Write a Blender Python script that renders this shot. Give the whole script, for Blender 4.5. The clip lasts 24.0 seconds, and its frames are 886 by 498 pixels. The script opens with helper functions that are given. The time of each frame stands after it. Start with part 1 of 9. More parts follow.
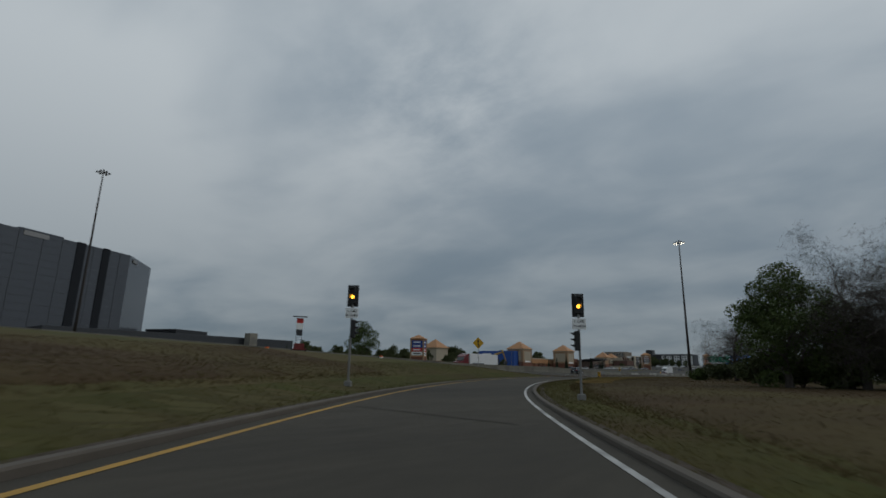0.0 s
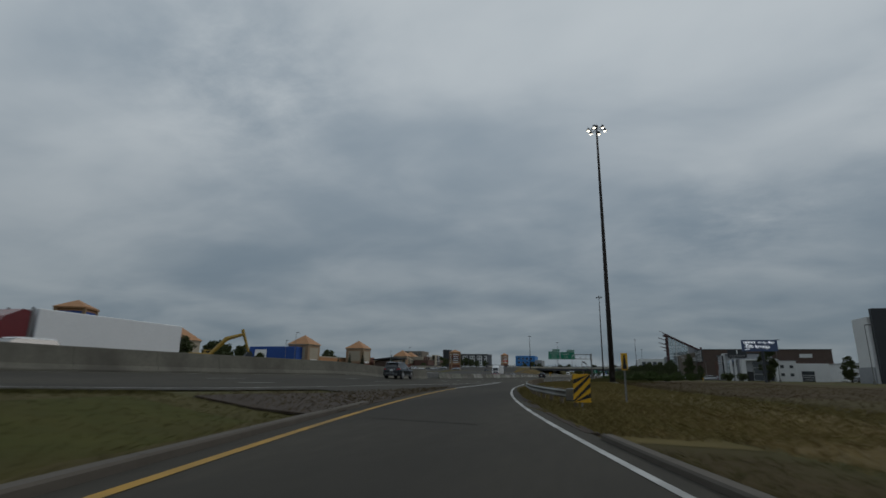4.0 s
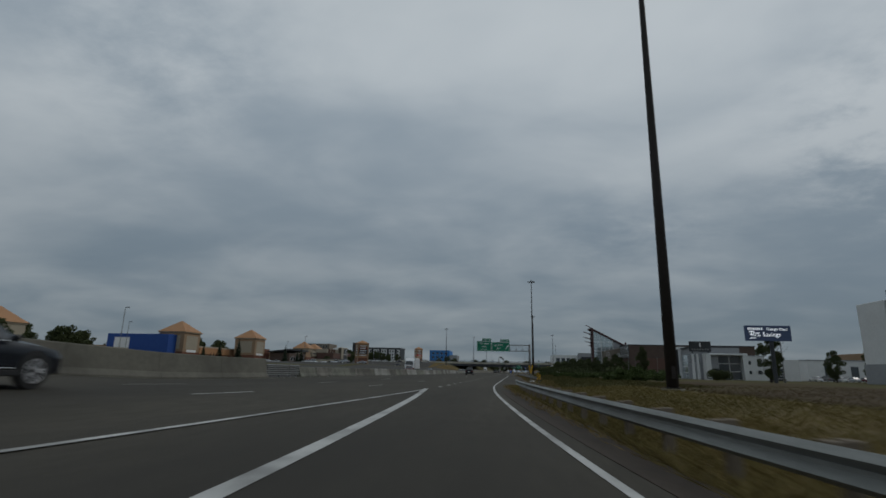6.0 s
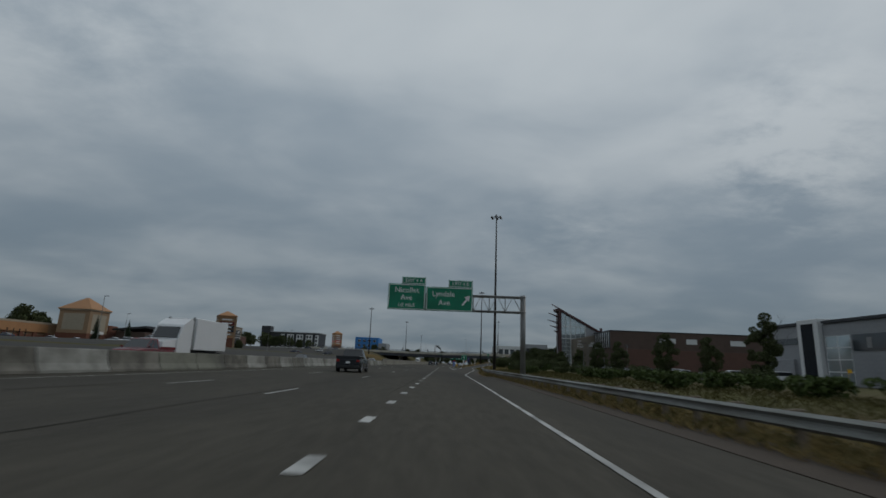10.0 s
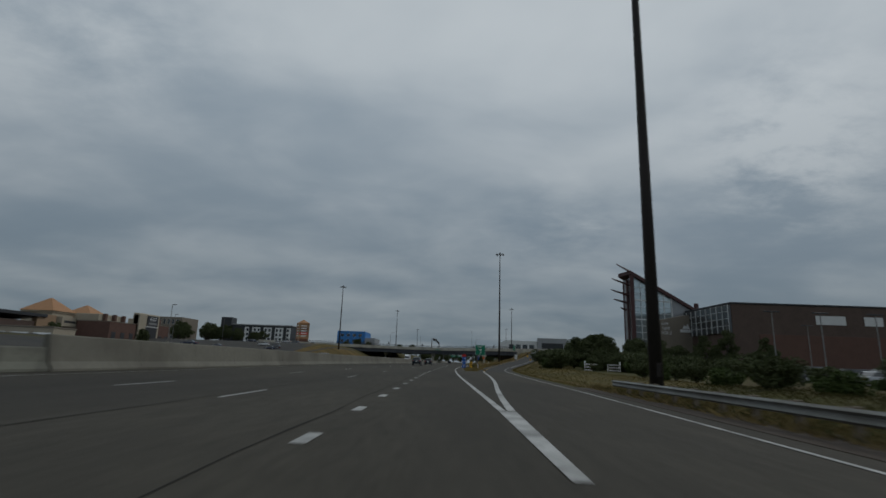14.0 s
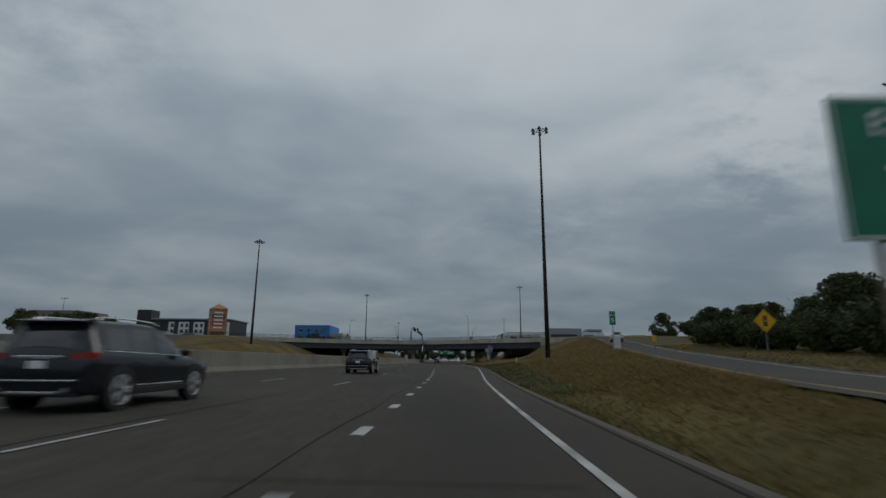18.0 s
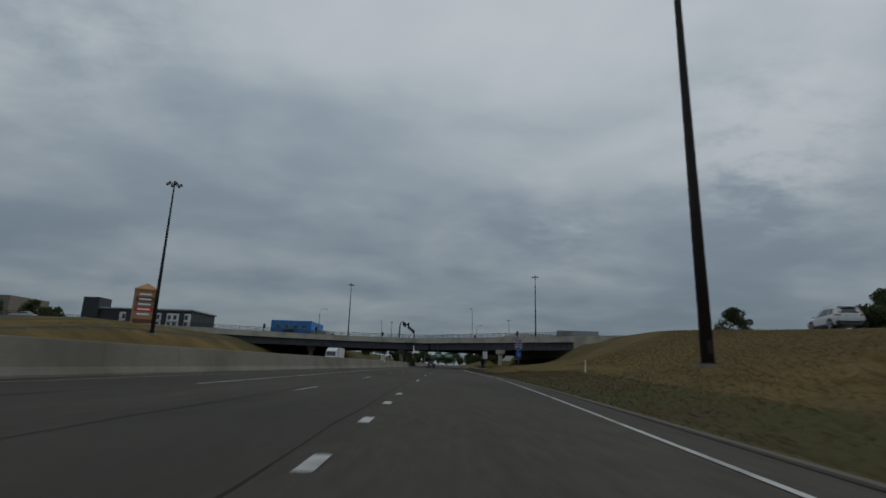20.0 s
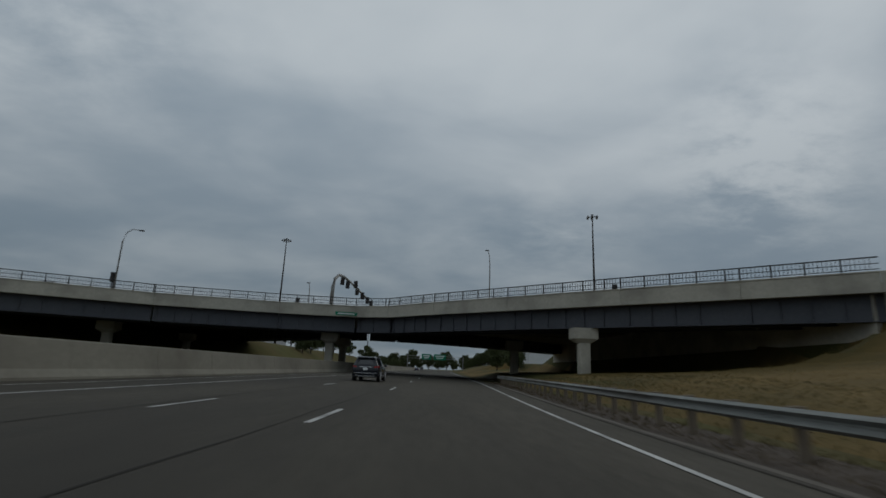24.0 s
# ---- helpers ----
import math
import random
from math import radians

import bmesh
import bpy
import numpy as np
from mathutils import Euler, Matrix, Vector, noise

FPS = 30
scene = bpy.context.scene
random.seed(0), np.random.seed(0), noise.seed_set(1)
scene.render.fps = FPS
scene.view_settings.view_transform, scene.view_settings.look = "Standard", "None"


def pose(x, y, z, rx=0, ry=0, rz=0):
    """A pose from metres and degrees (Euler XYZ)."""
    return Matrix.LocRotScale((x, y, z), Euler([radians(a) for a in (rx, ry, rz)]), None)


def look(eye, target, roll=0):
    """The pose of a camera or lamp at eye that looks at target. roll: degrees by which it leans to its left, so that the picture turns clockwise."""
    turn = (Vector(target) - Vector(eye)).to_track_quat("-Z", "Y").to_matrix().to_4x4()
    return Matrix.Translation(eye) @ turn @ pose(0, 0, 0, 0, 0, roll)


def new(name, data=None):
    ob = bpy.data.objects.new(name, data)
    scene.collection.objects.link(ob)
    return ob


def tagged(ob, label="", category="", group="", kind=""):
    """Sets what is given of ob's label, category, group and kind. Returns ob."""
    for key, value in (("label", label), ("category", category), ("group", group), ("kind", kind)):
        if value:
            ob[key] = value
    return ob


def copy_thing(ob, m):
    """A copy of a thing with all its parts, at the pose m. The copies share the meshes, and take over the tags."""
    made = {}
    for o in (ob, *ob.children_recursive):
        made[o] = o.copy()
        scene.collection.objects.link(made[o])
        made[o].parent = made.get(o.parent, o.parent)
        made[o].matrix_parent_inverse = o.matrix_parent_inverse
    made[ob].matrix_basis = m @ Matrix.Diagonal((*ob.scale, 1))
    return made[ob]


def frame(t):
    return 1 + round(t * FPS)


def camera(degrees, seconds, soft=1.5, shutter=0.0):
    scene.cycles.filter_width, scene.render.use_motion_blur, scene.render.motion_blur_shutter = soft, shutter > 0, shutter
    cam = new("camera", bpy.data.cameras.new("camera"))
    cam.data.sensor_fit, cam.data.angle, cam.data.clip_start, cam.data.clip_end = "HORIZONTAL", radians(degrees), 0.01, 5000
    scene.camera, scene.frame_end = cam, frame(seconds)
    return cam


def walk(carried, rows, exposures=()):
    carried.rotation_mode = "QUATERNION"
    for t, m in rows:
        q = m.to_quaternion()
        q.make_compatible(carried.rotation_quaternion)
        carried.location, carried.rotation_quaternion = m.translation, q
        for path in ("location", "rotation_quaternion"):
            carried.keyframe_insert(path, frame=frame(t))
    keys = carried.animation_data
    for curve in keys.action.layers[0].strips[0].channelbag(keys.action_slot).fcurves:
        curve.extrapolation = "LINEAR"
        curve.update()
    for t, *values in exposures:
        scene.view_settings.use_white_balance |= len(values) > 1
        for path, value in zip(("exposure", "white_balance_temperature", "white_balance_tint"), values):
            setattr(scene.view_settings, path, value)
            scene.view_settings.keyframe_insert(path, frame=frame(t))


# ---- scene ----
LENS = 82.02
# seconds, x, y, yaw, pitch, roll of the dashboard camera, 1.15 m over the road
ROWS = [
    (0.0, 51.95, -302.26, 39.07, 13.28, -1.08),
    (0.5, 44.78, -292.61, 36.19, 13.41, -1.34),
    (1.0, 38.12, -282.63, 33.09, 13.34, -1.46),
    (1.5, 32.02, -272.34, 29.88, 13.43, -1.56),
    (2.0, 26.52, -261.77, 26.88, 13.62, -1.66),
    (2.5, 21.64, -250.98, 23.87, 13.79, -1.81),
    (3.0, 17.25, -240.10, 21.31, 13.78, -1.62),
    (3.5, 13.37, -229.12, 18.91, 13.75, -1.23),
    (4.0, 9.96, -218.07, 16.55, 13.76, -0.77),
    (4.5, 7.04, -206.95, 14.21, 13.82, -0.43),
    (5.0, 4.56, -195.78, 12.02, 13.85, -0.48),
    (5.5, 2.56, -184.53, 9.48, 13.72, -0.79),
    (6.0, 1.11, -173.23, 7.06, 13.40, -1.18),
    (6.5, 0.12, -161.91, 5.25, 13.12, -1.53),
    (7.0, -0.53, -150.46, 3.65, 12.94, -1.81),
    (7.5, -0.96, -138.80, 2.37, 12.90, -1.92),
    (8.0, -1.17, -126.93, 1.52, 12.92, -1.94),
    (8.5, -1.23, -114.85, 0.72, 12.87, -1.99),
    (9.0, -1.17, -102.57, 0.45, 12.77, -2.06),
    (9.5, -1.10, -90.10, 0.26, 12.70, -2.14),
    (10.0, -1.04, -77.46, 0.12, 12.65, -2.21),
    (10.5, -0.92, -64.70, -0.04, 12.60, -2.25),
    (11.0, -0.75, -51.87, -0.20, 12.55, -2.21),
    (11.5, -0.54, -38.98, -0.34, 12.48, -2.24),
    (12.0, -0.31, -26.04, -0.42, 12.39, -2.35),
    (12.5, -0.07, -13.04, -0.34, 12.32, -2.47),
    (13.0, 0.00, 0.00, 0.00, 12.39, -2.35),
    (13.5, 0.14, 13.13, -0.03, 12.46, -2.12),
    (14.0, 0.26, 26.33, 0.05, 12.47, -1.88),
    (14.5, 0.34, 39.59, 0.12, 12.52, -1.79),
    (15.0, 0.41, 52.87, 0.07, 12.48, -1.58),
    (15.5, 0.52, 66.12, -0.12, 12.44, -1.22),
    (16.0, 0.69, 79.37, -0.38, 12.37, -0.80),
    (16.5, 0.91, 92.62, -0.74, 12.31, -0.62),
    (17.0, 1.25, 105.87, -1.12, 12.16, -0.23),
    (17.5, 1.75, 119.11, -1.39, 12.22, -0.23),
    (18.0, 2.19, 132.35, -1.66, 12.36, -0.36),
    (18.5, 2.72, 145.54, -1.84, 12.45, -0.60),
    (19.0, 3.21, 158.72, -1.67, 12.54, -1.01),
    (19.5, 3.65, 171.91, -1.53, 12.72, -1.36),
    (20.0, 4.17, 185.04, -1.65, 12.80, -1.69),
    (20.5, 4.73, 198.12, -1.86, 12.79, -2.03),
    (21.0, 5.33, 211.15, -2.06, 12.75, -2.34),
    (21.5, 5.97, 224.16, -2.20, 12.72, -2.53),
    (22.0, 6.64, 237.16, -2.30, 12.81, -2.35),
    (22.5, 7.36, 250.21, -2.58, 12.80, -1.99),
    (23.0, 8.11, 263.28, -2.66, 12.96, -1.78),
    (23.5, 8.85, 276.35, -2.54, 13.17, -1.92),
    (24.0, 9.54, 289.40, -2.34, 13.32, -2.31),
]
cam = camera(LENS, 24.0, soft=1.6, shutter=0.3)
walk(cam, [(t, pose(x, y, 1.15, 0, 0, yaw) @ pose(0, 0, 0, 90 + pitch) @ pose(0, 0, 0, 0, 0, -roll)) for t, x, y, yaw, pitch, roll in ROWS])

# ---- world and light: a broken overcast ----
def node(tree, kind, place=(0, 0), **values):
    n = tree.nodes.new(kind)
    n.location = place
    for key, value in values.items():
        n.inputs[key.replace("_", " ")].default_value = value
    return n


def maths(tree, op, a, b=None, c=None, clamp=False):
    n = tree.nodes.new("ShaderNodeMath")
    n.operation, n.use_clamp = op, clamp
    for i, v in enumerate((a, b, c)):
        if v is None:
            continue
        if isinstance(v, (int, float)):
            n.inputs[i].default_value = v
        else:
            tree.links.new(v, n.inputs[i])
    return n.outputs[0]


def blend(tree, fac, a, b, how="MIX"):
    n = tree.nodes.new("ShaderNodeMix")
    n.data_type, n.blend_type = "RGBA", how
    for slot, v in ((0, fac), (6, a), (7, b)):
        if isinstance(v, (int, float)):
            n.inputs[slot].default_value = v
        elif isinstance(v, tuple):
            n.inputs[slot].default_value = (*v, 1) if len(v) == 3 else v
        else:
            tree.links.new(v, n.inputs[slot])
    return n.outputs[2]


SUN_UP, SUN_TURN = radians(38), radians(60)
world = bpy.data.worlds.new("overcast_sky")
scene.world = world
world.use_nodes = True
wt = world.node_tree
wt.nodes.clear()
coord = wt.nodes.new("ShaderNodeTexCoord").outputs["Generated"]
split = wt.nodes.new("ShaderNodeSeparateXYZ")
wt.links.new(coord, split.inputs[0])
dx, dy, dz = split.outputs
lift = maths(wt, "ADD", maths(wt, "MAXIMUM", dz, 0.0), 0.22)
flat = wt.nodes.new("ShaderNodeCombineXYZ")
wt.links.new(maths(wt, "DIVIDE", dx, lift), flat.inputs[0])
wt.links.new(maths(wt, "DIVIDE", dy, lift), flat.inputs[1])


def cloud(scale, detail, rough, warp, offset):
    m = node(wt, "ShaderNodeMapping")
    m.inputs["Location"].default_value = offset
    m.inputs["Scale"].default_value = (scale, scale * 1.25, scale)
    wt.links.new(flat.outputs[0], m.inputs[0])
    n = node(wt, "ShaderNodeTexNoise", Scale=1.0, Detail=detail, Roughness=rough, Distortion=warp)
    wt.links.new(m.outputs[0], n.inputs["Vector"])
    return n.outputs["Fac"]


def lobe(yaw, up, wide, high):
    """A soft bank of cloud round one direction of the sky."""
    a, e = radians(yaw), radians(up)
    side = maths(wt, "ADD", maths(wt, "MULTIPLY", dx, math.cos(a)), maths(wt, "MULTIPLY", dy, math.sin(a)))
    ahead = maths(wt, "ADD", maths(wt, "MULTIPLY", dx, -math.sin(a)), maths(wt, "MULTIPLY", dy, math.cos(a)))
    s = maths(wt, "DIVIDE", side, math.sin(radians(wide)))
    h = maths(wt, "DIVIDE", maths(wt, "SUBTRACT", dz, math.sin(e)), math.sin(radians(high)))
    r2 = maths(wt, "ADD", maths(wt, "MULTIPLY", s, s), maths(wt, "MULTIPLY", h, h))
    bell = maths(wt, "EXPONENT", maths(wt, "MULTIPLY", r2, -1.0))
    return maths(wt, "MULTIPLY", bell, maths(wt, "GREATER_THAN", ahead, 0.0))


big = cloud(0.8, 3.0, 0.45, 0.6, (3.1, 1.7, 0.0))
mid = cloud(1.9, 4.0, 0.48, 0.35, (7.7, 2.3, 1.0))
fine = cloud(5.0, 5.0, 0.5, 0.2, (1.2, 9.1, 2.0))
mass = maths(wt, "ADD", maths(wt, "MULTIPLY", big, 0.50), maths(wt, "ADD", maths(wt, "MULTIPLY", mid, 0.43), maths(wt, "MULTIPLY", fine, 0.07)))
for yaw, up, wide, high, gain in (
        (-17, 17.0, 11, 3.0, -0.15), (-35, 22, 8, 6, 0.13), (-29, 14, 9, 2.2, -0.08), (34, 17, 14, 3.0, -0.05), (28, 22, 9, 2.0, 0.08),
        (18, 26.5, 15, 3.5, -0.07), (-14, 29, 22, 9, 0.11), (2, 38, 30, 6, 0.05), (44, 26, 9, 6, 0.08), (6, 8, 12, 1.2, -0.08), (78, 26, 16, 10, 0.20), (60, 12, 20, 5, 0.03), (52, 33, 20, 8, -0.09), (-38, 10, 14, 4, -0.09), (16, 15, 14, 2.5, -0.03), (22, 10, 16, 4.0, 0.05), (4, 21, 12, 2.2, -0.05), (-26, 6, 18, 3.5, -0.10), (78, 14, 12, 8, 0.22), (-8, 8, 8, 5, -0.05), (38, 10, 16, 4, -0.04)):
    mass = maths(wt, "ADD", mass, maths(wt, "MULTIPLY", lobe(yaw, up, wide, high), gain))
puff = maths(wt, "SUBTRACT", cloud(4.2, 7.0, 0.62, 0.15, (4.4, 2.2, 5.0)), 0.5)
for yaw, up, wide, high, gain in ((-36, 20, 7, 7, 1.3), (-14, 15, 9, 4, 0.5), (40, 30, 12, 8, 0.6)):
    mass = maths(wt, "ADD", mass, maths(wt, "MULTIPLY", maths(wt, "MULTIPLY", lobe(yaw, up, wide, high), puff), gain))
shade = node(wt, "ShaderNodeMapRange")
shade.interpolation_type = "SMOOTHSTEP"
wt.links.new(mass, shade.inputs["Value"])
shade.inputs["From Min"].default_value, shade.inputs["From Max"].default_value = 0.30, 0.71
cover = blend(wt, shade.outputs[0], (0.117, 0.177, 0.241), (0.442, 0.487, 0.519))
height = node(wt, "ShaderNodeMapRange")
wt.links.new(dz, height.inputs["Value"])
height.inputs["From Min"].default_value, height.inputs["From Max"].default_value = -0.06, 0.58
height.interpolation_type = "SMOOTHSTEP"
height.inputs["To Min"].default_value, height.inputs["To Max"].default_value = 0.0, 1.0
cover = blend(wt, height.outputs[0], blend(wt, 0.64, cover, (0.096, 0.126, 0.148)), blend(wt, 0.30, cover, (0.625, 0.675, 0.700)))
clear = wt.nodes.new("ShaderNodeTexSky")
clear.sky_type, clear.sun_disc = "NISHITA", False
clear.sun_elevation, clear.sun_rotation = SUN_UP, SUN_TURN
back_cover = node(wt, "ShaderNodeBackground", Strength=1.0)
back_clear = node(wt, "ShaderNodeBackground", Strength=0.05)
wt.links.new(cover, back_cover.inputs[0])
wt.links.new(clear.outputs[0], back_clear.inputs[0])
over = node(wt, "ShaderNodeMixShader", Fac=0.93)
wt.links.new(back_clear.outputs[0], over.inputs[1])
wt.links.new(back_cover.outputs[0], over.inputs[2])
wout = wt.nodes.new("ShaderNodeOutputWorld")
wt.links.new(over.outputs[0], wout.inputs[0])

sun = new("sun", bpy.data.lights.new("sun", "SUN"))
sun.data.energy, sun.data.angle, sun.data.color = 0.5, radians(25), (1.0, 0.96, 0.9)
sun.matrix_world = look((0, 0, 100), (-100 * math.sin(SUN_TURN), -100 * math.cos(SUN_TURN), 100 - 100 * math.tan(SUN_UP)))


# ---- materials ----
def material(name, a, b, scale=1.0, rough=0.8, metal=0.0, bump=0.0, bump_scale=None, stain=0.35, glow=None, per_object=0.0, per_island=0.0, spec=0.4, stretch=(1, 1, 1), third=None, third_scale=0.07):
    """Two colours mixed by noise at two scales, with bump, and a third colour in broad patches."""
    m = bpy.data.materials.new(name)
    m.use_nodes = True
    t = m.node_tree
    bsdf = t.nodes["Principled BSDF"]
    geo = t.nodes.new("ShaderNodeNewGeometry")
    mp = node(t, "ShaderNodeMapping")
    mp.inputs["Scale"].default_value = stretch
    t.links.new(geo.outputs["Position"], mp.inputs[0])
    grain = node(t, "ShaderNodeTexNoise", Scale=scale * 9, Detail=5.0, Roughness=0.65)
    broad = node(t, "ShaderNodeTexNoise", Scale=scale, Detail=4.0, Roughness=0.55)
    for n in (grain, broad):
        t.links.new(mp.outputs[0], n.inputs["Vector"])
    mix = maths(t, "ADD", maths(t, "MULTIPLY", grain.outputs[0], 1 - stain), maths(t, "MULTIPLY", broad.outputs[0], stain))
    mix = maths(t, "MULTIPLY_ADD", mix, 2.4, -0.7, clamp=True)
    if per_object:
        info = t.nodes.new("ShaderNodeObjectInfo")
        mix = maths(t, "ADD", maths(t, "MULTIPLY", mix, 1 - per_object), maths(t, "MULTIPLY", info.outputs["Random"], per_object))
    if per_island:
        mix = maths(t, "ADD", maths(t, "MULTIPLY", mix, 1 - per_island), maths(t, "MULTIPLY", geo.outputs["Random Per Island"], per_island))
    col = blend(t, mix, a, b)
    if third:
        patch = node(t, "ShaderNodeTexNoise", Scale=third_scale, Detail=5.0, Roughness=0.6)
        t.links.new(mp.outputs[0], patch.inputs["Vector"])
        col = blend(t, maths(t, "MULTIPLY_ADD", patch.outputs[0], 5.0, -2.2, clamp=True), col, third)
    t.links.new(col, bsdf.inputs["Base Color"])
    bsdf.inputs["Roughness"].default_value, bsdf.inputs["Metallic"].default_value = rough, metal
    bsdf.inputs["Specular IOR Level"].default_value = spec
    if bump:
        bn = node(t, "ShaderNodeBump", Strength=bump, Distance=0.02)
        fin = node(t, "ShaderNodeTexNoise", Scale=bump_scale or scale * 20, Detail=4.0)
        t.links.new(geo.outputs["Position"], fin.inputs["Vector"])
        t.links.new(fin.outputs[0], bn.inputs["Height"])
        t.links.new(bn.outputs[0], bsdf.inputs["Normal"])
    if glow:
        bsdf.inputs["Emission Color"].default_value = (*glow[:3], 1)
        bsdf.inputs["Emission Strength"].default_value = glow[3]
    return m


def glass(name, tint, rough=0.06):
    m = material(name, tint, tuple(c * 1.35 for c in tint), 0.4, rough, 0.0, spec=0.9)
    return m


ASPHALT = material("asphalt", (0.0405, 0.0362, 0.0282), (0.0785, 0.0705, 0.0550), 0.5, 0.9, bump=0.35, bump_scale=60, spec=0.2, stretch=(1.0, 0.18, 1), third=(0.039, 0.0353, 0.0292), third_scale=0.11)
ASPHALT_OLD = material("worn_asphalt", (0.044, 0.041, 0.036), (0.068, 0.064, 0.057), 0.6, 0.9, bump=0.4, bump_scale=60, spec=0.2, third=(0.045, 0.044, 0.043))
TAR = material("tar", (0.024, 0.0225, 0.020), (0.038, 0.035, 0.031), 2.0, 0.95, spec=0.1)
WHITE_LINE = material("white_road_paint", (0.36, 0.36, 0.345), (0.56, 0.56, 0.54), 2.2, 0.75, bump=0.2, third=(0.22, 0.22, 0.21), third_scale=0.6)
YELLOW_LINE = material("yellow_road_paint", (0.34, 0.19, 0.025), (0.50, 0.29, 0.05), 2.2, 0.75, bump=0.2, third=(0.26, 0.16, 0.04), third_scale=0.6)
CONCRETE = material("concrete", (0.175, 0.165, 0.138), (0.285, 0.272, 0.230), 0.5, 0.88, bump=0.3, bump_scale=14, third=(0.16, 0.155, 0.14), third_scale=0.25)
CONCRETE_DARK = material("weathered_concrete", (0.062, 0.060, 0.050), (0.275, 0.268, 0.232), 0.6, 0.9, bump=0.3, bump_scale=14, third=(0.075, 0.072, 0.062), third_scale=0.35, per_object=0.68)
WALL_OLD = material("grey_wall_concrete", (0.098, 0.093, 0.076), (0.176, 0.168, 0.138), 0.5, 0.9, bump=0.3, bump_scale=14, third=(0.080, 0.075, 0.062), third_scale=0.2, per_object=0.15)
KERB = material("kerb_concrete", (0.066, 0.056, 0.045), (0.120, 0.104, 0.085), 1.2, 0.9, bump=0.3, per_object=0.2)
BRIDGE = material("bridge_concrete", (0.39, 0.365, 0.305), (0.53, 0.505, 0.43), 0.35, 0.86, bump=0.2, third=(0.32, 0.30, 0.255), third_scale=0.2)
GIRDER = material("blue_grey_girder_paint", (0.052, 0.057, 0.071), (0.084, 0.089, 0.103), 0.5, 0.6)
GRASS = material("verge_grass", (0.050, 0.053, 0.018), (0.092, 0.083, 0.031), 0.22, 0.95, bump=0.3, bump_scale=9, spec=0.1, stain=0.7, third=(0.084, 0.064, 0.029), third_scale=0.05)
LAWN = material("green_verge_grass", (0.038, 0.044, 0.012), (0.078, 0.074, 0.020), 0.2, 0.95, bump=0.3, bump_scale=9, spec=0.1, stain=0.6, third=(0.062, 0.045, 0.020), third_scale=0.07)
MEADOW = material("russet_meadow", (0.043, 0.029, 0.015), (0.074, 0.050, 0.025), 0.18, 0.95, bump=0.3, bump_scale=9, spec=0.1, stain=0.65, third=(0.078, 0.066, 0.026), third_scale=0.06)
STRAW = material("straw_strip", (0.120, 0.088, 0.040), (0.195, 0.145, 0.068), 0.2, 0.95, bump=0.3, bump_scale=9, spec=0.1, stain=0.6, third=(0.086, 0.070, 0.030), third_scale=0.09)
BANK = material("straw_bank", (0.084, 0.058, 0.020), (0.176, 0.121, 0.045), 0.16, 0.95, bump=0.3, bump_scale=9, spec=0.1, stain=0.65, third=(0.070, 0.055, 0.020), third_scale=0.06)
BLADES = material("grass_blades", (0.054, 0.056, 0.019), (0.104, 0.088, 0.034), 0.09, 0.9, per_island=0.12, spec=0.1, stain=0.8)
DRY = material("dry_grass", (0.165, 0.120, 0.050), (0.275, 0.200, 0.085), 0.06, 0.9, per_island=0.25, spec=0.1, stain=0.8)
RUST_GRASS = material("russet_grass", (0.058, 0.040, 0.020), (0.098, 0.069, 0.033), 0.12, 0.9, per_island=0.22, spec=0.1, stain=0.8)
ROADSIDE = material("roadside_grass", (0.088, 0.071, 0.026), (0.160, 0.122, 0.047), 0.2, 0.95, bump=0.3, bump_scale=9, spec=0.1, stain=0.6, third=(0.062, 0.056, 0.020), third_scale=0.06)
ROAD_BLADES = material("roadside_blades", (0.108, 0.092, 0.032), (0.205, 0.160, 0.062), 0.08, 0.9, per_island=0.15, spec=0.1, stain=0.8)
DIRT = material("roadside_dirt", (0.032, 0.023, 0.016), (0.064, 0.046, 0.032), 0.8, 0.95, bump=0.6, bump_scale=20)
MAST = material("weathering_steel", (0.020, 0.017, 0.016), (0.040, 0.033, 0.030), 0.6, 0.75, 0.2)
GALV = material("galvanised_steel", (0.15, 0.155, 0.155), (0.26, 0.265, 0.26), 1.2, 0.6, 0.35, bump=0.1, third=(0.19, 0.18, 0.17), third_scale=0.5)
RAIL = material("dull_rail_steel", (0.150, 0.158, 0.150), (0.270, 0.278, 0.262), 1.6, 0.62, 0.3, bump=0.15, third=(0.11, 0.10, 0.085), third_scale=0.6, stretch=(1, 0.3, 1))
DARK_STEEL = material("dark_painted_steel", (0.030, 0.034, 0.040), (0.055, 0.060, 0.068), 0.8, 0.5, 0.2)
DARK_VERGE = material("dark_verge_grass", (0.050, 0.055, 0.018), (0.098, 0.090, 0.032), 0.2, 0.95, bump=0.3, bump_scale=9, spec=0.1, stain=0.6, third=(0.080, 0.062, 0.027), third_scale=0.06)
MEDIAN_WALL = material("olive_grey_wall_concrete", (0.142, 0.136, 0.110), (0.228, 0.218, 0.180), 0.5, 0.88, bump=0.3, bump_scale=14, third=(0.128, 0.120, 0.098), third_scale=0.25, per_object=0.12)
BLACK = material("black_plastic", (0.010, 0.010, 0.011), (0.022, 0.022, 0.023), 2.0, 0.5)
RUBBER = material("tyre_rubber", (0.012, 0.012, 0.012), (0.024, 0.024, 0.024), 3.0, 0.85)
RIM = material("alloy_rim", (0.40, 0.40, 0.41), (0.52, 0.52, 0.53), 2.0, 0.3, 0.4)
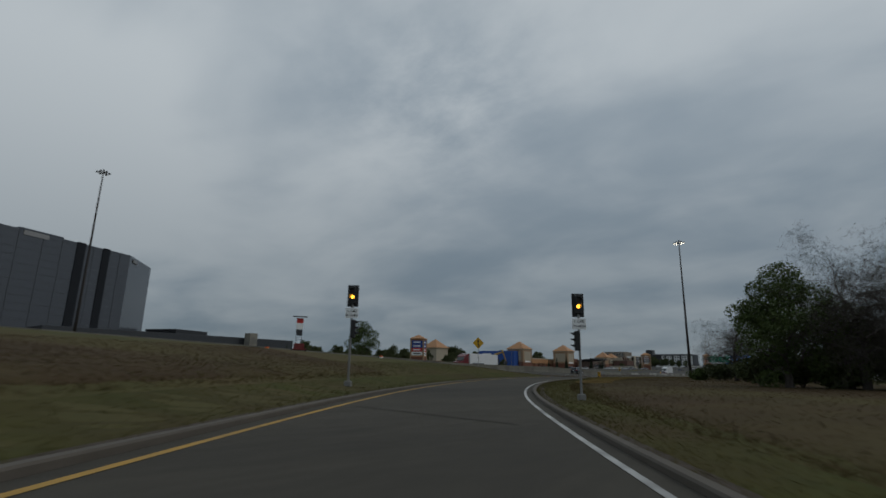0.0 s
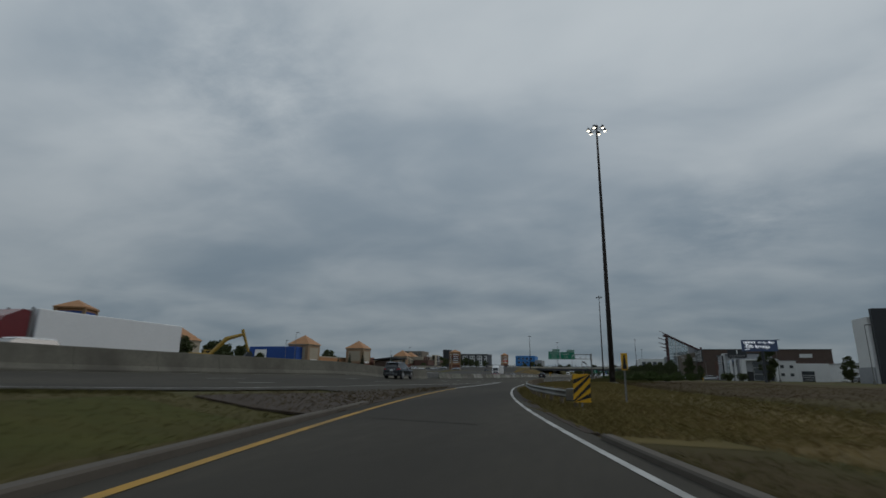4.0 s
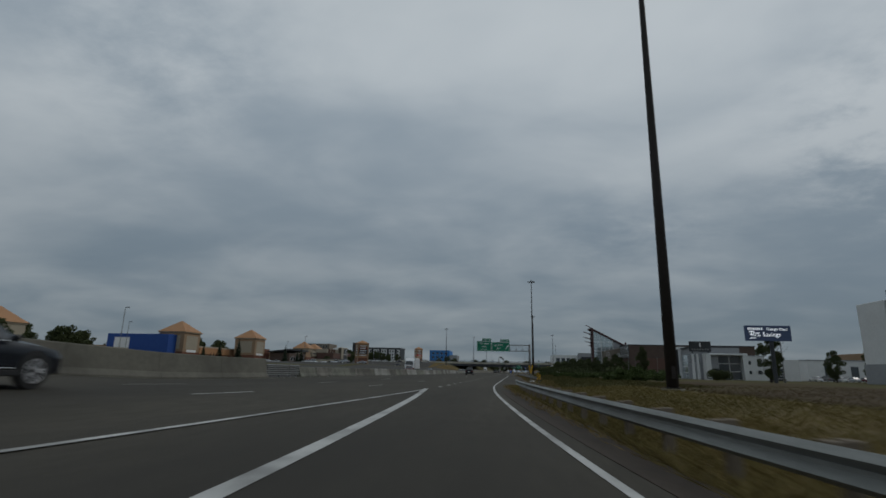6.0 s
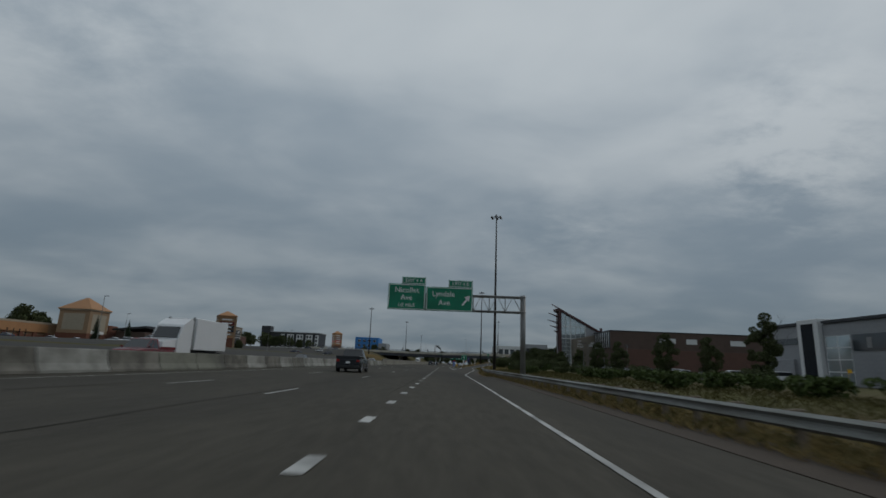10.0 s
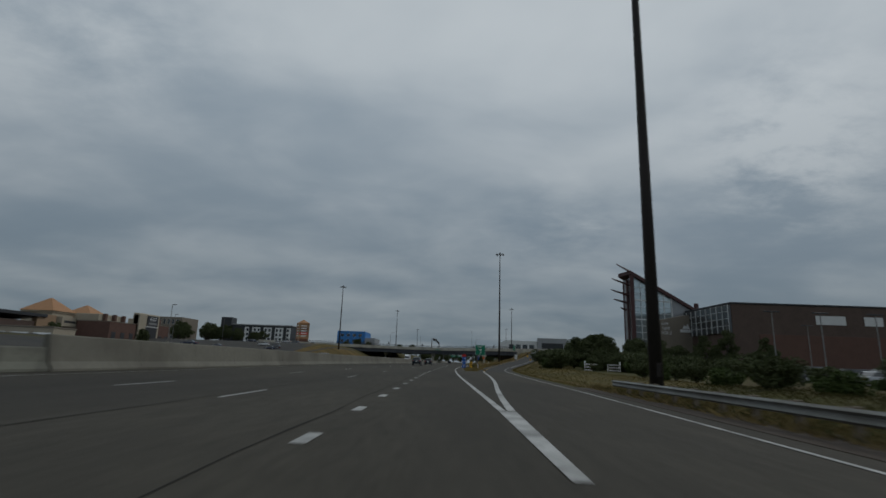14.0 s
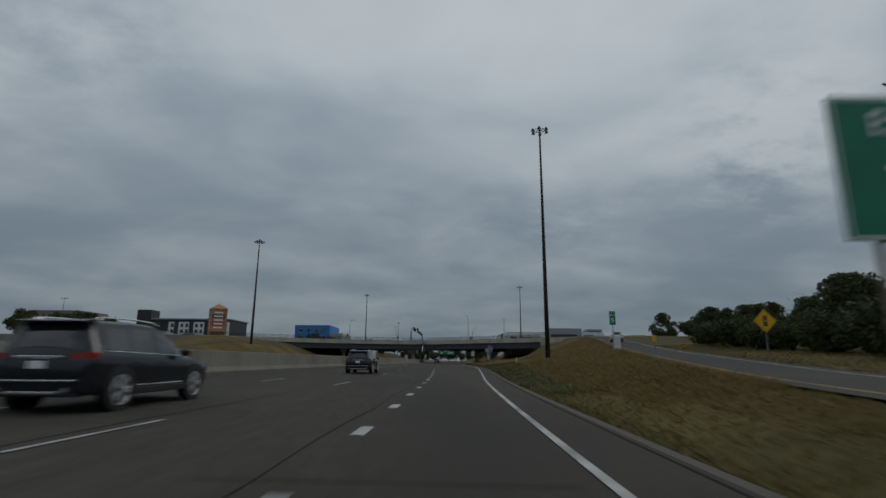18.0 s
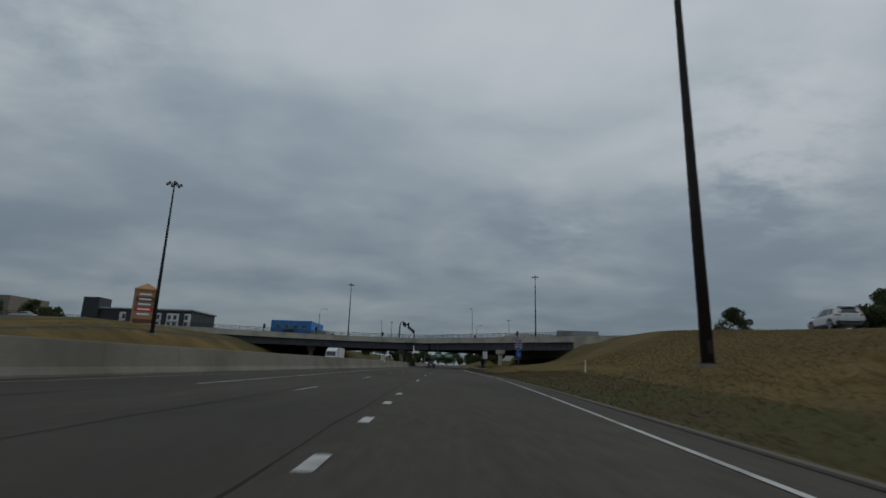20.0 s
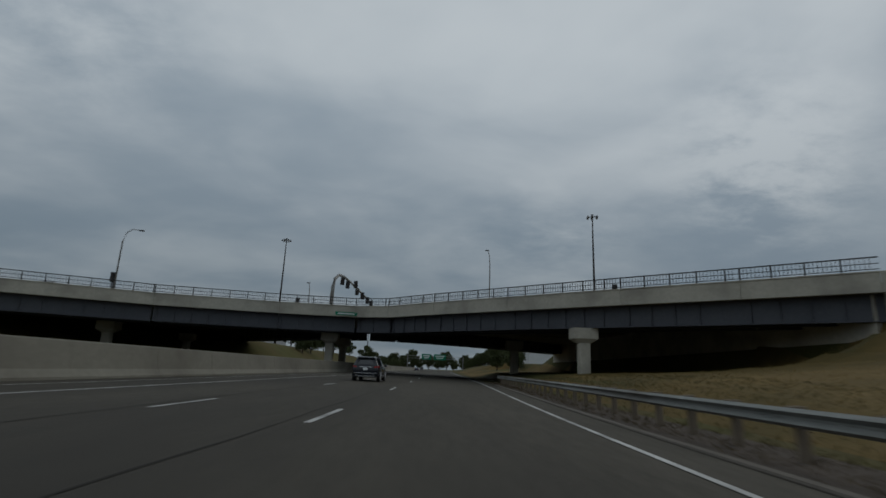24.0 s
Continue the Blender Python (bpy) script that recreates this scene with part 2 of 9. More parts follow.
CHROME = material("bright_chrome", (0.62, 0.63, 0.64), (0.74, 0.75, 0.76), 2.0, 0.15, 0.9)
WEEDS = material("brown_weeds", (0.056, 0.043, 0.025), (0.120, 0.092, 0.052), 0.3, 0.9, per_island=0.4, spec=0.1)
CAR_GLASS = glass("car_glass", (0.010, 0.012, 0.014))
GREEN_SIGN = material("green_sign_sheeting", (0.004, 0.180, 0.098), (0.008, 0.230, 0.128), 0.8, 0.5, third=(0.004, 0.155, 0.084), third_scale=0.5)
WHITE_SIGN = material("white_sign_sheeting", (0.70, 0.71, 0.71), (0.82, 0.83, 0.83), 1.2, 0.5)
YELLOW_SIGN = material("yellow_sign_sheeting", (0.62, 0.33, 0.010), (0.74, 0.42, 0.020), 1.2, 0.5)
ORANGE = material("orange_sheeting", (0.62, 0.10, 0.015), (0.74, 0.15, 0.03), 1.2, 0.5)
RED = material("red_sheeting", (0.42, 0.025, 0.020), (0.55, 0.04, 0.03), 1.2, 0.5)
BLUE_SIGN = material("blue_sign_sheeting", (0.010, 0.085, 0.36), (0.015, 0.12, 0.45), 1.2, 0.5)
SIGN_BACK = material("sign_back_aluminium", (0.20, 0.20, 0.20), (0.30, 0.30, 0.30), 1.0, 0.5, 0.4)
POST_WOOD = material("weathered_wood", (0.12, 0.095, 0.07), (0.22, 0.18, 0.135), 2.0, 0.9, stretch=(1, 1, 0.2))
LAMP_ON = material("lit_lamp", (0.9, 0.88, 0.8), (0.95, 0.93, 0.86), 1.0, 0.4, glow=(1.0, 0.93, 0.76, 2.6))
AMBER_ON = material("lit_amber_lens", (0.9, 0.35, 0.02), (0.95, 0.42, 0.04), 1.0, 0.4, glow=(1.0, 0.42, 0.03, 5.0))
LENS_OFF = material("dark_lens", (0.020, 0.012, 0.010), (0.035, 0.02, 0.015), 1.0, 0.3)
TAIL = material("red_tail_lamp", (0.22, 0.008, 0.008), (0.32, 0.014, 0.012), 2.0, 0.25)
HEAD = material("clear_headlamp", (0.45, 0.46, 0.47), (0.6, 0.61, 0.62), 2.0, 0.15)
BARK = material("bark", (0.040, 0.034, 0.029), (0.085, 0.074, 0.064), 3.0, 0.95, bump=0.6)
LEAF = material("leaves", (0.030, 0.050, 0.014), (0.085, 0.115, 0.032), 0.5, 0.8, per_island=0.6, spec=0.2)
LEAF_DARK = material("dark_leaves", (0.034, 0.047, 0.020), (0.092, 0.106, 0.042), 0.5, 0.8, per_island=0.6, spec=0.2)
CONIFER = material("conifer_needles", (0.016, 0.028, 0.015), (0.040, 0.056, 0.028), 0.5, 0.85, per_island=0.6, spec=0.2)
TAN_WALL = material("tan_stucco", (0.255, 0.170, 0.105), (0.335, 0.230, 0.145), 0.25, 0.9, bump=0.1)
CREAM = material("cream_stucco", (0.31, 0.27, 0.205), (0.40, 0.355, 0.28), 0.25, 0.9)
ORANGE_ROOF = material("orange_metal_roof", (0.33, 0.165, 0.075), (0.43, 0.23, 0.110), 0.3, 0.7, stretch=(1, 1, 0.3))
BRICK = material("red_brown_brick", (0.115, 0.048, 0.032), (0.20, 0.085, 0.055), 0.8, 0.9, bump=0.3, bump_scale=8)
BRICK_DARK = material("dark_brown_brick", (0.070, 0.048, 0.040), (0.120, 0.085, 0.070), 0.5, 0.9, bump=0.3, bump_scale=8)
MAROON = material("maroon_steel", (0.050, 0.020, 0.020), (0.085, 0.035, 0.033), 0.5, 0.6)
GREY_PANEL = material("grey_metal_panel", (0.24, 0.25, 0.265), (0.33, 0.34, 0.355), 0.3, 0.5, 0.2)
LIGHT_PANEL = material("white_metal_panel", (0.55, 0.56, 0.56), (0.68, 0.69, 0.69), 0.3, 0.55)
DARK_PANEL = material("charcoal_panel", (0.020, 0.022, 0.026), (0.040, 0.043, 0.048), 0.3, 0.5)
BLUE_PANEL = material("blue_cladding", (0.012, 0.055, 0.24), (0.02, 0.08, 0.32), 0.3, 0.6)
SKY_PANEL = material("bright_blue_cladding", (0.025, 0.150, 0.42), (0.04, 0.20, 0.50), 0.3, 0.6)
WINDOW = glass("window_glass", (0.030, 0.036, 0.042), 0.08)
CURTAIN = material("curtain_wall_glass", (0.44, 0.51, 0.53), (0.58, 0.65, 0.67), 0.25, 0.10, 0.7, spec=0.9)
TOWER_GLASS = glass("dark_tower_glass", (0.052, 0.056, 0.066), 0.22)
TOWER_DARK = material("dark_tower_recess", (0.012, 0.014, 0.018), (0.020, 0.023, 0.028), 0.3, 0.7, spec=0.15)
STORE_BRICK = material("brown_store_brick", (0.088, 0.050, 0.040), (0.140, 0.078, 0.060), 0.5, 0.9, bump=0.3, bump_scale=8)
PALE_BLOCK = material("pale_cast_concrete", (0.225, 0.225, 0.205), (0.330, 0.330, 0.300), 0.9, 0.9, bump=0.3, bump_scale=14, third=(0.13, 0.125, 0.11), third_scale=0.5)
MID_BLOCK = material("mossy_cast_concrete", (0.135, 0.140, 0.112), (0.215, 0.212, 0.175), 0.8, 0.9, bump=0.3, bump_scale=14, third=(0.09, 0.088, 0.075), third_scale=0.5)
DARK_BLOCK = material("stained_cast_concrete", (0.060, 0.057, 0.048), (0.120, 0.113, 0.096), 0.8, 0.9, bump=0.3, bump_scale=14, third=(0.19, 0.18, 0.155), third_scale=0.6)
TAUPE = material("taupe_masonry", (0.165, 0.140, 0.112), (0.225, 0.195, 0.160), 0.4, 0.9, bump=0.2, bump_scale=6)
DULL_RED = material("dull_red_paint", (0.10, 0.014, 0.014), (0.16, 0.022, 0.020), 1.2, 0.5)
SCREEN = material("led_screen", (0.006, 0.010, 0.022), (0.012, 0.018, 0.035), 0.5, 0.6, glow=(0.10, 0.16, 0.32, 0.10))
SCREEN_TEXT = material("lit_letters", (0.8, 0.82, 0.85), (0.85, 0.87, 0.9), 1.0, 0.6, glow=(0.9, 0.95, 1.0, 0.55))
DIGGER = material("yellow_machine_paint", (0.27, 0.17, 0.025), (0.36, 0.23, 0.04), 1.0, 0.5)
FAR_WOOD = material("far_woods", (0.022, 0.034, 0.020), (0.055, 0.070, 0.040), 0.05, 0.95, per_island=0.5)
PAINT = {
    "white": material("white_car_paint", (0.62, 0.63, 0.64), (0.70, 0.71, 0.72), 0.6, 0.25, spec=0.6),
    "black": material("black_car_paint", (0.010, 0.012, 0.016), (0.016, 0.018, 0.024), 0.6, 0.18, spec=0.45),
    "grey": material("grey_car_paint", (0.10, 0.105, 0.11), (0.15, 0.155, 0.16), 0.6, 0.25, 0.3, spec=0.6),
    "silver": material("silver_car_paint", (0.36, 0.37, 0.38), (0.45, 0.46, 0.47), 0.6, 0.25, 0.5, spec=0.6),
    "red": material("dark_red_car_paint", (0.10, 0.010, 0.014), (0.16, 0.018, 0.02), 0.6, 0.25, spec=0.6),
    "navy": material("navy_car_paint", (0.016, 0.022, 0.045), (0.026, 0.034, 0.062), 0.6, 0.22, spec=0.6),
}


# ---- mesh helpers ----
class Shape:
    """Collects faces; every method adds one solid."""

    def __init__(self):
        self.v, self.f = [], []

    def add(self, verts, faces, m=None):
        n = len(self.v)
        self.v += [tuple(m @ Vector(p)) for p in verts] if m else [tuple(p) for p in verts]
        self.f += [tuple(i + n for i in q) for q in faces]
        return self

    def box(self, x0, x1, y0, y1, z0, z1, m=None):
        v = [(x, y, z) for z in (z0, z1) for y in (y0, y1) for x in (x0, x1)]
        return self.add(v, [(0, 2, 3, 1), (4, 5, 7, 6), (0, 1, 5, 4), (2, 6, 7, 3), (0, 4, 6, 2), (1, 3, 7, 5)], m)

    def soft_box(self, x0, x1, y0, y1, z0, z1, c=0.02, m=None):
        """A box with chamfered edges."""
        pts = []
        for x, sx in ((x0, 1), (x1, -1)):
            for y, sy in ((y0, 1), (y1, -1)):
                for z, sz in ((z0, 1), (z1, -1)):
                    pts += [(x, y + sy * c, z + sz * c), (x + sx * c, y, z + sz * c), (x + sx * c, y + sy * c, z)]
        return self.hull(pts, m)

    def hull(self, pts, m=None):
        bm = bmesh.new()
        vs = [bm.verts.new(p) for p in pts]
        out = bmesh.ops.convex_hull(bm, input=vs)
        bad = list({g for g in out["geom_interior"] + out["geom_unused"] if isinstance(g, bmesh.types.BMVert)})
        bmesh.ops.delete(bm, geom=bad, context="VERTS")
        bmesh.ops.recalc_face_normals(bm, faces=bm.faces)
        bm.verts.index_update()
        self.add([v.co[:] for v in bm.verts], [[v.index for v in f.verts] for f in bm.faces], m)
        bm.free()
        return self

    def tube(self, pts, radii, n=8, caps=True):
        """A round bar along a line of points."""
        if isinstance(radii, (int, float)):
            radii = [radii] * len(pts)
        pts = [Vector(p) for p in pts]
        base, verts, faces = 0, [], []
        for i, p in enumerate(pts):
            d = (pts[min(i + 1, len(pts) - 1)] - pts[max(i - 1, 0)]).normalized()
            side = d.cross(Vector((0, 0, 1)) if abs(d.z) < 0.95 else Vector((1, 0, 0))).normalized()
            up = side.cross(d)
            verts += [p + radii[i] * (math.cos(2 * math.pi * k / n) * side + math.sin(2 * math.pi * k / n) * up) for k in range(n)]
        for i in range(len(pts) - 1):
            faces += [(i * n + k, i * n + (k + 1) % n, (i + 1) * n + (k + 1) % n, (i + 1) * n + k) for k in range(n)]
        if caps:
            faces += [tuple(reversed(range(n))), tuple((len(pts) - 1) * n + k for k in range(n))]
        return self.add(verts, faces)

    def disc(self, x0, x1, y, z, r, n=14, axis="x"):
        """A short cylinder between x0 and x1 (or along y or z)."""
        ring = [(math.cos(2 * math.pi * k / n) * r, math.sin(2 * math.pi * k / n) * r) for k in range(n)]
        place = {"x": lambda a, p: (a, y + p[0], z + p[1]), "y": lambda a, p: (y + p[0], a, z + p[1]), "z": lambda a, p: (y + p[0], z + p[1], a)}[axis]
        v = [place(a, p) for a in (x0, x1) for p in ring]
        return self.add(v, [(k, (k + 1) % n, n + (k + 1) % n, n + k) for k in range(n)] + [tuple(reversed(range(n))), tuple(range(n, 2 * n))])

    def prism(self, poly, a, b, axis="y"):
        """A polygon pushed along an axis from a to b."""
        place = {"y": lambda p, t: (p[0], t, p[1]), "x": lambda p, t: (t, p[0], p[1]), "z": lambda p, t: (p[0], p[1], t)}[axis]
        n = len(poly)
        v = [place(p, t) for t in (a, b) for p in poly]
        return self.add(v, [(k, (k + 1) % n, n + (k + 1) % n, n + k) for k in range(n)] + [tuple(reversed(range(n))), tuple(range(n, 2 * n))])

    def mesh(self, name, mat, smooth=False):
        me = bpy.data.meshes.new(name)
        me.from_pydata(self.v, [], self.f)
        bm = bmesh.new()
        bm.from_mesh(me)
        if len(bm.faces) < 20000:
            bmesh.ops.recalc_face_normals(bm, faces=bm.faces)
        bm.to_mesh(me)
        bm.free()
        me.materials.append(mat)
        if smooth:
            me.polygons.foreach_set("use_smooth", [True] * len(me.polygons))
        return me


def part(name, shape, mat, parent, label="", smooth=False, at=None):
    me = shape if isinstance(shape, bpy.types.Mesh) else shape.mesh(name, mat, smooth)
    ob = new(name, me)
    ob.parent = parent
    if at is not None:
        ob.matrix_basis = at
    return tagged(ob, label)


def thing(name, at, label, category, group="", kind=""):
    return placed(tagged(new(name), label, category, group, kind), at)


def placed(ob, m):
    ob.matrix_basis = m
    return ob


def solo(name, shape, mat, label, category, group="", kind="", at=None, smooth=False):
    ob = tagged(new(name, shape.mesh(name, mat, smooth)), label, category, group, kind)
    if at is not None:
        ob.matrix_basis = at
    return ob


TEXTS = {}


def letters(text, size, mat, parent, at, name="lettering", squeeze=1.0):
    """Raised flat lettering, centred, reading along local x, facing local -y."""
    key = (text, size, mat.name)
    if key not in TEXTS:
        cu = bpy.data.curves.new("text", "FONT")
        cu.body, cu.size, cu.align_x, cu.align_y, cu.extrude, cu.resolution_u = text, size, "CENTER", "CENTER", 0.006, 2
        tmp = new("text", cu)
        me = bpy.data.meshes.new_from_object(tmp.evaluated_get(bpy.context.evaluated_depsgraph_get()))
        bpy.data.objects.remove(tmp)
        me.materials.clear()
        me.materials.append(mat)
        TEXTS[key] = me
    return part(name, TEXTS[key], mat, parent, at=at @ pose(0, 0, 0, 90) @ Matrix.Diagonal((squeeze, 1, 1, 1)))


# ---- the plan: lines of the road as functions of y ----
def curve_of(pairs):
    ys, xs = np.array([p[0] for p in pairs], float), np.array([p[1] for p in pairs], float)
    slopes = np.gradient(xs, ys)

    def at(y):
        y = np.asarray(y, float)
        i = np.clip(np.searchsorted(ys, y) - 1, 0, len(ys) - 2)
        h = ys[i + 1] - ys[i]
        t = np.clip((y - ys[i]) / h, -3, 4)
        inside = (t >= 0) & (t <= 1)
        herm = (2 * t**3 - 3 * t**2 + 1) * xs[i] + (t**3 - 2 * t**2 + t) * h * slopes[i] + (-2 * t**3 + 3 * t**2) * xs[i + 1] + (t**3 - t**2) * h * slopes[i + 1]
        lin = xs[i] + t * (xs[i + 1] - xs[i])
        return np.where(inside, herm, lin)
    return at


# the line between the camera's lane and the next, the middle of the driven line, the right edge line
lane = curve_of([(-360, -17.0), (-300, -12.4), (-240, -8.6), (-186, -5.8), (-167, -4.6), (-138, -3.32), (-128, -3.16), (-116, -2.95), (-103, -2.80), (-88, -2.62), (-70, -2.42), (10, -1.7), (42, -1.5), (86, -0.85), (125, 0.4), (165, 2.3), (210, 3.4), (252, 4.9), (300, 7.5), (330, 8.9), (400, 12.3), (600, 23), (900, 42)])
drive = curve_of([(-360, 100), (-330, 74), (-302, 52), (-282, 37.7), (-262, 26.6), (-240, 17.2), (-218, 10), (-196, 4.6), (-173, 1.1), (-150, -0.5), (-127, -1.15), (-77, -1.0), (-26, -0.3), (13, 0.1), (66, 0.4), (106, 1.1), (145, 2.5), (185, 3.9), (224, 5.7), (263, 7.9), (290, 9.4), (400, 14.5), (600, 25), (900, 44)])
edge = curve_of([(-150, 0.93), (-140, 0.45), (-132, 0.23), (-122, 0.28), (-110, 0.46), (-100, 0.62), (-90, 0.82), (-70, 1.2), (-30, 1.75), (10, 1.85), (42, 1.9), (86, 2.2), (125, 3.4), (165, 5.85), (184, 7.6), (215, 10.3), (245, 12.1), (270, 12.6), (300, 13.5), (340, 16.0), (400, 19), (600, 30), (900, 49)])
barrier_x = curve_of([(-360, -31), (-300, -26.5), (-240, -22.6), (-186, -20.0), (-150, -18.5), (-120, -17.0), (-70, -14.9), (-20, -14.6), (40, -14.6), (75, -14.8), (100, -14.9), (130, -13.6), (165, -11.6), (210, -9.3), (255, -6.5), (300, -3.6), (330, -2.4), (400, 0.8), (600, 11), (900, 30)])
exit_right = curve_of([(-30, 1.9), (5, 3.7), (16, 4.7), (34, 6.3), (51, 7.5), (75, 8.8), (90, 9.45), (105, 10.3), (125, 12.75), (145, 17.0), (170, 24), (200, 32.5), (240, 43.5), (280, 52), (320, 58), (345, 61)])
exit_left = curve_of([(28, 1.5), (38, 2.02), (44, 2.42), (51.5, 3.05), (60, 3.85), (85, 5.6), (95, 6.1), (106, 7.15), (114.5, 8.1), (125, 9.35), (145, 12.75), (170, 19.3), (200, 27.7), (240, 38.5), (280, 47), (320, 53), (345, 56)])
exit_z = curve_of([(95, 0.0), (125, 0.10), (150, 0.65), (170, 1.5), (191, 2.5), (226, 4.7), (250, 6.4), (278, 8.1), (300, 8.65), (345, 8.95), (420, 8.95)])
main_z = curve_of([(-600, 5.0), (-330, 3.9), (-300, 3.5), (-264, 2.6), (-231, 1.5), (-200, 0.42), (-175, 0.22), (-150, 0.20)])


def ramp_side(y, d):
    """x of a line d metres right of the driven line, square to it."""
    y = np.asarray(y, float)
    s = (drive(y + 1) - drive(y - 1)) / 2
    return drive(y) + d * np.sqrt(1 + s * s)


yellow_d = curve_of([(-360, -3.9), (-300, -3.9), (-280, -3.55), (-256, -3.4), (-236, -3.5), (-191, -2.62), (-177, -2.4), (-165, -2.0), (-152, -2.2), (-140, -2.9)])
white_d = curve_of([(-360, 1.8), (-297, 1.85), (-286, 2.2), (-266, 2.5), (-240, 2.45), (-215, 2.4), (-188, 2.1), (-167, 1.8), (-150, 1.45), (-140, 1.3)])
ramp_left = lambda y: ramp_side(y, yellow_d(y))
ramp_right = lambda y: ramp_side(y, white_d(y))


def step(a, b, x):
    t = np.clip((x - a) / (b - a), 0, 1)
    return t * t * (3 - 2 * t)


def surf(x, y):
    """Height of the road's own plane: it falls gently to the right."""
    x, y = np.asarray(x, float), np.asarray(y, float)
    s = (drive(y + 1) - drive(y - 1)) / 2
    z = 0.022 * np.clip((drive(y) - x) / np.sqrt(1 + s * s), -9, 15)
    approach = step(-141, -166, y)
    # on the approach the through road lies higher than the ramp
    w = step(0.0, 1.0, (drive(y) - 4.2 - x) / np.maximum(drive(y) - 4.2 - (lane(y) + 4.5), 4.0)) * approach
    z = z * (1 - w) + (main_z(y) + np.interp(y, [-240, -190], [0.03, 0.052]) * np.clip(lane(y) - x, 0, 20)) * w
    # the exit ramp climbs to the bridge
    g = np.clip((x - (edge(y) + 2.0)) / np.maximum(exit_left(y) - 1.0 - (edge(y) + 2.0), 1.0), 0, 1)
    g = g ** np.interp(y, [100, 240, 300, 420], [1.3, 1.3, 2.2, 2.2]) * step(62, 118, y)
    ez = exit_z(np.minimum(y, 420))
    z = z * (1 - g) + ez * g
    return z


def terrain(x, y):
    x, y = np.asarray(x, float), np.asarray(y, float)
    z = surf(x, y)
    # rough verge
    out_r = np.where(y < 34, x - np.where(y < -140, ramp_right(y), edge(y)) - 4, x - np.where(y < 100, exit_right(y), exit_right(np.minimum(y, 345))) - 2)
    z = z + 0.35 * step(0, 8, out_r) * (y > -400)
    # a low grassy rise between the ramp and the through road
    z = z + 0.6 * step(2.5, 9, ramp_left(y) - x) * step(4, 10, x - lane(y)) * step(-200, -226, y)
    # far side of the through road: rising ground towards the shops
    far = barrier_x(y) - 20 - x
    z = z + step(2, 34, far) * (2.2 - 0.0 * z) * step(-200, -140, y)
    z = z + 1.0 * step(1, 7, far) * step(10, 40, y) * (1 - step(215, 240, y))
    # embankments of the crossing road
    z = z + step(17, 36, far - 0) * 5.6 * step(225, 292, y) * (1 - step(420, 470, y))
    # a low bench along the foot of the bank by the bridge
    z = z + 1.15 * step(3.2, 8.0, x - edge(y)) * (1 - step(9, 26, x - edge(y))) * step(285, 318, y) * (1 - step(400, 440, y))
    drop = step(400, 470, y)
    side = np.clip((x - edge(y) - 4) / 14, 0, 1)
    z = np.where((x > edge(y) + 2), z * (1 - drop) + (0.3 + 4.0 * side) * drop, z)
    z = z + 5.5 * step(1, 14, far) * step(400, 425, y) * (1 - step(560, 640, y)) * (1 - step(17, 36, far) * (1 - step(420, 470, y)))
    # the bank runs up to the bridge's end
    w = step(38, 50, x) * step(290, 316, y) * (1 - step(424, 445, y))
    z = np.where(w > 0, z + np.maximum(7.9 - z, 0) * w, z)
    # cut away level under the bridge's end span
    under = step(-5.0, 0.5, y - np.interp(x, [14, 30, 38, 44, 50], [352, 340.2, 333, 327.3, 321])) * (1 - step(43.0, 46.5, x)) * (x > edge(y) + 2) * (y < 470)
    z = np.where(under > 0, z * (1 - under) + np.minimum(z, 1.5) * under, z)
    # flat far country
    away = np.maximum(np.maximum(np.abs(x) - 420, y - 700), -340 - y)
    w = step(0, 250, away)
    return z * (1 - w) - 0.4 * w


def bank(n, lo, hi):
    return list(np.linspace(lo, hi, n))


def ground_mesh():
    xs = sorted(set(bank(14, -4200, -420) + bank(40, -420, -80) + bank(50, -80, -22) + bank(76, -22, 54) + bank(50, 54, 150) + bank(24, 150, 420) + bank(12, 420, 4200)))
    ys = sorted(set(bank(6, -900, -345) + bank(310, -345, 430) + bank(40, 430, 760) + bank(14, 760, 4600)))
    X, Y = np.meshgrid(np.array(xs), np.array(ys))
    Z = terrain(X, Y) - 0.05
    # the ground lies lower under the exit ramp's roadway
    Z = Z - 0.3 * ((X > exit_left(Y) - 0.9) & (X < exit_right(Y) + 0.9) & (Y > 107) & (Y < 345))
    nx = len(xs)
    v = np.stack([X, Y, Z], -1).reshape(-1, 3)
    i = (np.arange(len(ys) - 1)[:, None] * nx + np.arange(nx - 1)[None]).ravel()
    f = np.stack([i, i + 1, i + 1 + nx, i + nx], 1)
    me = bpy.data.meshes.new("ground")
    me.from_pydata(v.tolist(), [], f.tolist())
    me.materials.append(GRASS)
    me.polygons.foreach_set("use_smooth", [True] * len(me.polygons))
    return me


tagged(new("ground", ground_mesh()), "mown and dry roadside grass, olive to tan", "ground", kind="structure")


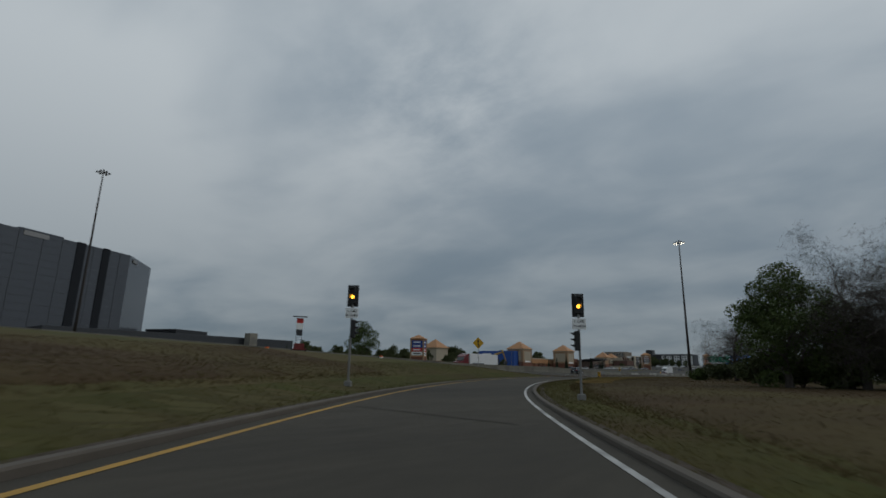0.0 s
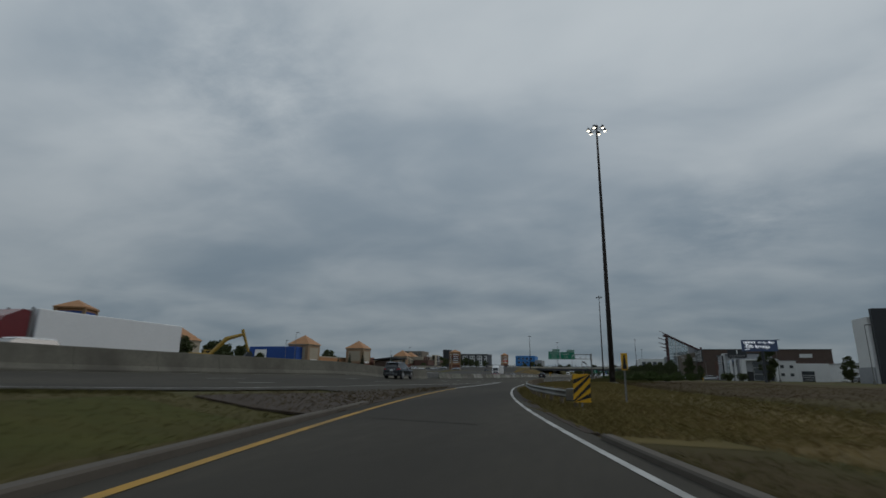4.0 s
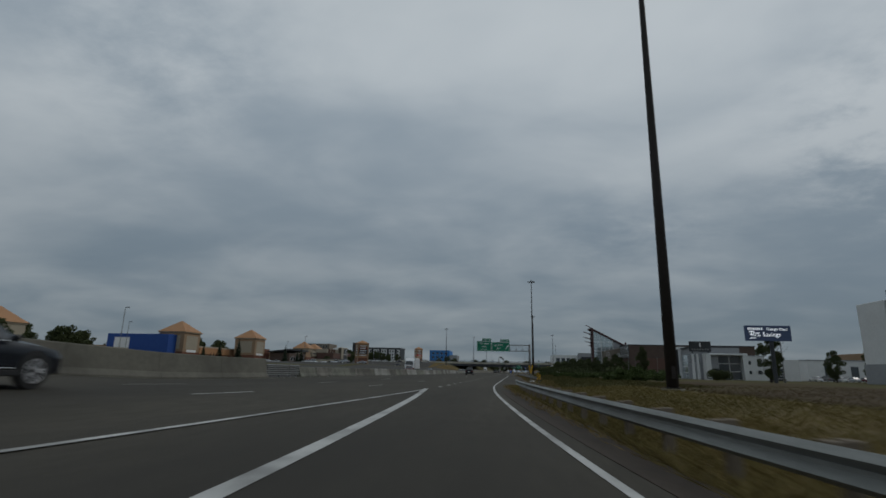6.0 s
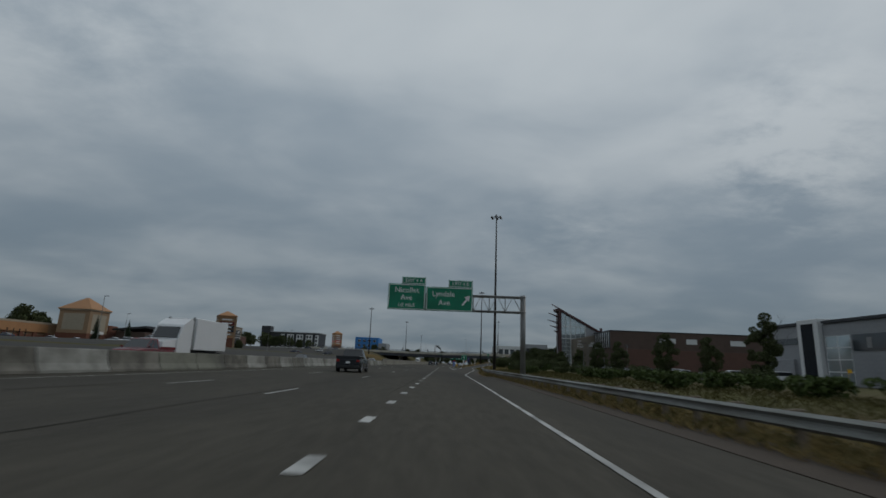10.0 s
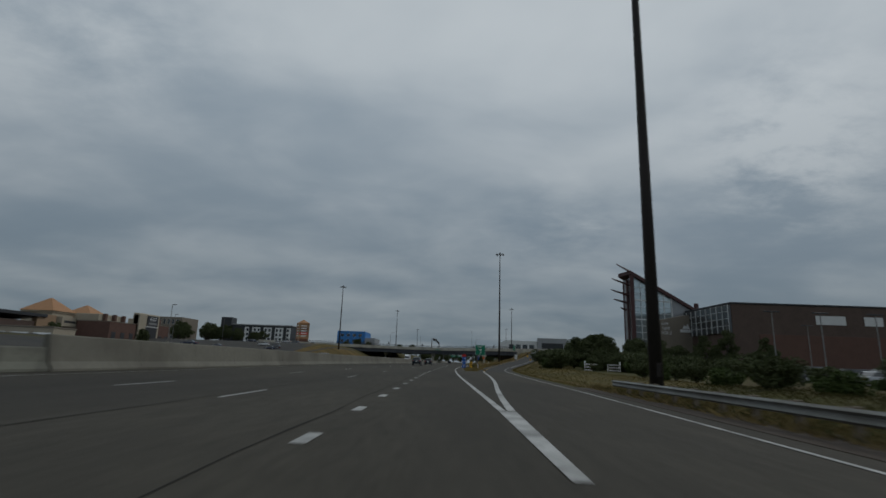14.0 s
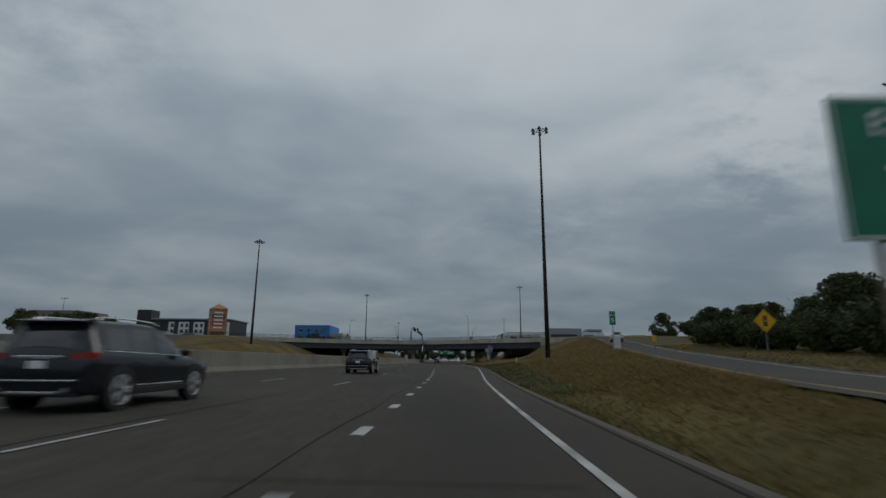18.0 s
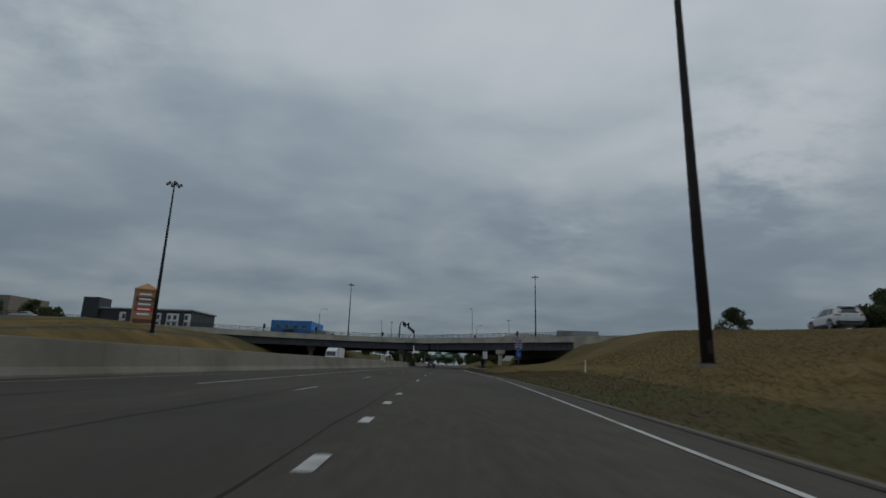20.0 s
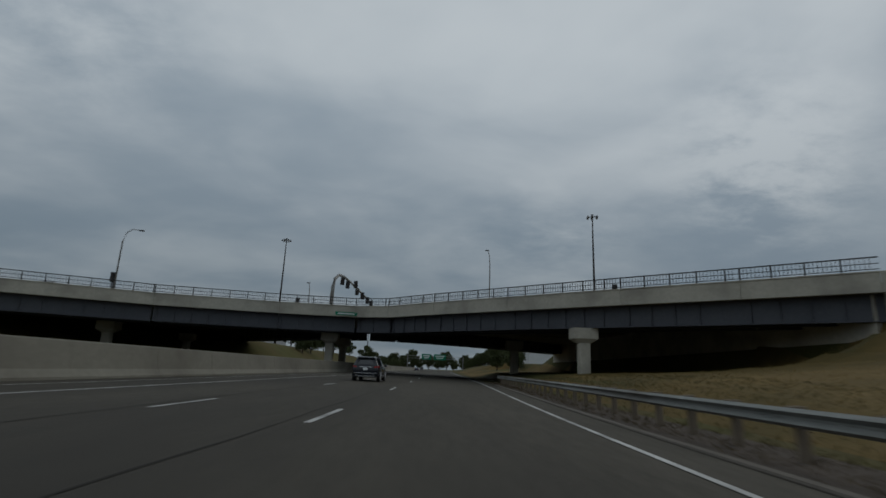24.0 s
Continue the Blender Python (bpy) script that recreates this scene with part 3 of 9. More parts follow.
def strip(y0, y1, left, right, lift, step_y=4.0, cols=2, depth=0.0):
    """A sheet between two lines of the plan, lying on the road's plane."""
    n = max(2, int(abs(y1 - y0) / step_y) + 1)
    ys = np.linspace(y0, y1, n)
    a, b = np.broadcast_to(left(ys), ys.shape), np.broadcast_to(right(ys), ys.shape)
    s = Shape()
    v, f = [], []
    for k in range(n):
        for c in range(cols + 1):
            x = a[k] + (b[k] - a[k]) * c / cols
            v.append((x, ys[k], float(surf(x, ys[k])) + lift))
    w = cols + 1
    f = [(k * w + c, k * w + c + 1, (k + 1) * w + c + 1, (k + 1) * w + c) for k in range(n - 1) for c in range(cols)]
    if depth:
        m = len(v)
        v += [(x, y, z - depth) for x, y, z in v]
        f += [(m + k * w, m + (k + 1) * w, (k + 1) * w, k * w) for k in range(n - 1)] + [(k * w + cols, (k + 1) * w + cols, m + (k + 1) * w + cols, m + k * w + cols) for k in range(n - 1)]
        f += [tuple(range(cols, -1, -1)) + tuple(range(m, m + w)), tuple(range((n - 1) * w, n * w)) + tuple(range(m + n * w - 1, m + (n - 1) * w - 1, -1))]
    return s.add(v, f)


def main_right(y):
    y = np.asarray(y, float)
    r = lane(y) + 3.2
    r = np.where(y > -195, np.maximum(np.minimum(ramp_left(y), lane(y) + 12), lane(y) + 0.3), r)
    r = np.where(y >= -140, edge(y) + np.interp(y, [-140, -122, -104, -30, -20], [1.0, 1.3, 2.7, 2.6, 1.6]), r)
    r = np.where(y >= -20, exit_right(np.minimum(y, 100)) + 0.95, r)
    return np.where(y >= 100, edge(y) + 1.15, r)


road = thing("road", pose(0, 0, 0), "dark grey asphalt motorway with worn lane lines", "road", kind="structure")
part("roadway", strip(-345, -195, barrier_x, main_right, 0.0, 3, 20), ASPHALT, road)
part("roadway", strip(-194.999, -140.001, barrier_x, main_right, 0.0, 1.5, 30), ASPHALT, road)
part("roadway", strip(-140, -20.001, barrier_x, main_right, 0.0, 4, 8), ASPHALT, road)
part("roadway", strip(-20, 99.999, barrier_x, main_right, 0.0, 3, 10), ASPHALT, road)
part("roadway", strip(100, 900, barrier_x, main_right, 0.0, 4, 8), ASPHALT, road)
on_ramp = thing("entrance_ramp", pose(0, 0, 0), "curving single-lane entrance ramp of dark asphalt", "road", kind="structure")
part("roadway", strip(-345, -140, lambda y: ramp_left(y) - 0.45, lambda y: ramp_right(y) + 0.55, 0.004, 2, 5), ASPHALT, on_ramp)
off_ramp = thing("exit_ramp", pose(0, 0, 0), "exit ramp of grey asphalt climbing to the bridge", "road", kind="structure")
part("roadway", strip(100, 345, lambda y: exit_left(y) - 0.9, lambda y: exit_right(y) + 1.1, 0.004, 3, 4), ASPHALT_OLD, off_ramp)
opposite = thing("opposite_roadway", pose(0, 0, 0), "opposite roadway of grey asphalt behind the barrier", "road", kind="structure")
part("roadway", strip(-345, 900, lambda y: barrier_x(y) - 19.5, lambda y: barrier_x(y) - 0.6, -0.01, 6, 3), ASPHALT_OLD, opposite)


# lines and dashes
def line(name, y0, y1, at, wide, mat, parent, label="", lift=0.012, step_y=2.0):
    return part(name, strip(y0, y1, lambda y: at(y) - wide / 2, lambda y: at(y) + wide / 2, lift, step_y, 1), mat, parent, label)


line("edge_line", -345, -178, lambda y: ramp_left(y) + 0.05, 0.16, YELLOW_LINE, on_ramp, "worn yellow edge line")
line("edge_line", -345, -140, ramp_right, 0.15, WHITE_LINE, on_ramp, "worn white edge line")
line("edge_line", -345, -143, lane, 0.15, WHITE_LINE, road, lift=0.02, step_y=1.5)
line("gore_line", -178, -142, ramp_left, 0.26, WHITE_LINE, road, "wide white line of the merging nose")
line("edge_line", -140, -20, edge, 0.13, WHITE_LINE, road)
line("edge_line", -20, 100, lambda y: np.where(y < 8, np.maximum(edge(-20.0) + (y + 20) * 0.075, 0), exit_right(y)), 0.13, WHITE_LINE, road)
line("edge_line", 100, 345, exit_right, 0.13, WHITE_LINE, off_ramp)
part("gore_line", strip(32.0, 39.9, lambda y: edge(y) + np.interp(y, [32, 39.9], [-0.20, -0.10]), lambda y: edge(y) + np.interp(y, [32, 39.9], [0.02, 0.36]), 0.012, 1.0, 1), WHITE_LINE, road, "solid white nose where two lines join")
line("edge_line", 40, 100, exit_left, 0.22, WHITE_LINE, road)
line("edge_line", 100, 345, exit_left, 0.13, YELLOW_LINE, off_ramp, "faded yellow edge line")
line("gore_line", 40, 96, edge, 0.20, WHITE_LINE, road)
line("edge_line", 96, 900, edge, 0.14, WHITE_LINE, road)
line("edge_line", -345, 900, lambda y: barrier_x(y) + 1.6, 0.06, WHITE_LINE, road)
line("edge_line", 205, 900, lambda y: lane(y) - 7.5, 0.12, WHITE_LINE, road)
def spaced(anchors, cycle):
    """Starts of dashes: evenly spaced between known ones."""
    out = []
    for a, b in zip(anchors, anchors[1:]):
        n = max(1, round((b - a) / cycle))
        out += [a + (b - a) * k / n for k in range(n)]
    return out


for y in spaced((-138.0, -128.9, -118.9, -103.9, -97.5, -72.1, 4.2, 33.4, 83.8, 113.3, 163.3, 209), 4.57):
    line("dotted_dash", y, y + 1.0, lane, 0.22, WHITE_LINE, road)
for y in spaced((219.4, 251.5, 299.8, 480, 700), 16.1):
    line("lane_dash", y, y + 3.4, lane, 0.14, WHITE_LINE, road)
for off, shift in ((-3.6, 0.0), (-7.35, 1.8)):
    for y in spaced((-326, -142.4, -62.5, 7.1, 39.4, 89.3, 171.3, 252.6, 300.9, 480, 700), 16.2):
        y += shift
        if off < -5 and y > 200:
            continue
        line("lane_dash", y, y + 3.3, lambda q, o=off: lane(q) + o, 0.095, WHITE_LINE, road)
for k in range(60):
    for off in (-6.0, -9.8):
        y = -330 + 15.24 * k
        if k < 45:
            line("lane_dash", y, y + 3.2, lambda q, o=off: barrier_x(q) + o, 0.12, WHITE_LINE, opposite)
# joints and cracks sealed with tar
for off, y0, y1, w in ((-0.45, -60, 330, 0.04), (-3.95, -140, 330, 0.04), (-8.2, -140, 330, 0.04)):
    part("tar_seam", strip(y0, y1, lambda q, o=off, ww=w: lane(q) + o - ww / 2 + 0.05 * np.sin(q * 0.7), lambda q, o=off, ww=w: lane(q) + o + ww / 2 + 0.05 * np.sin(q * 0.7 + 0.4), 0.006, 2.5, 1), TAR, road)
for k in range(23):
    y = -320 + 28.6 * k + random.uniform(-4, 4)
    if y > -150:
        part("tar_crack", strip(y, y + random.uniform(0.015, 0.03), lambda q: lane(q) - random.uniform(0, 4), lambda q: edge(q) - 0.3, 0.007, 1, 4), TAR, road)
    else:
        part("tar_crack", strip(y, y + 0.07, lambda q: ramp_left(q) + 0.6, lambda q: ramp_right(q) - random.uniform(0.5, 3), 0.011, 1, 4), TAR, on_ramp)


# kerbs, one stone length after another
def kerbs(y0, y1, at, parent, long=3.0, wide=0.24, high=0.11):
    n = int((y1 - y0) / long)
    for k in range(n):
        a, b = y0 + k * long + 0.01, y0 + (k + 1) * long - 0.01
        s = Shape()
        v = []
        for y in (a, b):
            x, z = float(at(y)), float(surf(float(at(y)), y))
            v += [(x - wide / 2, y, z - 0.1), (x - wide / 2, y, z + high - 0.03), (x - wide / 2 + 0.03, y, z + high), (x + wide / 2 - 0.03, y, z + high), (x + wide / 2, y, z + high - 0.03), (x + wide / 2, y, z - 0.1)]
        s.add(v, [(i, i + 1, i + 7, i + 6) for i in range(5)] + [(5, 0, 6, 11), (0, 5, 4, 3, 2, 1), (6, 7, 8, 9, 10, 11)])
        part("kerb_stone", s, KERB, parent)


kerb_a = thing("kerb_ramp_left", pose(0, 0, 0), "weathered concrete kerb beside the yellow line", "kerb", kind="structure")
kerbs(-330, -201, lambda y: ramp_left(y) - 0.62, kerb_a)
kerb_b = thing("kerb_ramp_right", pose(0, 0, 0), "weathered concrete kerb beside the white line", "kerb", kind="structure")
kerbs(-330, -206, lambda y: ramp_right(y) + 0.62, kerb_b)
kerb_c = thing("kerb_verge", pose(0, 0, 0), "low weathered concrete kerb along the grass", "kerb", kind="structure")
kerbs(101, 341, lambda y: edge(y) + 1.3, kerb_c, high=0.05)
dirt = lambda name, y0, y1, l, r, lift=0.015: solo(name, strip(y0, y1, l, r, lift, 2.5, 2, 0.06), DIRT, "strip of bare roadside dirt and gravel", "ground", kind="structure")
dirt("dirt_strip", -206, -140.005, lambda y: ramp_right(y) + 0.44, lambda y: ramp_right(y) + np.interp(y, [-206, -172, -158, -141], [0.75, 0.8, 1.6, 2.4]))
dirt("dirt_strip", -140, -21, lambda y: main_right(y) - 0.1, lambda y: edge(y) + np.interp(y, [-140, -104, -30], [2.5, 4.4, 4.2]))
dirt("dirt_strip", -20.9, 60, lambda y: exit_right(y) + 0.86, lambda y: exit_right(y) + 2.7)


dirt("dirt_strip", -206, -176, lambda y: ramp_left(y) - np.interp(y, [-206, -190, -176], [4.5, 2.6, 0.8]), lambda y: ramp_left(y) - 0.5, 0.02)
dirt("dirt_strip", 276, 352, lambda y: edge(y) + 1.45, lambda y: edge(y) + 3.5, 0.03)


# ---- median barrier ----
def profile_run(name, y0, y1, at, prof, mat, parent, seg, gap=0.03, label=""):
    """Separate cast lengths with a given cross-section."""
    n = max(1, int(round((y1 - y0) / seg)))
    for k in range(n):
        a, b = y0 + (y1 - y0) * k / n + gap, y0 + (y1 - y0) * (k + 1) / n - gap
        v = []
        for y in (a, b):
            x = float(at(y))
            z = float(surf(x, y))
            v += [(x + px, y, z + pz) for px, pz in prof]
        m = len(prof)
        part(name, Shape().add(v, [(i, (i + 1) % m, m + (i + 1) % m, m + i) for i in range(m)] + [tuple(reversed(range(m))), tuple(range(m, 2 * m))]), mat, parent, label)


TALL = [(-0.40, -0.1), (-0.40, 0.08), (-0.22, 0.34), (-0.10, 1.27), (-0.07, 1.31), (0.07, 1.31), (0.10, 1.27), (0.22, 0.34), (0.40, 0.08), (0.40, -0.1)]
JERSEY = [(-0.31, 0.0), (-0.31, 0.10), (-0.17, 0.35), (-0.09, 0.84), (-0.06, 0.88), (0.06, 0.88), (0.09, 0.84), (0.17, 0.35), (0.31, 0.10), (0.31, 0.0)]
wall_a = thing("median_wall_south", pose(0, 0, 0), "tall weathered concrete median wall", "barrier", kind="structure")
profile_run("wall_panel", -345, -134, barrier_x, [(a, b * 1.1) for a, b in TALL], WALL_OLD, wall_a, 6.0, 0.01)
wall_b = thing("median_wall_north", pose(0, 0, 0), "tall olive-grey concrete median wall", "barrier", kind="structure")
profile_run("wall_panel", 46, 560, barrier_x, [(a, b * 1.05) for a, b in TALL], MEDIAN_WALL, wall_b, 6.0, 0.01)
temp = thing("temporary_barrier", pose(0, 0, 0), "row of stained temporary concrete barriers end to end", "barrier")
cast = random.Random(11)
for k in range(46):
    y0 = -128 + 174 * k / 46
    profile_run("barrier_block", y0, y0 + 174 / 46, barrier_x, JERSEY, cast.choice((PALE_BLOCK, PALE_BLOCK, MID_BLOCK, MID_BLOCK, DARK_BLOCK)), temp, 3.8, 0.04)
beam = thing("median_guard_rail", pose(0, 0, 0), "short run of stacked steel guard rail between wall and barriers", "guard rail")
for zc in (0.28, 0.58, 0.88):
    prof = [(0.10, zc - 0.13), (0.19, zc - 0.07), (0.10, zc), (0.19, zc + 0.07), (0.10, zc + 0.13), (0.07, zc + 0.13), (0.07, zc - 0.13)]
    profile_run("rail_beam", -133.9, -128.1, barrier_x, prof, GALV, beam, 2.9, 0.002)
for y in (-133.4, -131.5, -129.6, -128.4):
    x = float(barrier_x(y))
    part("rail_post", Shape().soft_box(x - 0.09, x + 0.069, y - 0.08, y + 0.08, float(surf(x, y)) - 0.1, float(surf(x, y)) + 1.05, 0.01), GALV, beam)


# ---- guard rails ----
W_FORM = [(0.0, 0.38), (-0.085, 0.44), (0.0, 0.515), (0.0, 0.555), (-0.085, 0.63), (0.0, 0.69)]


def guard_rail(y0, y1, at, label, flare=0.0, lift=0.0):
    g = thing("guard_rail", pose(0, 0, 0), label, "guard rail", "roadside guard rails")
    n = int((y1 - y0) / 3.81)
    xat = lambda y: float(at(y)) + flare * max(0.0, 1 - (y - y0) / 12.0) ** 2
    for k in range(n):
        a, b = y0 + k * 3.81, y0 + (k + 1) * 3.81 + 0.1
        v = []
        for y, o in ((a, 0.0), ((a + b) / 2, 0.004), (b, 0.008)):
            x = xat(y)
            z = float(surf(x, y)) + lift
            v += [(x + px - o, y, z + pz) for px, pz in W_FORM] + [(x + px + 0.012 - o, y, z + pz) for px, pz in W_FORM]
        f = []
        for r in (0, 12):
            f += [(r + i, r + i + 1, r + i + 13, r + i + 12) for i in range(5)] + [(r + i + 7, r + i + 6, r + i + 18, r + i + 19) for i in range(5)]
            f += [(r, r + 12, r + 18, r + 6), (r + 5, r + 11, r + 23, r + 17)]
        f += [(0, 6, 7, 8, 9, 10, 11, 5, 4, 3, 2, 1), (24, 25, 26, 27, 28, 29, 35, 34, 33, 32, 31, 30)]
        part("rail_beam", Shape().add(v, f), RAIL, g)
        for y in (a + 0.1, a + 2.0):
            x = xat(y)
            z = float(surf(x, y)) + lift
            post = part("rail_post", Shape().soft_box(x + 0.16, x + 0.31, y - 0.08, y + 0.08, z - 0.3, z + 0.72, 0.01), POST_WOOD, g, "weathered timber post")
            part("block", Shape().soft_box(x + 0.012, x + 0.16, y - 0.07, y + 0.07, z + 0.37, z + 0.71, 0.01), POST_WOOD, post)
    x, z = xat(y0), float(surf(xat(y0), y0))
    part("end_terminal", Shape().soft_box(x - 0.14, x + 0.20, y0 - 0.5, y0 + 0.02, z + 0.30, z + 0.76, 0.03), RAIL, g, "boxed steel end terminal")
    return g


guard_rail(-197, -134.5, lambda y: ramp_right(y) + np.interp(y, [-197, -170, -150, -140], [0.95, 1.25, 1.42, 1.5]) if y < -140 else edge(y) + np.interp(y, [-140, -126], [1.47, 1.8]), "long galvanised guard rail on timber posts along the ramp", 0.9)
guard_rail(-106, 57, lambda y: np.where(y < -20, edge(y) + np.interp(y, [-106, -90, -70, -20], [4.75, 4.35, 4.1, 3.3]), exit_right(y) + np.interp(y, [-20, 0, 57], [3.1, 2.2, 1.75])), "long galvanised guard rail on timber posts before the shops")
guard_rail(277, 352, lambda y: edge(y) + 2.35, "galvanised guard rail leading under the bridge", 0.5, 0.2)


def sign_post(s, x0, y0, z0, z1, r=0.035):
    return s.box(x0 - r, x0 + r, y0 - r * 0.6, y0 + r * 0.6, z0, z1)


def hazard_marker(x, y, turn=0.0, w=0.62, h=0.9):
    z = float(terrain(x, y))
    m = thing("hazard_marker", pose(x, y, z, 0, 0, turn), "yellow and black diagonally striped hazard board at a rail end", "sign", "hazard boards")
    part("post", sign_post(Shape(), 0, 0.05, -0.2, 0.95), GALV, m)
    board = part("board", Shape().soft_box(-w / 2, w / 2, -0.015, 0.015, 0.3, 0.3 + h, 0.006), YELLOW_SIGN, m)
    for k in range(4):
        b = -0.45 + k * 0.36
        poly = []
        for u, v in ((-w / 2, b), (w / 2, b + w), (w / 2, b + w + 0.17), (-w / 2, b + 0.17)):
            poly.append((u, min(max(v, 0.0), h) + 0.3))
        if max(p[1] for p in poly) - min(p[1] for p in poly) > 0.05:
            part("stripe", Shape().prism(poly, -0.020, -0.016), BLACK, board)


hazard_marker(9.4, -198.2, 14, 0.62, 1.0)
hazard_marker(5.17, -107.6, 0, 0.44, 0.9)
hazard_marker(15.0, 275.2, -3, 0.52, 0.62)


# ---- high masts ----
def high_mast(x, y, top, lit, label):
    z0 = float(terrain(x, y)) - 0.05
    h = top - z0
    m = thing("high_mast_light", pose(x, y, z0), label, "street lamp", "high mast lights")
    part("footing", Shape().disc(-0.3, 0.18, 0, 0, 0.75, 16, "z"), CONCRETE, m)
    part("base_flange", Shape().disc(0.18, 0.26, 0, 0, 0.52, 16, "z"), MAST, m)
    part("shaft", Shape().tube([(0, 0, 0.24), (0, 0, h * 0.33), (0, 0, h * 0.66), (0, 0, h - 0.4)], [0.40, 0.32, 0.23, 0.14], 12), MAST, m, smooth=True)
    part("access_door", Shape().soft_box(-0.13, 0.13, -0.43, -0.36, 0.8, 1.6, 0.02), MAST, m)
    part("head_cap", Shape().disc(h - 0.5, h, 0, 0, 0.22, 12, "z"), MAST, m)
    ring = Shape()
    pts = [(0.95 * math.cos(a), 0.95 * math.sin(a), h - 0.75) for a in np.linspace(0, 2 * math.pi, 17)]
    part("lamp_ring", ring.tube(pts, 0.05, 6, False), MAST, m)
    for k in range(6):
        a = math.pi / 3 * k + 0.25
        c, s = math.cos(a), math.sin(a)
        arm = part("lamp_arm", Shape().tube([(0.15 * c, 0.15 * s, h - 0.75), (1.0 * c, 1.0 * s, h - 0.75)], 0.045, 6), MAST, m)
        head = part("luminaire", Shape().tube([(1.35 * c, 1.35 * s, h - 0.55), (1.35 * c, 1.35 * s, h - 0.75), (1.35 * c, 1.35 * s, h - 1.05)], [0.14, 0.26, 0.34], 10), DARK_STEEL, m)
        part("lamp_lens", Shape().tube([(1.35 * c, 1.35 * s, h - 1.05), (1.35 * c, 1.35 * s, h - 1.16)], [0.26, 0.16], 10), LAMP_ON if lit else HEAD, head, "glowing warm white lamp" if lit else "")


high_mast(12.1, -136.8, 41.6, True, "very tall dark steel mast with lit floodlights")
for x, y, top in ((13.05, 57.2, 41.6), (22.0, 217.3, 42.7), (-51.7, 292.3, 38.6), (-37.0, 460.6, 42.8), (53.9, 416.6, 42.7), (-99.4, -260.2, 51.4), (-30.0, 700.0, 42.0), (78.0, 640.0, 42.0)):
    high_mast(x, y, top, False, "very tall dark steel mast with a ring of floodlights, unlit")


# ---- ramp meter signals ----
def ramp_meter(x, y, turn, high, flip):
    z = float(terrain(x, y)) - 0.05
    m = thing("ramp_signal", pose(x, y, z, 0, 0, turn), "ramp meter signal with a lit amber lamp above a white sign", "traffic light", "ramp meter signals")
    part("pole", Shape().tube([(0, 0, 0), (0, 0, high - 0.9)], 0.055, 10), GALV, m, "pale galvanised pole")
    part("pole_base", Shape().soft_box(-0.17, 0.17, -0.17, 0.17, 0, 0.3, 0.03), GALV, m)
    head = part("signal_head", Shape().soft_box(-0.17, 0.17, -0.12, 0.10, high - 0.98, high - 0.06, 0.03), BLACK, m)
    part("backplate", Shape().soft_box(-0.29, 0.29, 0.02, 0.035, high - 1.12, high + 0.02, 0.006), BLACK, head)
    for k, z1 in enumerate((high - 0.30, high - 0.62)):
        part("lens", Shape().disc(-0.135, -0.12, 0, z1, 0.085, 14, "y"), LENS_OFF if k == 0 else AMBER_ON, head, "lit amber lens" if k else "")
        v = Shape()
        pts = [(0.14 * math.cos(a), 0.14 * math.sin(a)) for a in np.linspace(-0.3, math.pi + 0.3, 9)]
        poly = [(p[0], z1 + p[1]) for p in pts] + [(p[0] * 0.92, z1 + p[1] * 0.92) for p in reversed(pts)]
        part("visor", v.prism(poly, -0.32, -0.12), BLACK, head)
    sign = part("sign_panel", Shape().soft_box(-0.33, 0.33, -0.085, -0.07, high - 1.72, high - 1.20, 0.005), WHITE_SIGN, m, "white sign in black letters")
    letters("1 CAR", 0.18, BLACK, sign, pose(0, -0.088, high - 1.345))
    letters("ON GREEN", 0.15, BLACK, sign, pose(0, -0.088, high - 1.575), squeeze=0.85)
    side = part("lower_head", Shape().soft_box(-0.12 + 0.10 * flip, 0.12 + 0.10 * flip, -0.13, 0.13, high - 2.72, high - 1.80, 0.03), BLACK, m, "smaller signal head turned aside")
    for k in range(3):
        z1 = high - 1.98 - 0.28 * k
        part("visor", Shape().hull([(0.1 * flip + a * flip, b, z1 + c) for a, b, c in ((0.12, -0.1, 0.11), (0.12, 0.1, 0.11), (0.34, -0.07, 0.09), (0.34, 0.07, 0.09), (0.12, -0.1, -0.02), (0.12, 0.1, -0.02))]), BLACK, side)


ramp_meter(31.5, -284.5, 37, 5.42 - float(terrain(31.5, -284.5)), 1)
ramp_meter(41.5, -278.9, 37, 4.90 - float(terrain(41.5, -278.9)), -1)


# ---- signs ----
def post_sign(name, x, y, turn, label, posts=(0.0,), low=0.0, high=3.0, wood=False):
    z = float(terrain(x, y)) - 0.05
    m = thing(name, pose(x, y, z, 0, 0, turn), label, "sign")
    for p in posts:
        part("post", sign_post(Shape(), p, 0.06, -0.3, high, 0.05 if wood else 0.035), POST_WOOD if wood else GALV, m)
    return m


def diamond(m, size, zc, mat=None):
    r = size / math.sqrt(2)
    panel = part("panel", Shape().prism([(0, zc - r), (r, zc), (0, zc + r), (-r, zc)], -0.008, 0.008), mat or YELLOW_SIGN, m)
    k = r * 0.93
    for a, b in (((0, -k), (k, 0)), ((k, 0), (0, k)), ((0, k), (-k, 0)), ((-k, 0), (0, -k))):
        d = Vector((b[0] - a[0], b[1] - a[1])).normalized() * 0.0
        q = [(a[0], zc + a[1]), (b[0], zc + b[1]), (b[0] * 0.965, zc + b[1] * 0.965), (a[0] * 0.965, zc + a[1] * 0.965)]
        part("border", Shape().prism(q, -0.011, -0.0085), BLACK, panel)
    return panel


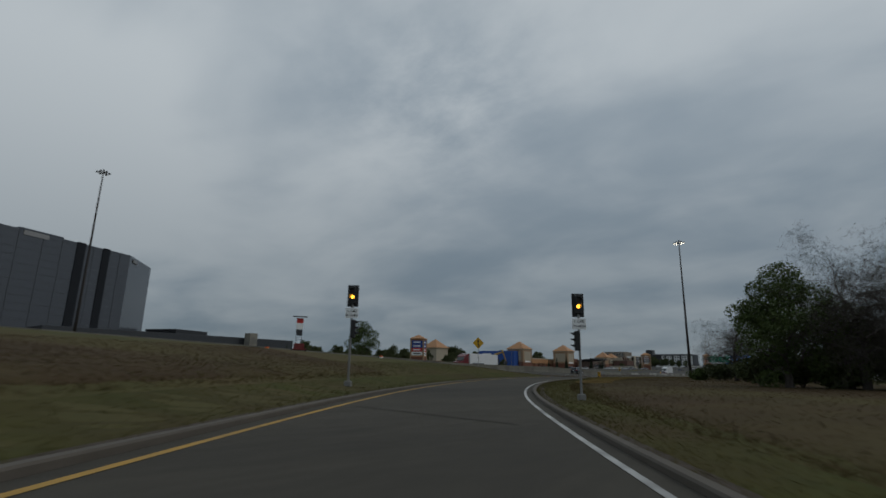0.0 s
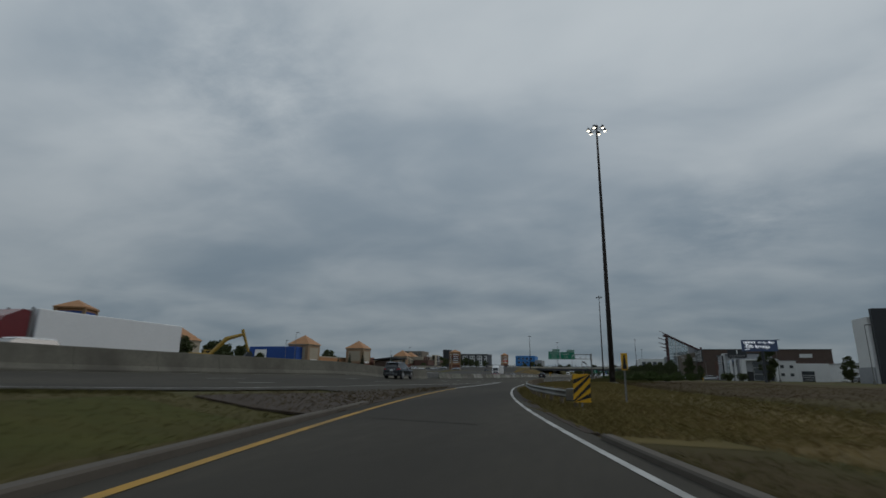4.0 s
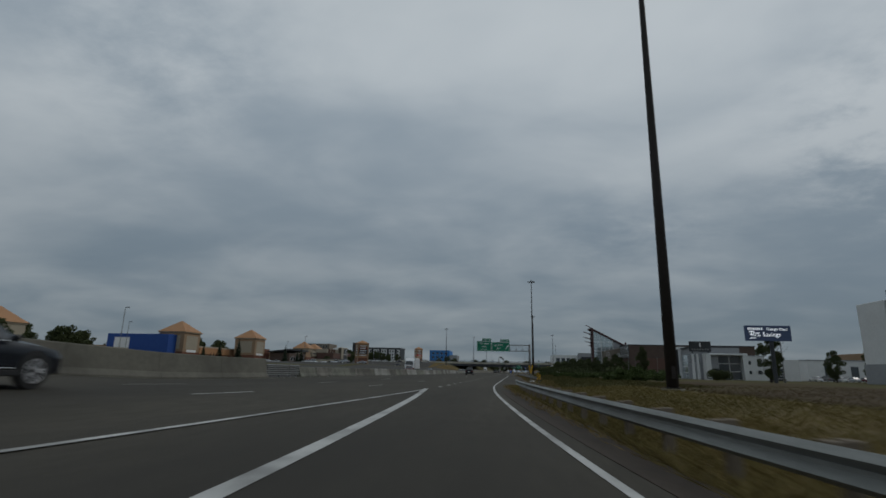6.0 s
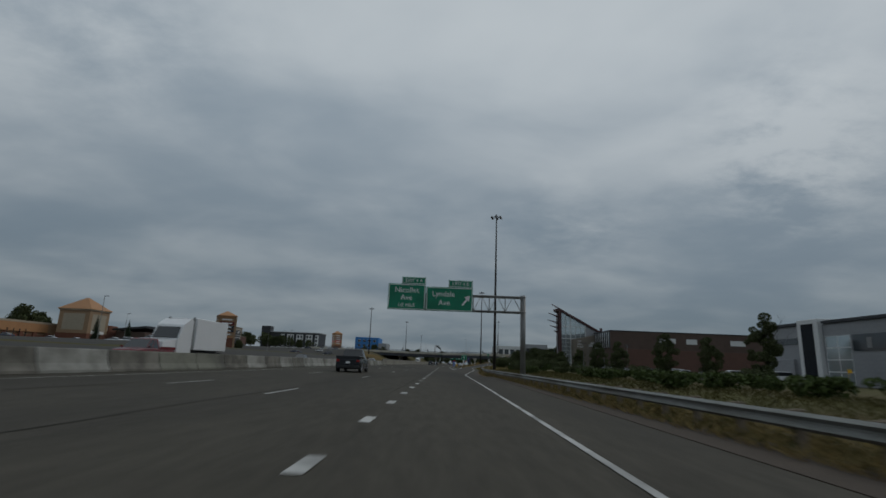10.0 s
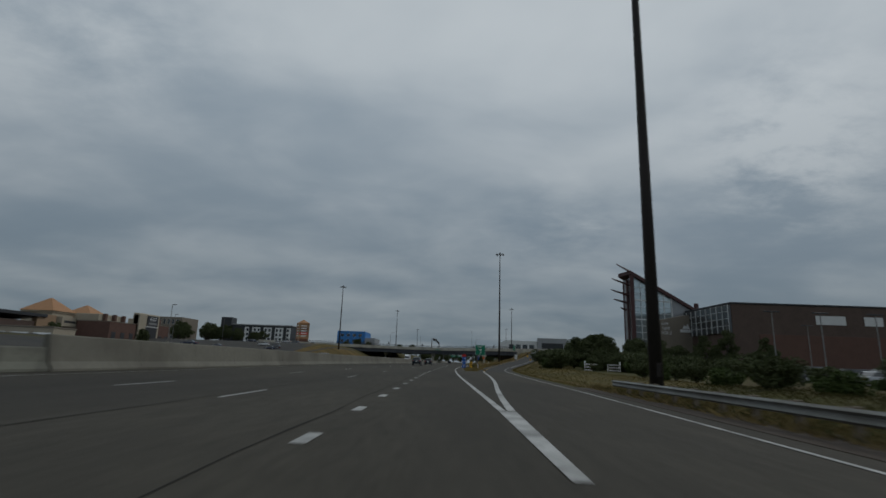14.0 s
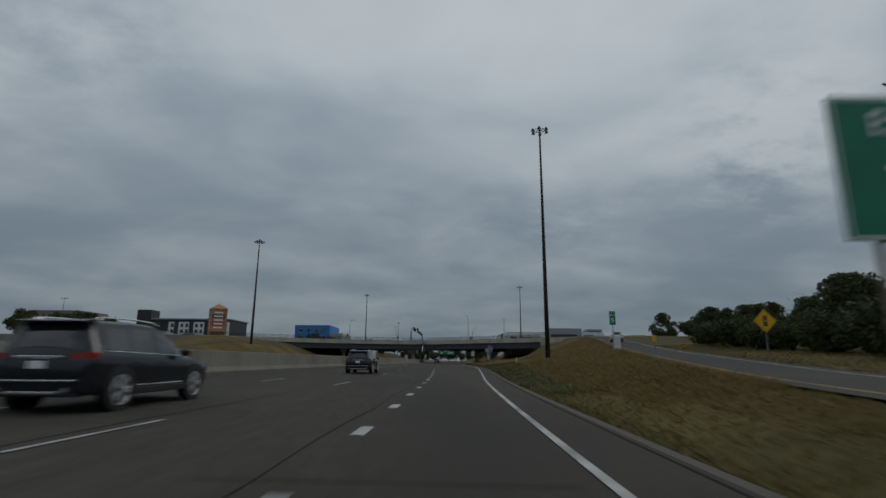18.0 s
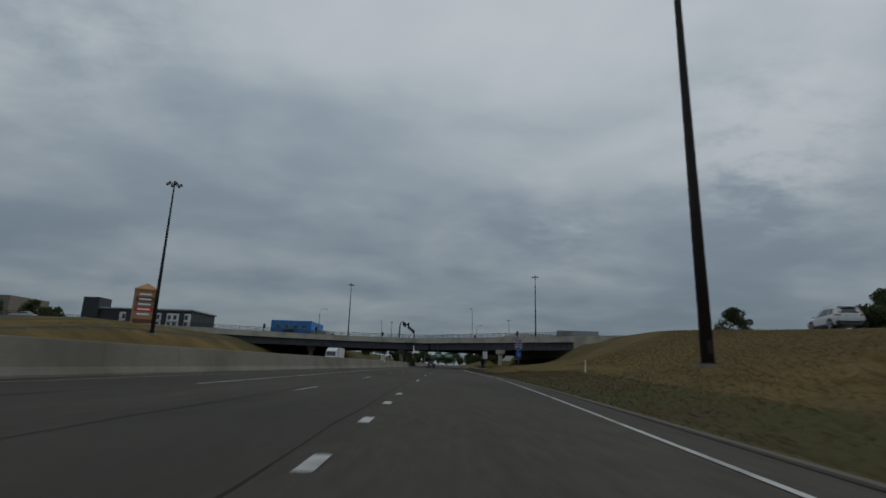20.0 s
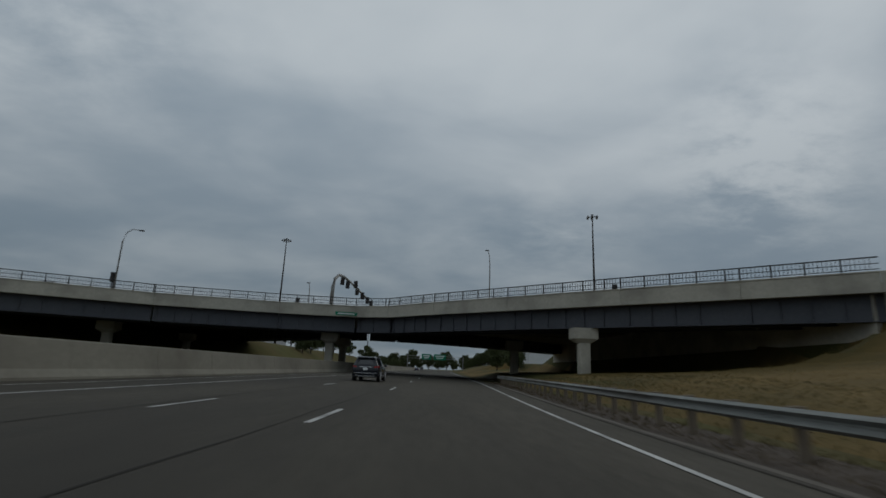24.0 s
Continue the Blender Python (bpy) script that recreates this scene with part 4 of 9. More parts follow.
def bar_between(a, b, w, d0=-0.012, d1=-0.0085):
    a, b = Vector(a), Vector(b)
    n = (b - a).normalized()
    s = Vector((-n.y, n.x)) * w / 2
    return Shape().prism([tuple(a - s), tuple(b - s), tuple(b + s), tuple(a + s)], d0, d1)


ms = post_sign("merge_sign", 2.3, -231.3, 26, "yellow diamond merge sign with a black arrow", high=4.1)
p = diamond(ms, 1.35, 4.0)
part("arrow_shaft", bar_between((-0.02, 3.4), (-0.02, 4.25), 0.13), BLACK, p)
part("arrow_tip", Shape().prism([(-0.24, 4.2), (0.20, 4.2), (-0.02, 4.62)], -0.012, -0.0085), BLACK, p)
part("arrow_branch", bar_between((0.28, 3.45), (0.02, 3.85), 0.12), BLACK, p)

ls = post_sign("signal_ahead_sign", 28.3, 171.3, -2, "yellow diamond signal-ahead sign on a post", high=3.6)
p = diamond(ls, 1.3, 2.75)
part("symbol_body", Shape().prism([(-0.16, 2.35), (0.16, 2.35), (0.16, 3.15), (-0.16, 3.15)], -0.012, -0.0085), BLACK, p)
for zc, mt in ((3.0, RED), (2.75, YELLOW_SIGN), (2.5, GREEN_SIGN)):
    part("symbol_lamp", Shape().disc(-0.016, -0.0125, 0, zc, 0.085, 12, "y"), mt, p)

yt = post_sign("wedge_sign", 11.25, -191.5, 14, "narrow yellow and black wedge sign on a thin post", high=2.4)
part("panel", Shape().prism([(-0.15, 1.62), (0.15, 1.62), (0.15, 2.42), (-0.15, 2.42)], -0.008, 0.008), YELLOW_SIGN, yt)
part("wedge", Shape().prism([(-0.11, 1.67), (0.11, 1.67), (0.03, 2.34), (-0.03, 2.34)], -0.012, -0.0085), BLACK, yt)

vy = post_sign("rail_end_flag", 2.95, -134.6, 0, "small yellow V-shaped flag on a thin post at the rail", high=1.45)
for sgn in (-1, 1):
    part("blade", Shape().prism([(0.0, 1.2), (sgn * 0.05, 1.2), (sgn * 0.16, 1.78), (sgn * 0.07, 1.78)], -0.01, 0.01), YELLOW_SIGN, vy)

es = post_sign("exit_sign", 8.98, 138.9, -2, "green exit sign with white letters on two timber posts", (-0.6, 0.6), high=3.0, wood=True)
z0 = 2.78 - float(terrain(8.98, 138.9)) + 0.05
panel = part("panel", Shape().soft_box(-1.08, 1.08, -0.02, 0.02, z0, z0 + 2.15, 0.01), GREEN_SIGN, es)
part("border", Shape().box(-1.03, 1.03, -0.024, -0.021, z0 + 0.03, z0 + 0.06).box(-1.03, 1.03, -0.024, -0.021, z0 + 2.09, z0 + 2.12).box(-1.05, -1.02, -0.024, -0.021, z0 + 0.03, z0 + 2.12).box(1.02, 1.05, -0.024, -0.021, z0 + 0.03, z0 + 2.12), WHITE_SIGN, panel)
letters("EXIT", 0.52, WHITE_SIGN, panel, pose(0, -0.03, z0 + 1.72))
letters("4B", 0.66, WHITE_SIGN, panel, pose(0, -0.03, z0 + 1.10))
part("arrow", bar_between((-0.18, z0 + 0.2), (0.12, z0 + 0.58), 0.11, -0.03, -0.022), WHITE_SIGN, panel)
part("arrow_tip", Shape().prism([(0.25, z0 + 0.74), (0.22, z0 + 0.42), (-0.07, z0 + 0.62)], -0.03, -0.022), WHITE_SIGN, panel)
part("orange_flap", Shape().soft_box(0.55, 0.95, -0.03, 0.01, z0 - 0.75, z0 - 0.30, 0.01), ORANGE, es, "small orange board under the sign")

rs = post_sign("route_sign", 3.9, 104.8, -1, "route marker stack of red, blue and white shields with an arrow", high=3.0)
part("banner", Shape().soft_box(-0.33, 0.33, -0.02, 0.02, 2.25, 2.65, 0.01), RED, rs)
part("direction_plate", Shape().soft_box(-0.33, 0.33, -0.02, 0.02, 1.86, 2.22, 0.01), BLUE_SIGN, rs)
sh = part("shield", Shape().prism([(-0.36, 1.62), (-0.30, 1.30), (0, 1.05), (0.30, 1.30), (0.36, 1.62), (0.28, 1.82), (-0.28, 1.82)], -0.02, 0.02), BLUE_SIGN, rs)
letters("SOUTH", 0.17, WHITE_SIGN, rs, pose(0, -0.03, 2.04))
letters("35W", 0.30, WHITE_SIGN, sh, pose(0, -0.03, 1.48))
ap = part("arrow_plate", Shape().soft_box(-0.28, 0.28, -0.02, 0.02, 0.55, 1.02, 0.01), BLUE_SIGN, rs)
part("arrow", bar_between((0, 0.62), (0, 0.82), 0.08, -0.03, -0.022), WHITE_SIGN, ap)
part("arrow_tip", Shape().prism([(-0.13, 0.8), (0.13, 0.8), (0, 0.96)], -0.03, -0.022), WHITE_SIGN, ap)

rs.scale = (0.95, 0.95, 0.92)
ch = post_sign("chevron_sign", 5.1, 107.2, -2, "yellow board with three black chevrons at the exit nose", high=1.9)
ch.scale = (0.75, 0.75, 0.75)
cp = part("panel", Shape().soft_box(-0.28, 0.28, -0.01, 0.01, 0.75, 2.0, 0.008), YELLOW_SIGN, ch)
for k in range(3):
    zc = 0.95 + 0.4 * k
    part("chevron", Shape().prism([(-0.26, zc), (0, zc + 0.17), (0.26, zc), (0.26, zc + 0.15), (0, zc + 0.32), (-0.26, zc + 0.15)], -0.014, -0.0105), BLACK, cp)

it = post_sign("interstate_sign", 17.4, 258.2, -6, "blue and red interstate shield above a blue route square", high=4.6)
it.scale = (0.89, 0.89, 0.89)
zb = (2.59 - float(terrain(17.4, 258.2))) / 0.89 + 0.45
b1 = part("direction_plate", Shape().soft_box(-0.42, 0.42, -0.02, 0.02, zb + 1.85, zb + 2.25, 0.01), BLUE_SIGN, it)
letters("EAST", 0.26, WHITE_SIGN, b1, pose(0, -0.03, zb + 2.04))
sh = part("shield", Shape().prism([(-0.6, zb + 1.25), (-0.5, zb + 0.85), (0, zb + 0.5), (0.5, zb + 0.85), (0.6, zb + 1.25), (0.5, zb + 1.78), (-0.5, zb + 1.78)], -0.015, 0.02), WHITE_SIGN, it)
part("shield_blue", Shape().prism([(-0.55, zb + 1.25), (-0.46, zb + 0.88), (0, zb + 0.56), (0.46, zb + 0.88), (0.55, zb + 1.25), (0.53, zb + 1.44), (-0.53, zb + 1.44)], -0.022, -0.016), BLUE_SIGN, sh)
part("shield_red", Shape().prism([(-0.52, zb + 1.5), (0.52, zb + 1.5), (0.46, zb + 1.74), (-0.46, zb + 1.74)], -0.022, -0.016), RED, sh)
letters("494", 0.50, WHITE_SIGN, sh, pose(0, -0.03, zb + 1.10))
sq = part("route_square", Shape().soft_box(-0.42, 0.42, -0.02, 0.02, zb - 0.45, zb + 0.40, 0.01), BLUE_SIGN, it)
letters("5", 0.5, WHITE_SIGN, sq, pose(0, -0.03, zb - 0.06))

for x, y, tx, dz, wd in ((15.3, 281.1, -3, 2.48 - float(terrain(15.3, 281.1)), 0.88), (-4.2, 290.0, -3, 0.95, 0.95)):
    wz = post_sign("work_zone_sign", x, y, tx, "white sign with black text ending the work zone speed limit", (-0.3, 0.3) if wd > 1 else (0.0,), high=dz + 1.6 * wd, wood=False)
    q = part("panel", Shape().soft_box(-wd / 2, wd / 2, -0.02, 0.02, dz, dz + 1.6 * wd, 0.01), WHITE_SIGN, wz)
    for k, word in enumerate(("END", "WORK", "ZONE", "SPEED", "LIMIT")):
        letters(word, 0.27 * wd, BLACK, q, pose(0, -0.028, dz + wd * (1.40 - 0.30 * k)))
    ed = Shape()
    for a, b, c, d in ((-0.47, 0.47, 0.03, 0.05), (-0.47, 0.47, 1.55, 1.57), (-0.47, -0.45, 0.03, 1.57), (0.45, 0.47, 0.03, 1.57)):
        ed.box(a * wd, b * wd, -0.024, -0.0205, dz + c * wd, dz + d * wd)
    part("border", ed, BLACK, q)


# ---- cantilever sign bridge ----
gt = thing("overhead_sign_bridge", pose(8.2, -19.4, float(terrain(8.2, -19.4)) - 0.05), "steel cantilever sign bridge with two green exit signs", "sign")
part("footing", Shape().disc(-0.2, 0.5, 0, 0, 0.9, 16, "z"), CONCRETE, gt)
part("column", Shape().tube([(0, 0, 0.5), (0, 0, 9.2)], 0.30, 14), GALV, gt, smooth=True)
for zc in (7.25, 8.95):
    for yo in (-0.55, 0.55):
        part("chord", Shape().tube([(0.2, yo, zc), (-15.0, yo, zc)], 0.09, 8), GALV, gt)
for k in range(9):
    x = -0.3 - 1.8 * k
    part("upright", Shape().tube([(x, -0.55, 7.25), (x, -0.55, 8.95)], 0.05, 6), GALV, gt)
    part("brace", Shape().tube([(x, -0.55, 7.25), (x - 0.9, -0.55, 8.95), (x - 1.8, -0.55, 7.25)] if k < 8 else [(x, -0.55, 7.25), (x, 0.55, 8.95)], 0.045, 6), GALV, gt)
    part("brace", Shape().tube([(x, -0.55, 8.95), (x, 0.55, 8.95)], 0.045, 6), GALV, gt)


def guide_panel(x0, x1, z0, z1, lines, tab, tab_at):
    p = part("sign_panel", Shape().soft_box(x0, x1, -0.80, -0.72, z0, z1, 0.03), GREEN_SIGN, gt, "green panel with white letters")
    e = Shape()
    for a, b, c, d in ((x0 + 0.06, x1 - 0.06, z0 + 0.06, z0 + 0.12), (x0 + 0.06, x1 - 0.06, z1 - 0.12, z1 - 0.06), (x0 + 0.06, x0 + 0.12, z0 + 0.06, z1 - 0.06), (x1 - 0.12, x1 - 0.06, z0 + 0.06, z1 - 0.06)):
        e.box(a, b, -0.806, -0.801, c, d)
    part("border", e, WHITE_SIGN, p)
    for text, size, zc, xc in lines:
        letters(text, size, WHITE_SIGN, p, pose(xc, -0.81, zc))
    t = part("exit_tab", Shape().soft_box(tab_at - 1.35, tab_at + 1.35, -0.80, -0.72, z1 + 0.02, z1 + 0.82, 0.03), GREEN_SIGN, gt)
    e = Shape()
    for a, b, c, d in ((-1.3, 1.3, 0.06, 0.11), (-1.3, 1.3, 0.74, 0.79), (-1.3, -1.25, 0.06, 0.79), (1.25, 1.3, 0.06, 0.79)):
        e.box(tab_at + a, tab_at + b, -0.806, -0.801, z1 + c, z1 + d)
    part("border", e, WHITE_SIGN, t)
    letters(tab, 0.52, WHITE_SIGN, t, pose(tab_at, -0.81, z1 + 0.42))
    return p


guide_panel(-15.35, -11.15, 7.05, 9.95, (("Nicollet", 0.85, 9.25, -13.25), ("Ave", 0.85, 8.4, -13.25), ("1/2 MILE", 0.55, 7.55, -13.25)), "EXIT 4 A", -12.5)
p = guide_panel(-11.05, -5.8, 7.05, 9.75, (("Lyndale", 0.85, 8.95, -9.1), ("Ave", 0.85, 7.95, -9.0)), "EXIT 4 B", -7.2)
part("arrow", bar_between((-6.95, 7.75), (-6.35, 8.55), 0.2, -0.815, -0.803), WHITE_SIGN, p)
part("arrow_tip", Shape().prism([(-6.12, 8.9), (-6.2, 8.2), (-6.75, 8.65)], -0.815, -0.803), WHITE_SIGN, p)


fs = thing("far_sign_bridge", pose(0, 0, 0), "far overhead green sign on a steel frame over the motorway", "sign")
for x in (4.0, 36.0):
    part("column", Shape().tube([(x, 590, -0.4), (x, 590, 8.6)], 0.25, 8), GALV, fs)
for z in (7.0, 8.4):
    part("chord", Shape().tube([(4, 590, z), (36, 590, z)], 0.12, 6), GALV, fs)
for x0, x1 in ((12.0, 17.5), (19.0, 26.0)):
    q = part("sign_panel", Shape().soft_box(x0, x1, 589.4, 589.6, 6.4, 9.6, 0.03), GREEN_SIGN, fs)
    part("lettering", Shape().box(x0 + 0.8, x1 - 0.8, 589.36, 589.39, 8.3, 8.8).box(x0 + 1.4, x1 - 1.4, 589.36, 589.39, 7.3, 7.7), WHITE_SIGN, q)


# ---- the crossing bridge ----
near_edge = [(-100, 312), (-80, 326), (-61, 340), (-42, 353), (-27, 361), (-11, 365), (0, 366.3), (5, 364.5), (11.5, 357.6), (20, 349.6), (30, 340.2), (38, 333), (45, 326.5), (60, 313), (75, 302)]
far_edge = [(-100, 476), (-80, 464), (-61, 448), (-42, 429), (-27, 416), (-11, 399), (0, 392), (5, 392.5), (11.5, 396), (20, 402), (30, 411), (38, 418.5), (45, 425), (60, 438), (75, 450)]
bridge = thing("road_bridge", pose(0, 0, 0), "pale concrete road bridge on blue-grey girders with flared edges", "bridge", kind="structure")
v, f = [], []
for (xa, ya), (xb, yb) in zip(near_edge, far_edge):
    v += [(xa, ya, 9.05), (xb, yb, 9.05), (xa, ya, 8.28), (xb, yb, 8.28)]
for k in range(len(near_edge) - 1):
    a, b = 4 * k, 4 * k + 4
    f += [(a, b, b + 1, a + 1), (a + 2, a + 3, b + 3, b + 2), (a, a + 2, b + 2, b), (a + 1, b + 1, b + 3, a + 3)]
f += [(0, 1, 3, 2), (len(v) - 4, len(v) - 2, len(v) - 1, len(v) - 3)]
part("deck", Shape().add(v, f), BRIDGE, bridge)


def along(edge_pts, i, off):
    """A point list moved inwards by off metres."""
    return [(x, y + off, 0) for x, y in edge_pts][i]


for pts, sgn in ((near_edge, 1), (far_edge, -1)):
    for k in range(len(pts) - 1):
        (xa, ya), (xb, yb) = pts[k], pts[k + 1]
        d = Vector((xb - xa, yb - ya, 0))
        L = d.length
        m = Matrix.Translation((xa, ya, 0)) @ Matrix.Rotation(math.atan2(d.y, d.x), 4, "Z")
        s0, s1 = (-0.18, 0.22) if sgn > 0 else (-0.22, 0.18)
        n = max(1, int(L / 9))
        for q in range(n):
            part("parapet_panel", Shape().soft_box(L * q / n + 0.012, L * (q + 1) / n - 0.012, s0, s1, 8.22, 9.92, 0.03, m), BRIDGE, bridge)
        if xa >= 45:
            continue
        rails = part("handrail", Shape().tube([m @ Vector((0, 0, 11.05)), m @ Vector((L, 0, 11.05))], 0.06, 6), BLACK, bridge)
        part("rail_bar", Shape().tube([m @ Vector((0, 0, 10.55)), m @ Vector((L, 0, 10.55))], 0.035, 5), BLACK, rails)
        part("rail_bar", Shape().tube([m @ Vector((0, 0, 10.1)), m @ Vector((L, 0, 10.1))], 0.035, 5), BLACK, rails)
        for q in range(int(L / 2.4) + 1):
            part("rail_post", Shape().box(q * 2.4 - 0.065, q * 2.4 + 0.065, -0.05, 0.05, 9.9, 11.06, m), BLACK, rails)
        if sgn > 0:
            pk = Shape()
            for q in range(int(L / 0.3)):
                pk.box(q * 0.3 - 0.02, q * 0.3 + 0.02, -0.02, 0.02, 10.1, 11.0, m)
            tagged(part("pickets", pk, BLACK, rails), kind="stuff")
            part("coping", Shape().soft_box(0, L, s0 - 0.06, s1 + 0.02, 9.80, 9.925, 0.02, m), BRIDGE, rails)
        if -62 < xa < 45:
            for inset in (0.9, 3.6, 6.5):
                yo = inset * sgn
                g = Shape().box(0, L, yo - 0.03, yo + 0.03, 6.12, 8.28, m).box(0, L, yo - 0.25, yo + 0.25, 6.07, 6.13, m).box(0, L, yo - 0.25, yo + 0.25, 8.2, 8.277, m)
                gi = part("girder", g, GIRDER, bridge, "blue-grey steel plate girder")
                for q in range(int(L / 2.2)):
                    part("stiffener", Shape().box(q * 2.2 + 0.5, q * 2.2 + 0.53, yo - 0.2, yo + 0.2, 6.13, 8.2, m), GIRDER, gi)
for x, y in ((27.3, 344.2), (-4.3, 371.5), (-35.2, 366), (25, 372), (-4.3, 386), (-35.2, 392)):
    part("pier_column", Shape().soft_box(x - 0.6, x + 0.6, y - 0.55, y + 0.55, -0.3, 4.8, 0.12), BRIDGE, bridge)
    part("pier_cap", Shape().hull([(x + a, y + b, c) for a, b, c in ((-1.3, -1.0, 6.07), (1.3, -1.0, 6.07), (-1.3, 1.0, 6.07), (1.3, 1.0, 6.07), (-1.3, -1.0, 4.95), (1.3, -1.0, 4.95), (-1.3, 1.0, 4.95), (1.3, 1.0, 4.95), (-0.62, -0.57, 4.5), (0.62, -0.57, 4.5), (-0.62, 0.57, 4.5), (0.62, 0.57, 4.5))]), BRIDGE, bridge)
part("abutment", Shape().hull([(45, 327.5, -0.5), (45, 424, -0.5), (47, 327.5, -0.5), (47, 424, -0.5), (45, 327.5, 8.25), (45, 424, 8.25), (47, 327.5, 8.25), (47, 424, 8.25)]), BRIDGE, bridge)
part("abutment", Shape().hull([(-61, 341, -0.5), (-61, 446, -0.5), (-63, 341, -0.5), (-63, 446, -0.5), (-61, 341, 8.25), (-61, 446, 8.25), (-63, 341, 8.25), (-63, 446, 8.25)]), BRIDGE, bridge)
part("wing_wall", Shape().hull([(45, 326.2, 3.0), (62, 311, 6.5), (45, 326.2, 8.2), (62, 311, 8.2), (45.4, 326.9, 3), (62.4, 311.7, 6.5), (45.4, 326.9, 8.2), (62.4, 311.7, 8.2)]), BRIDGE, bridge)
gp = part("street_plate", Shape().soft_box(-1.6, 1.6, -0.04, 0.0, 8.35, 8.85, 0.02), GREEN_SIGN, bridge, "small green street plate on the parapet", at=pose(-1.2, 365.1, 0, 0, 0, 12))
part("plate_text", Shape().box(-1.2, 1.2, -0.05, -0.042, 8.52, 8.68), WHITE_SIGN, gp)


def signal_head(parent, at):
    h = part("signal_head", Shape().soft_box(-0.2, 0.2, -0.16, 0.12, -1.1, 0, 0.03), BLACK, parent, at=at)
    part("backplate", Shape().soft_box(-0.36, 0.36, 0.0, 0.02, -1.25, 0.15, 0.006), BLACK, h)
    for k in range(3):
        part("lens", Shape().disc(-0.175, -0.16, 0, -0.2 - 0.34 * k, 0.13, 10, "y"), LENS_OFF, h)


ar = thing("signal_gantry", pose(-5.6, 377, 9.05, 0, 0, -6), "curved grey steel signal arms with a row of dark traffic lights", "traffic light")
part("upright", Shape().tube([(0, 0, 0), (0.05, 0, 5.2), (0.25, 0.2, 6.7), (0.7, 1.0, 7.5), (1.2, 2.2, 7.45)], [0.36, 0.32, 0.28, 0.25, 0.22], 10), GALV, ar, smooth=True)
part("arm", Shape().tube([(1.2, 2.2, 7.45), (1.8, 8, 6.8), (2.2, 15, 6.0), (2.5, 21, 5.3), (2.6, 24, 4.0)], [0.22, 0.20, 0.20, 0.22, 0.24], 10), GALV, ar, smooth=True)
part("upright", Shape().tube([(2.6, 24, 0), (2.6, 24, 4.0)], [0.30, 0.26], 10), GALV, ar, smooth=True)
for k, (x, y, z) in enumerate(((1.2, 1.7, 7.1), (1.5, 4.4, 6.9), (2.3, 7.2, 7.4), (1.9, 10.4, 6.6), (2.3, 13.4, 6.2), (2.6, 17, 5.8), (2.8, 20, 5.4))):
    signal_head(ar, pose(x, y, z, 0, 0, 25 * (k % 2)))


def lamp_post(x, y, z, h, reach, turn, label="slender grey lamp post with a curved arm"):
    m = thing("street_lamp", pose(x, y, z, 0, 0, turn), label, "street lamp", "bridge lamp posts")
    part("pole", Shape().tube([(0, 0, 0), (0, 0, h * 0.8), (reach * 0.15, 0, h * 0.93), (reach * 0.5, 0, h), (reach, 0, h)], [0.12, 0.09, 0.07, 0.06, 0.05], 8), GALV, m, smooth=True)
    part("lamp_head", Shape().soft_box(reach - 0.1, reach + 0.6, -0.15, 0.15, h - 0.1, h + 0.06, 0.03), DARK_STEEL, m)
    part("pole_base", Shape().soft_box(-0.25, 0.25, -0.25, 0.25, -0.1, 0.4, 0.04), CONCRETE, m)


lamp_post(21.5, 377, 9.05, 13.0, -0.8, 0)
lamp_post(-32, 360, 9.05, 9.5, 1.8, 20)
lamp_post(-14, 398, 9.05, 9.0, -0.6, 0)
lamp_post(26, 405, 9.05, 9.0, 1.6, 0)
for x, y in ((-48, 353), (-33, 361), (23, 381), (34, 352), (-12, 380)):
    sp = thing("signal_post", pose(x, y, 9.05), "short dark traffic light on a post on the bridge", "traffic light", "bridge traffic lights")
    part("pole", Shape().tube([(0, 0, 0), (0, 0, 3.2)], 0.07, 8), DARK_STEEL, sp)
    signal_head(sp, pose(0, 0, 3.3))


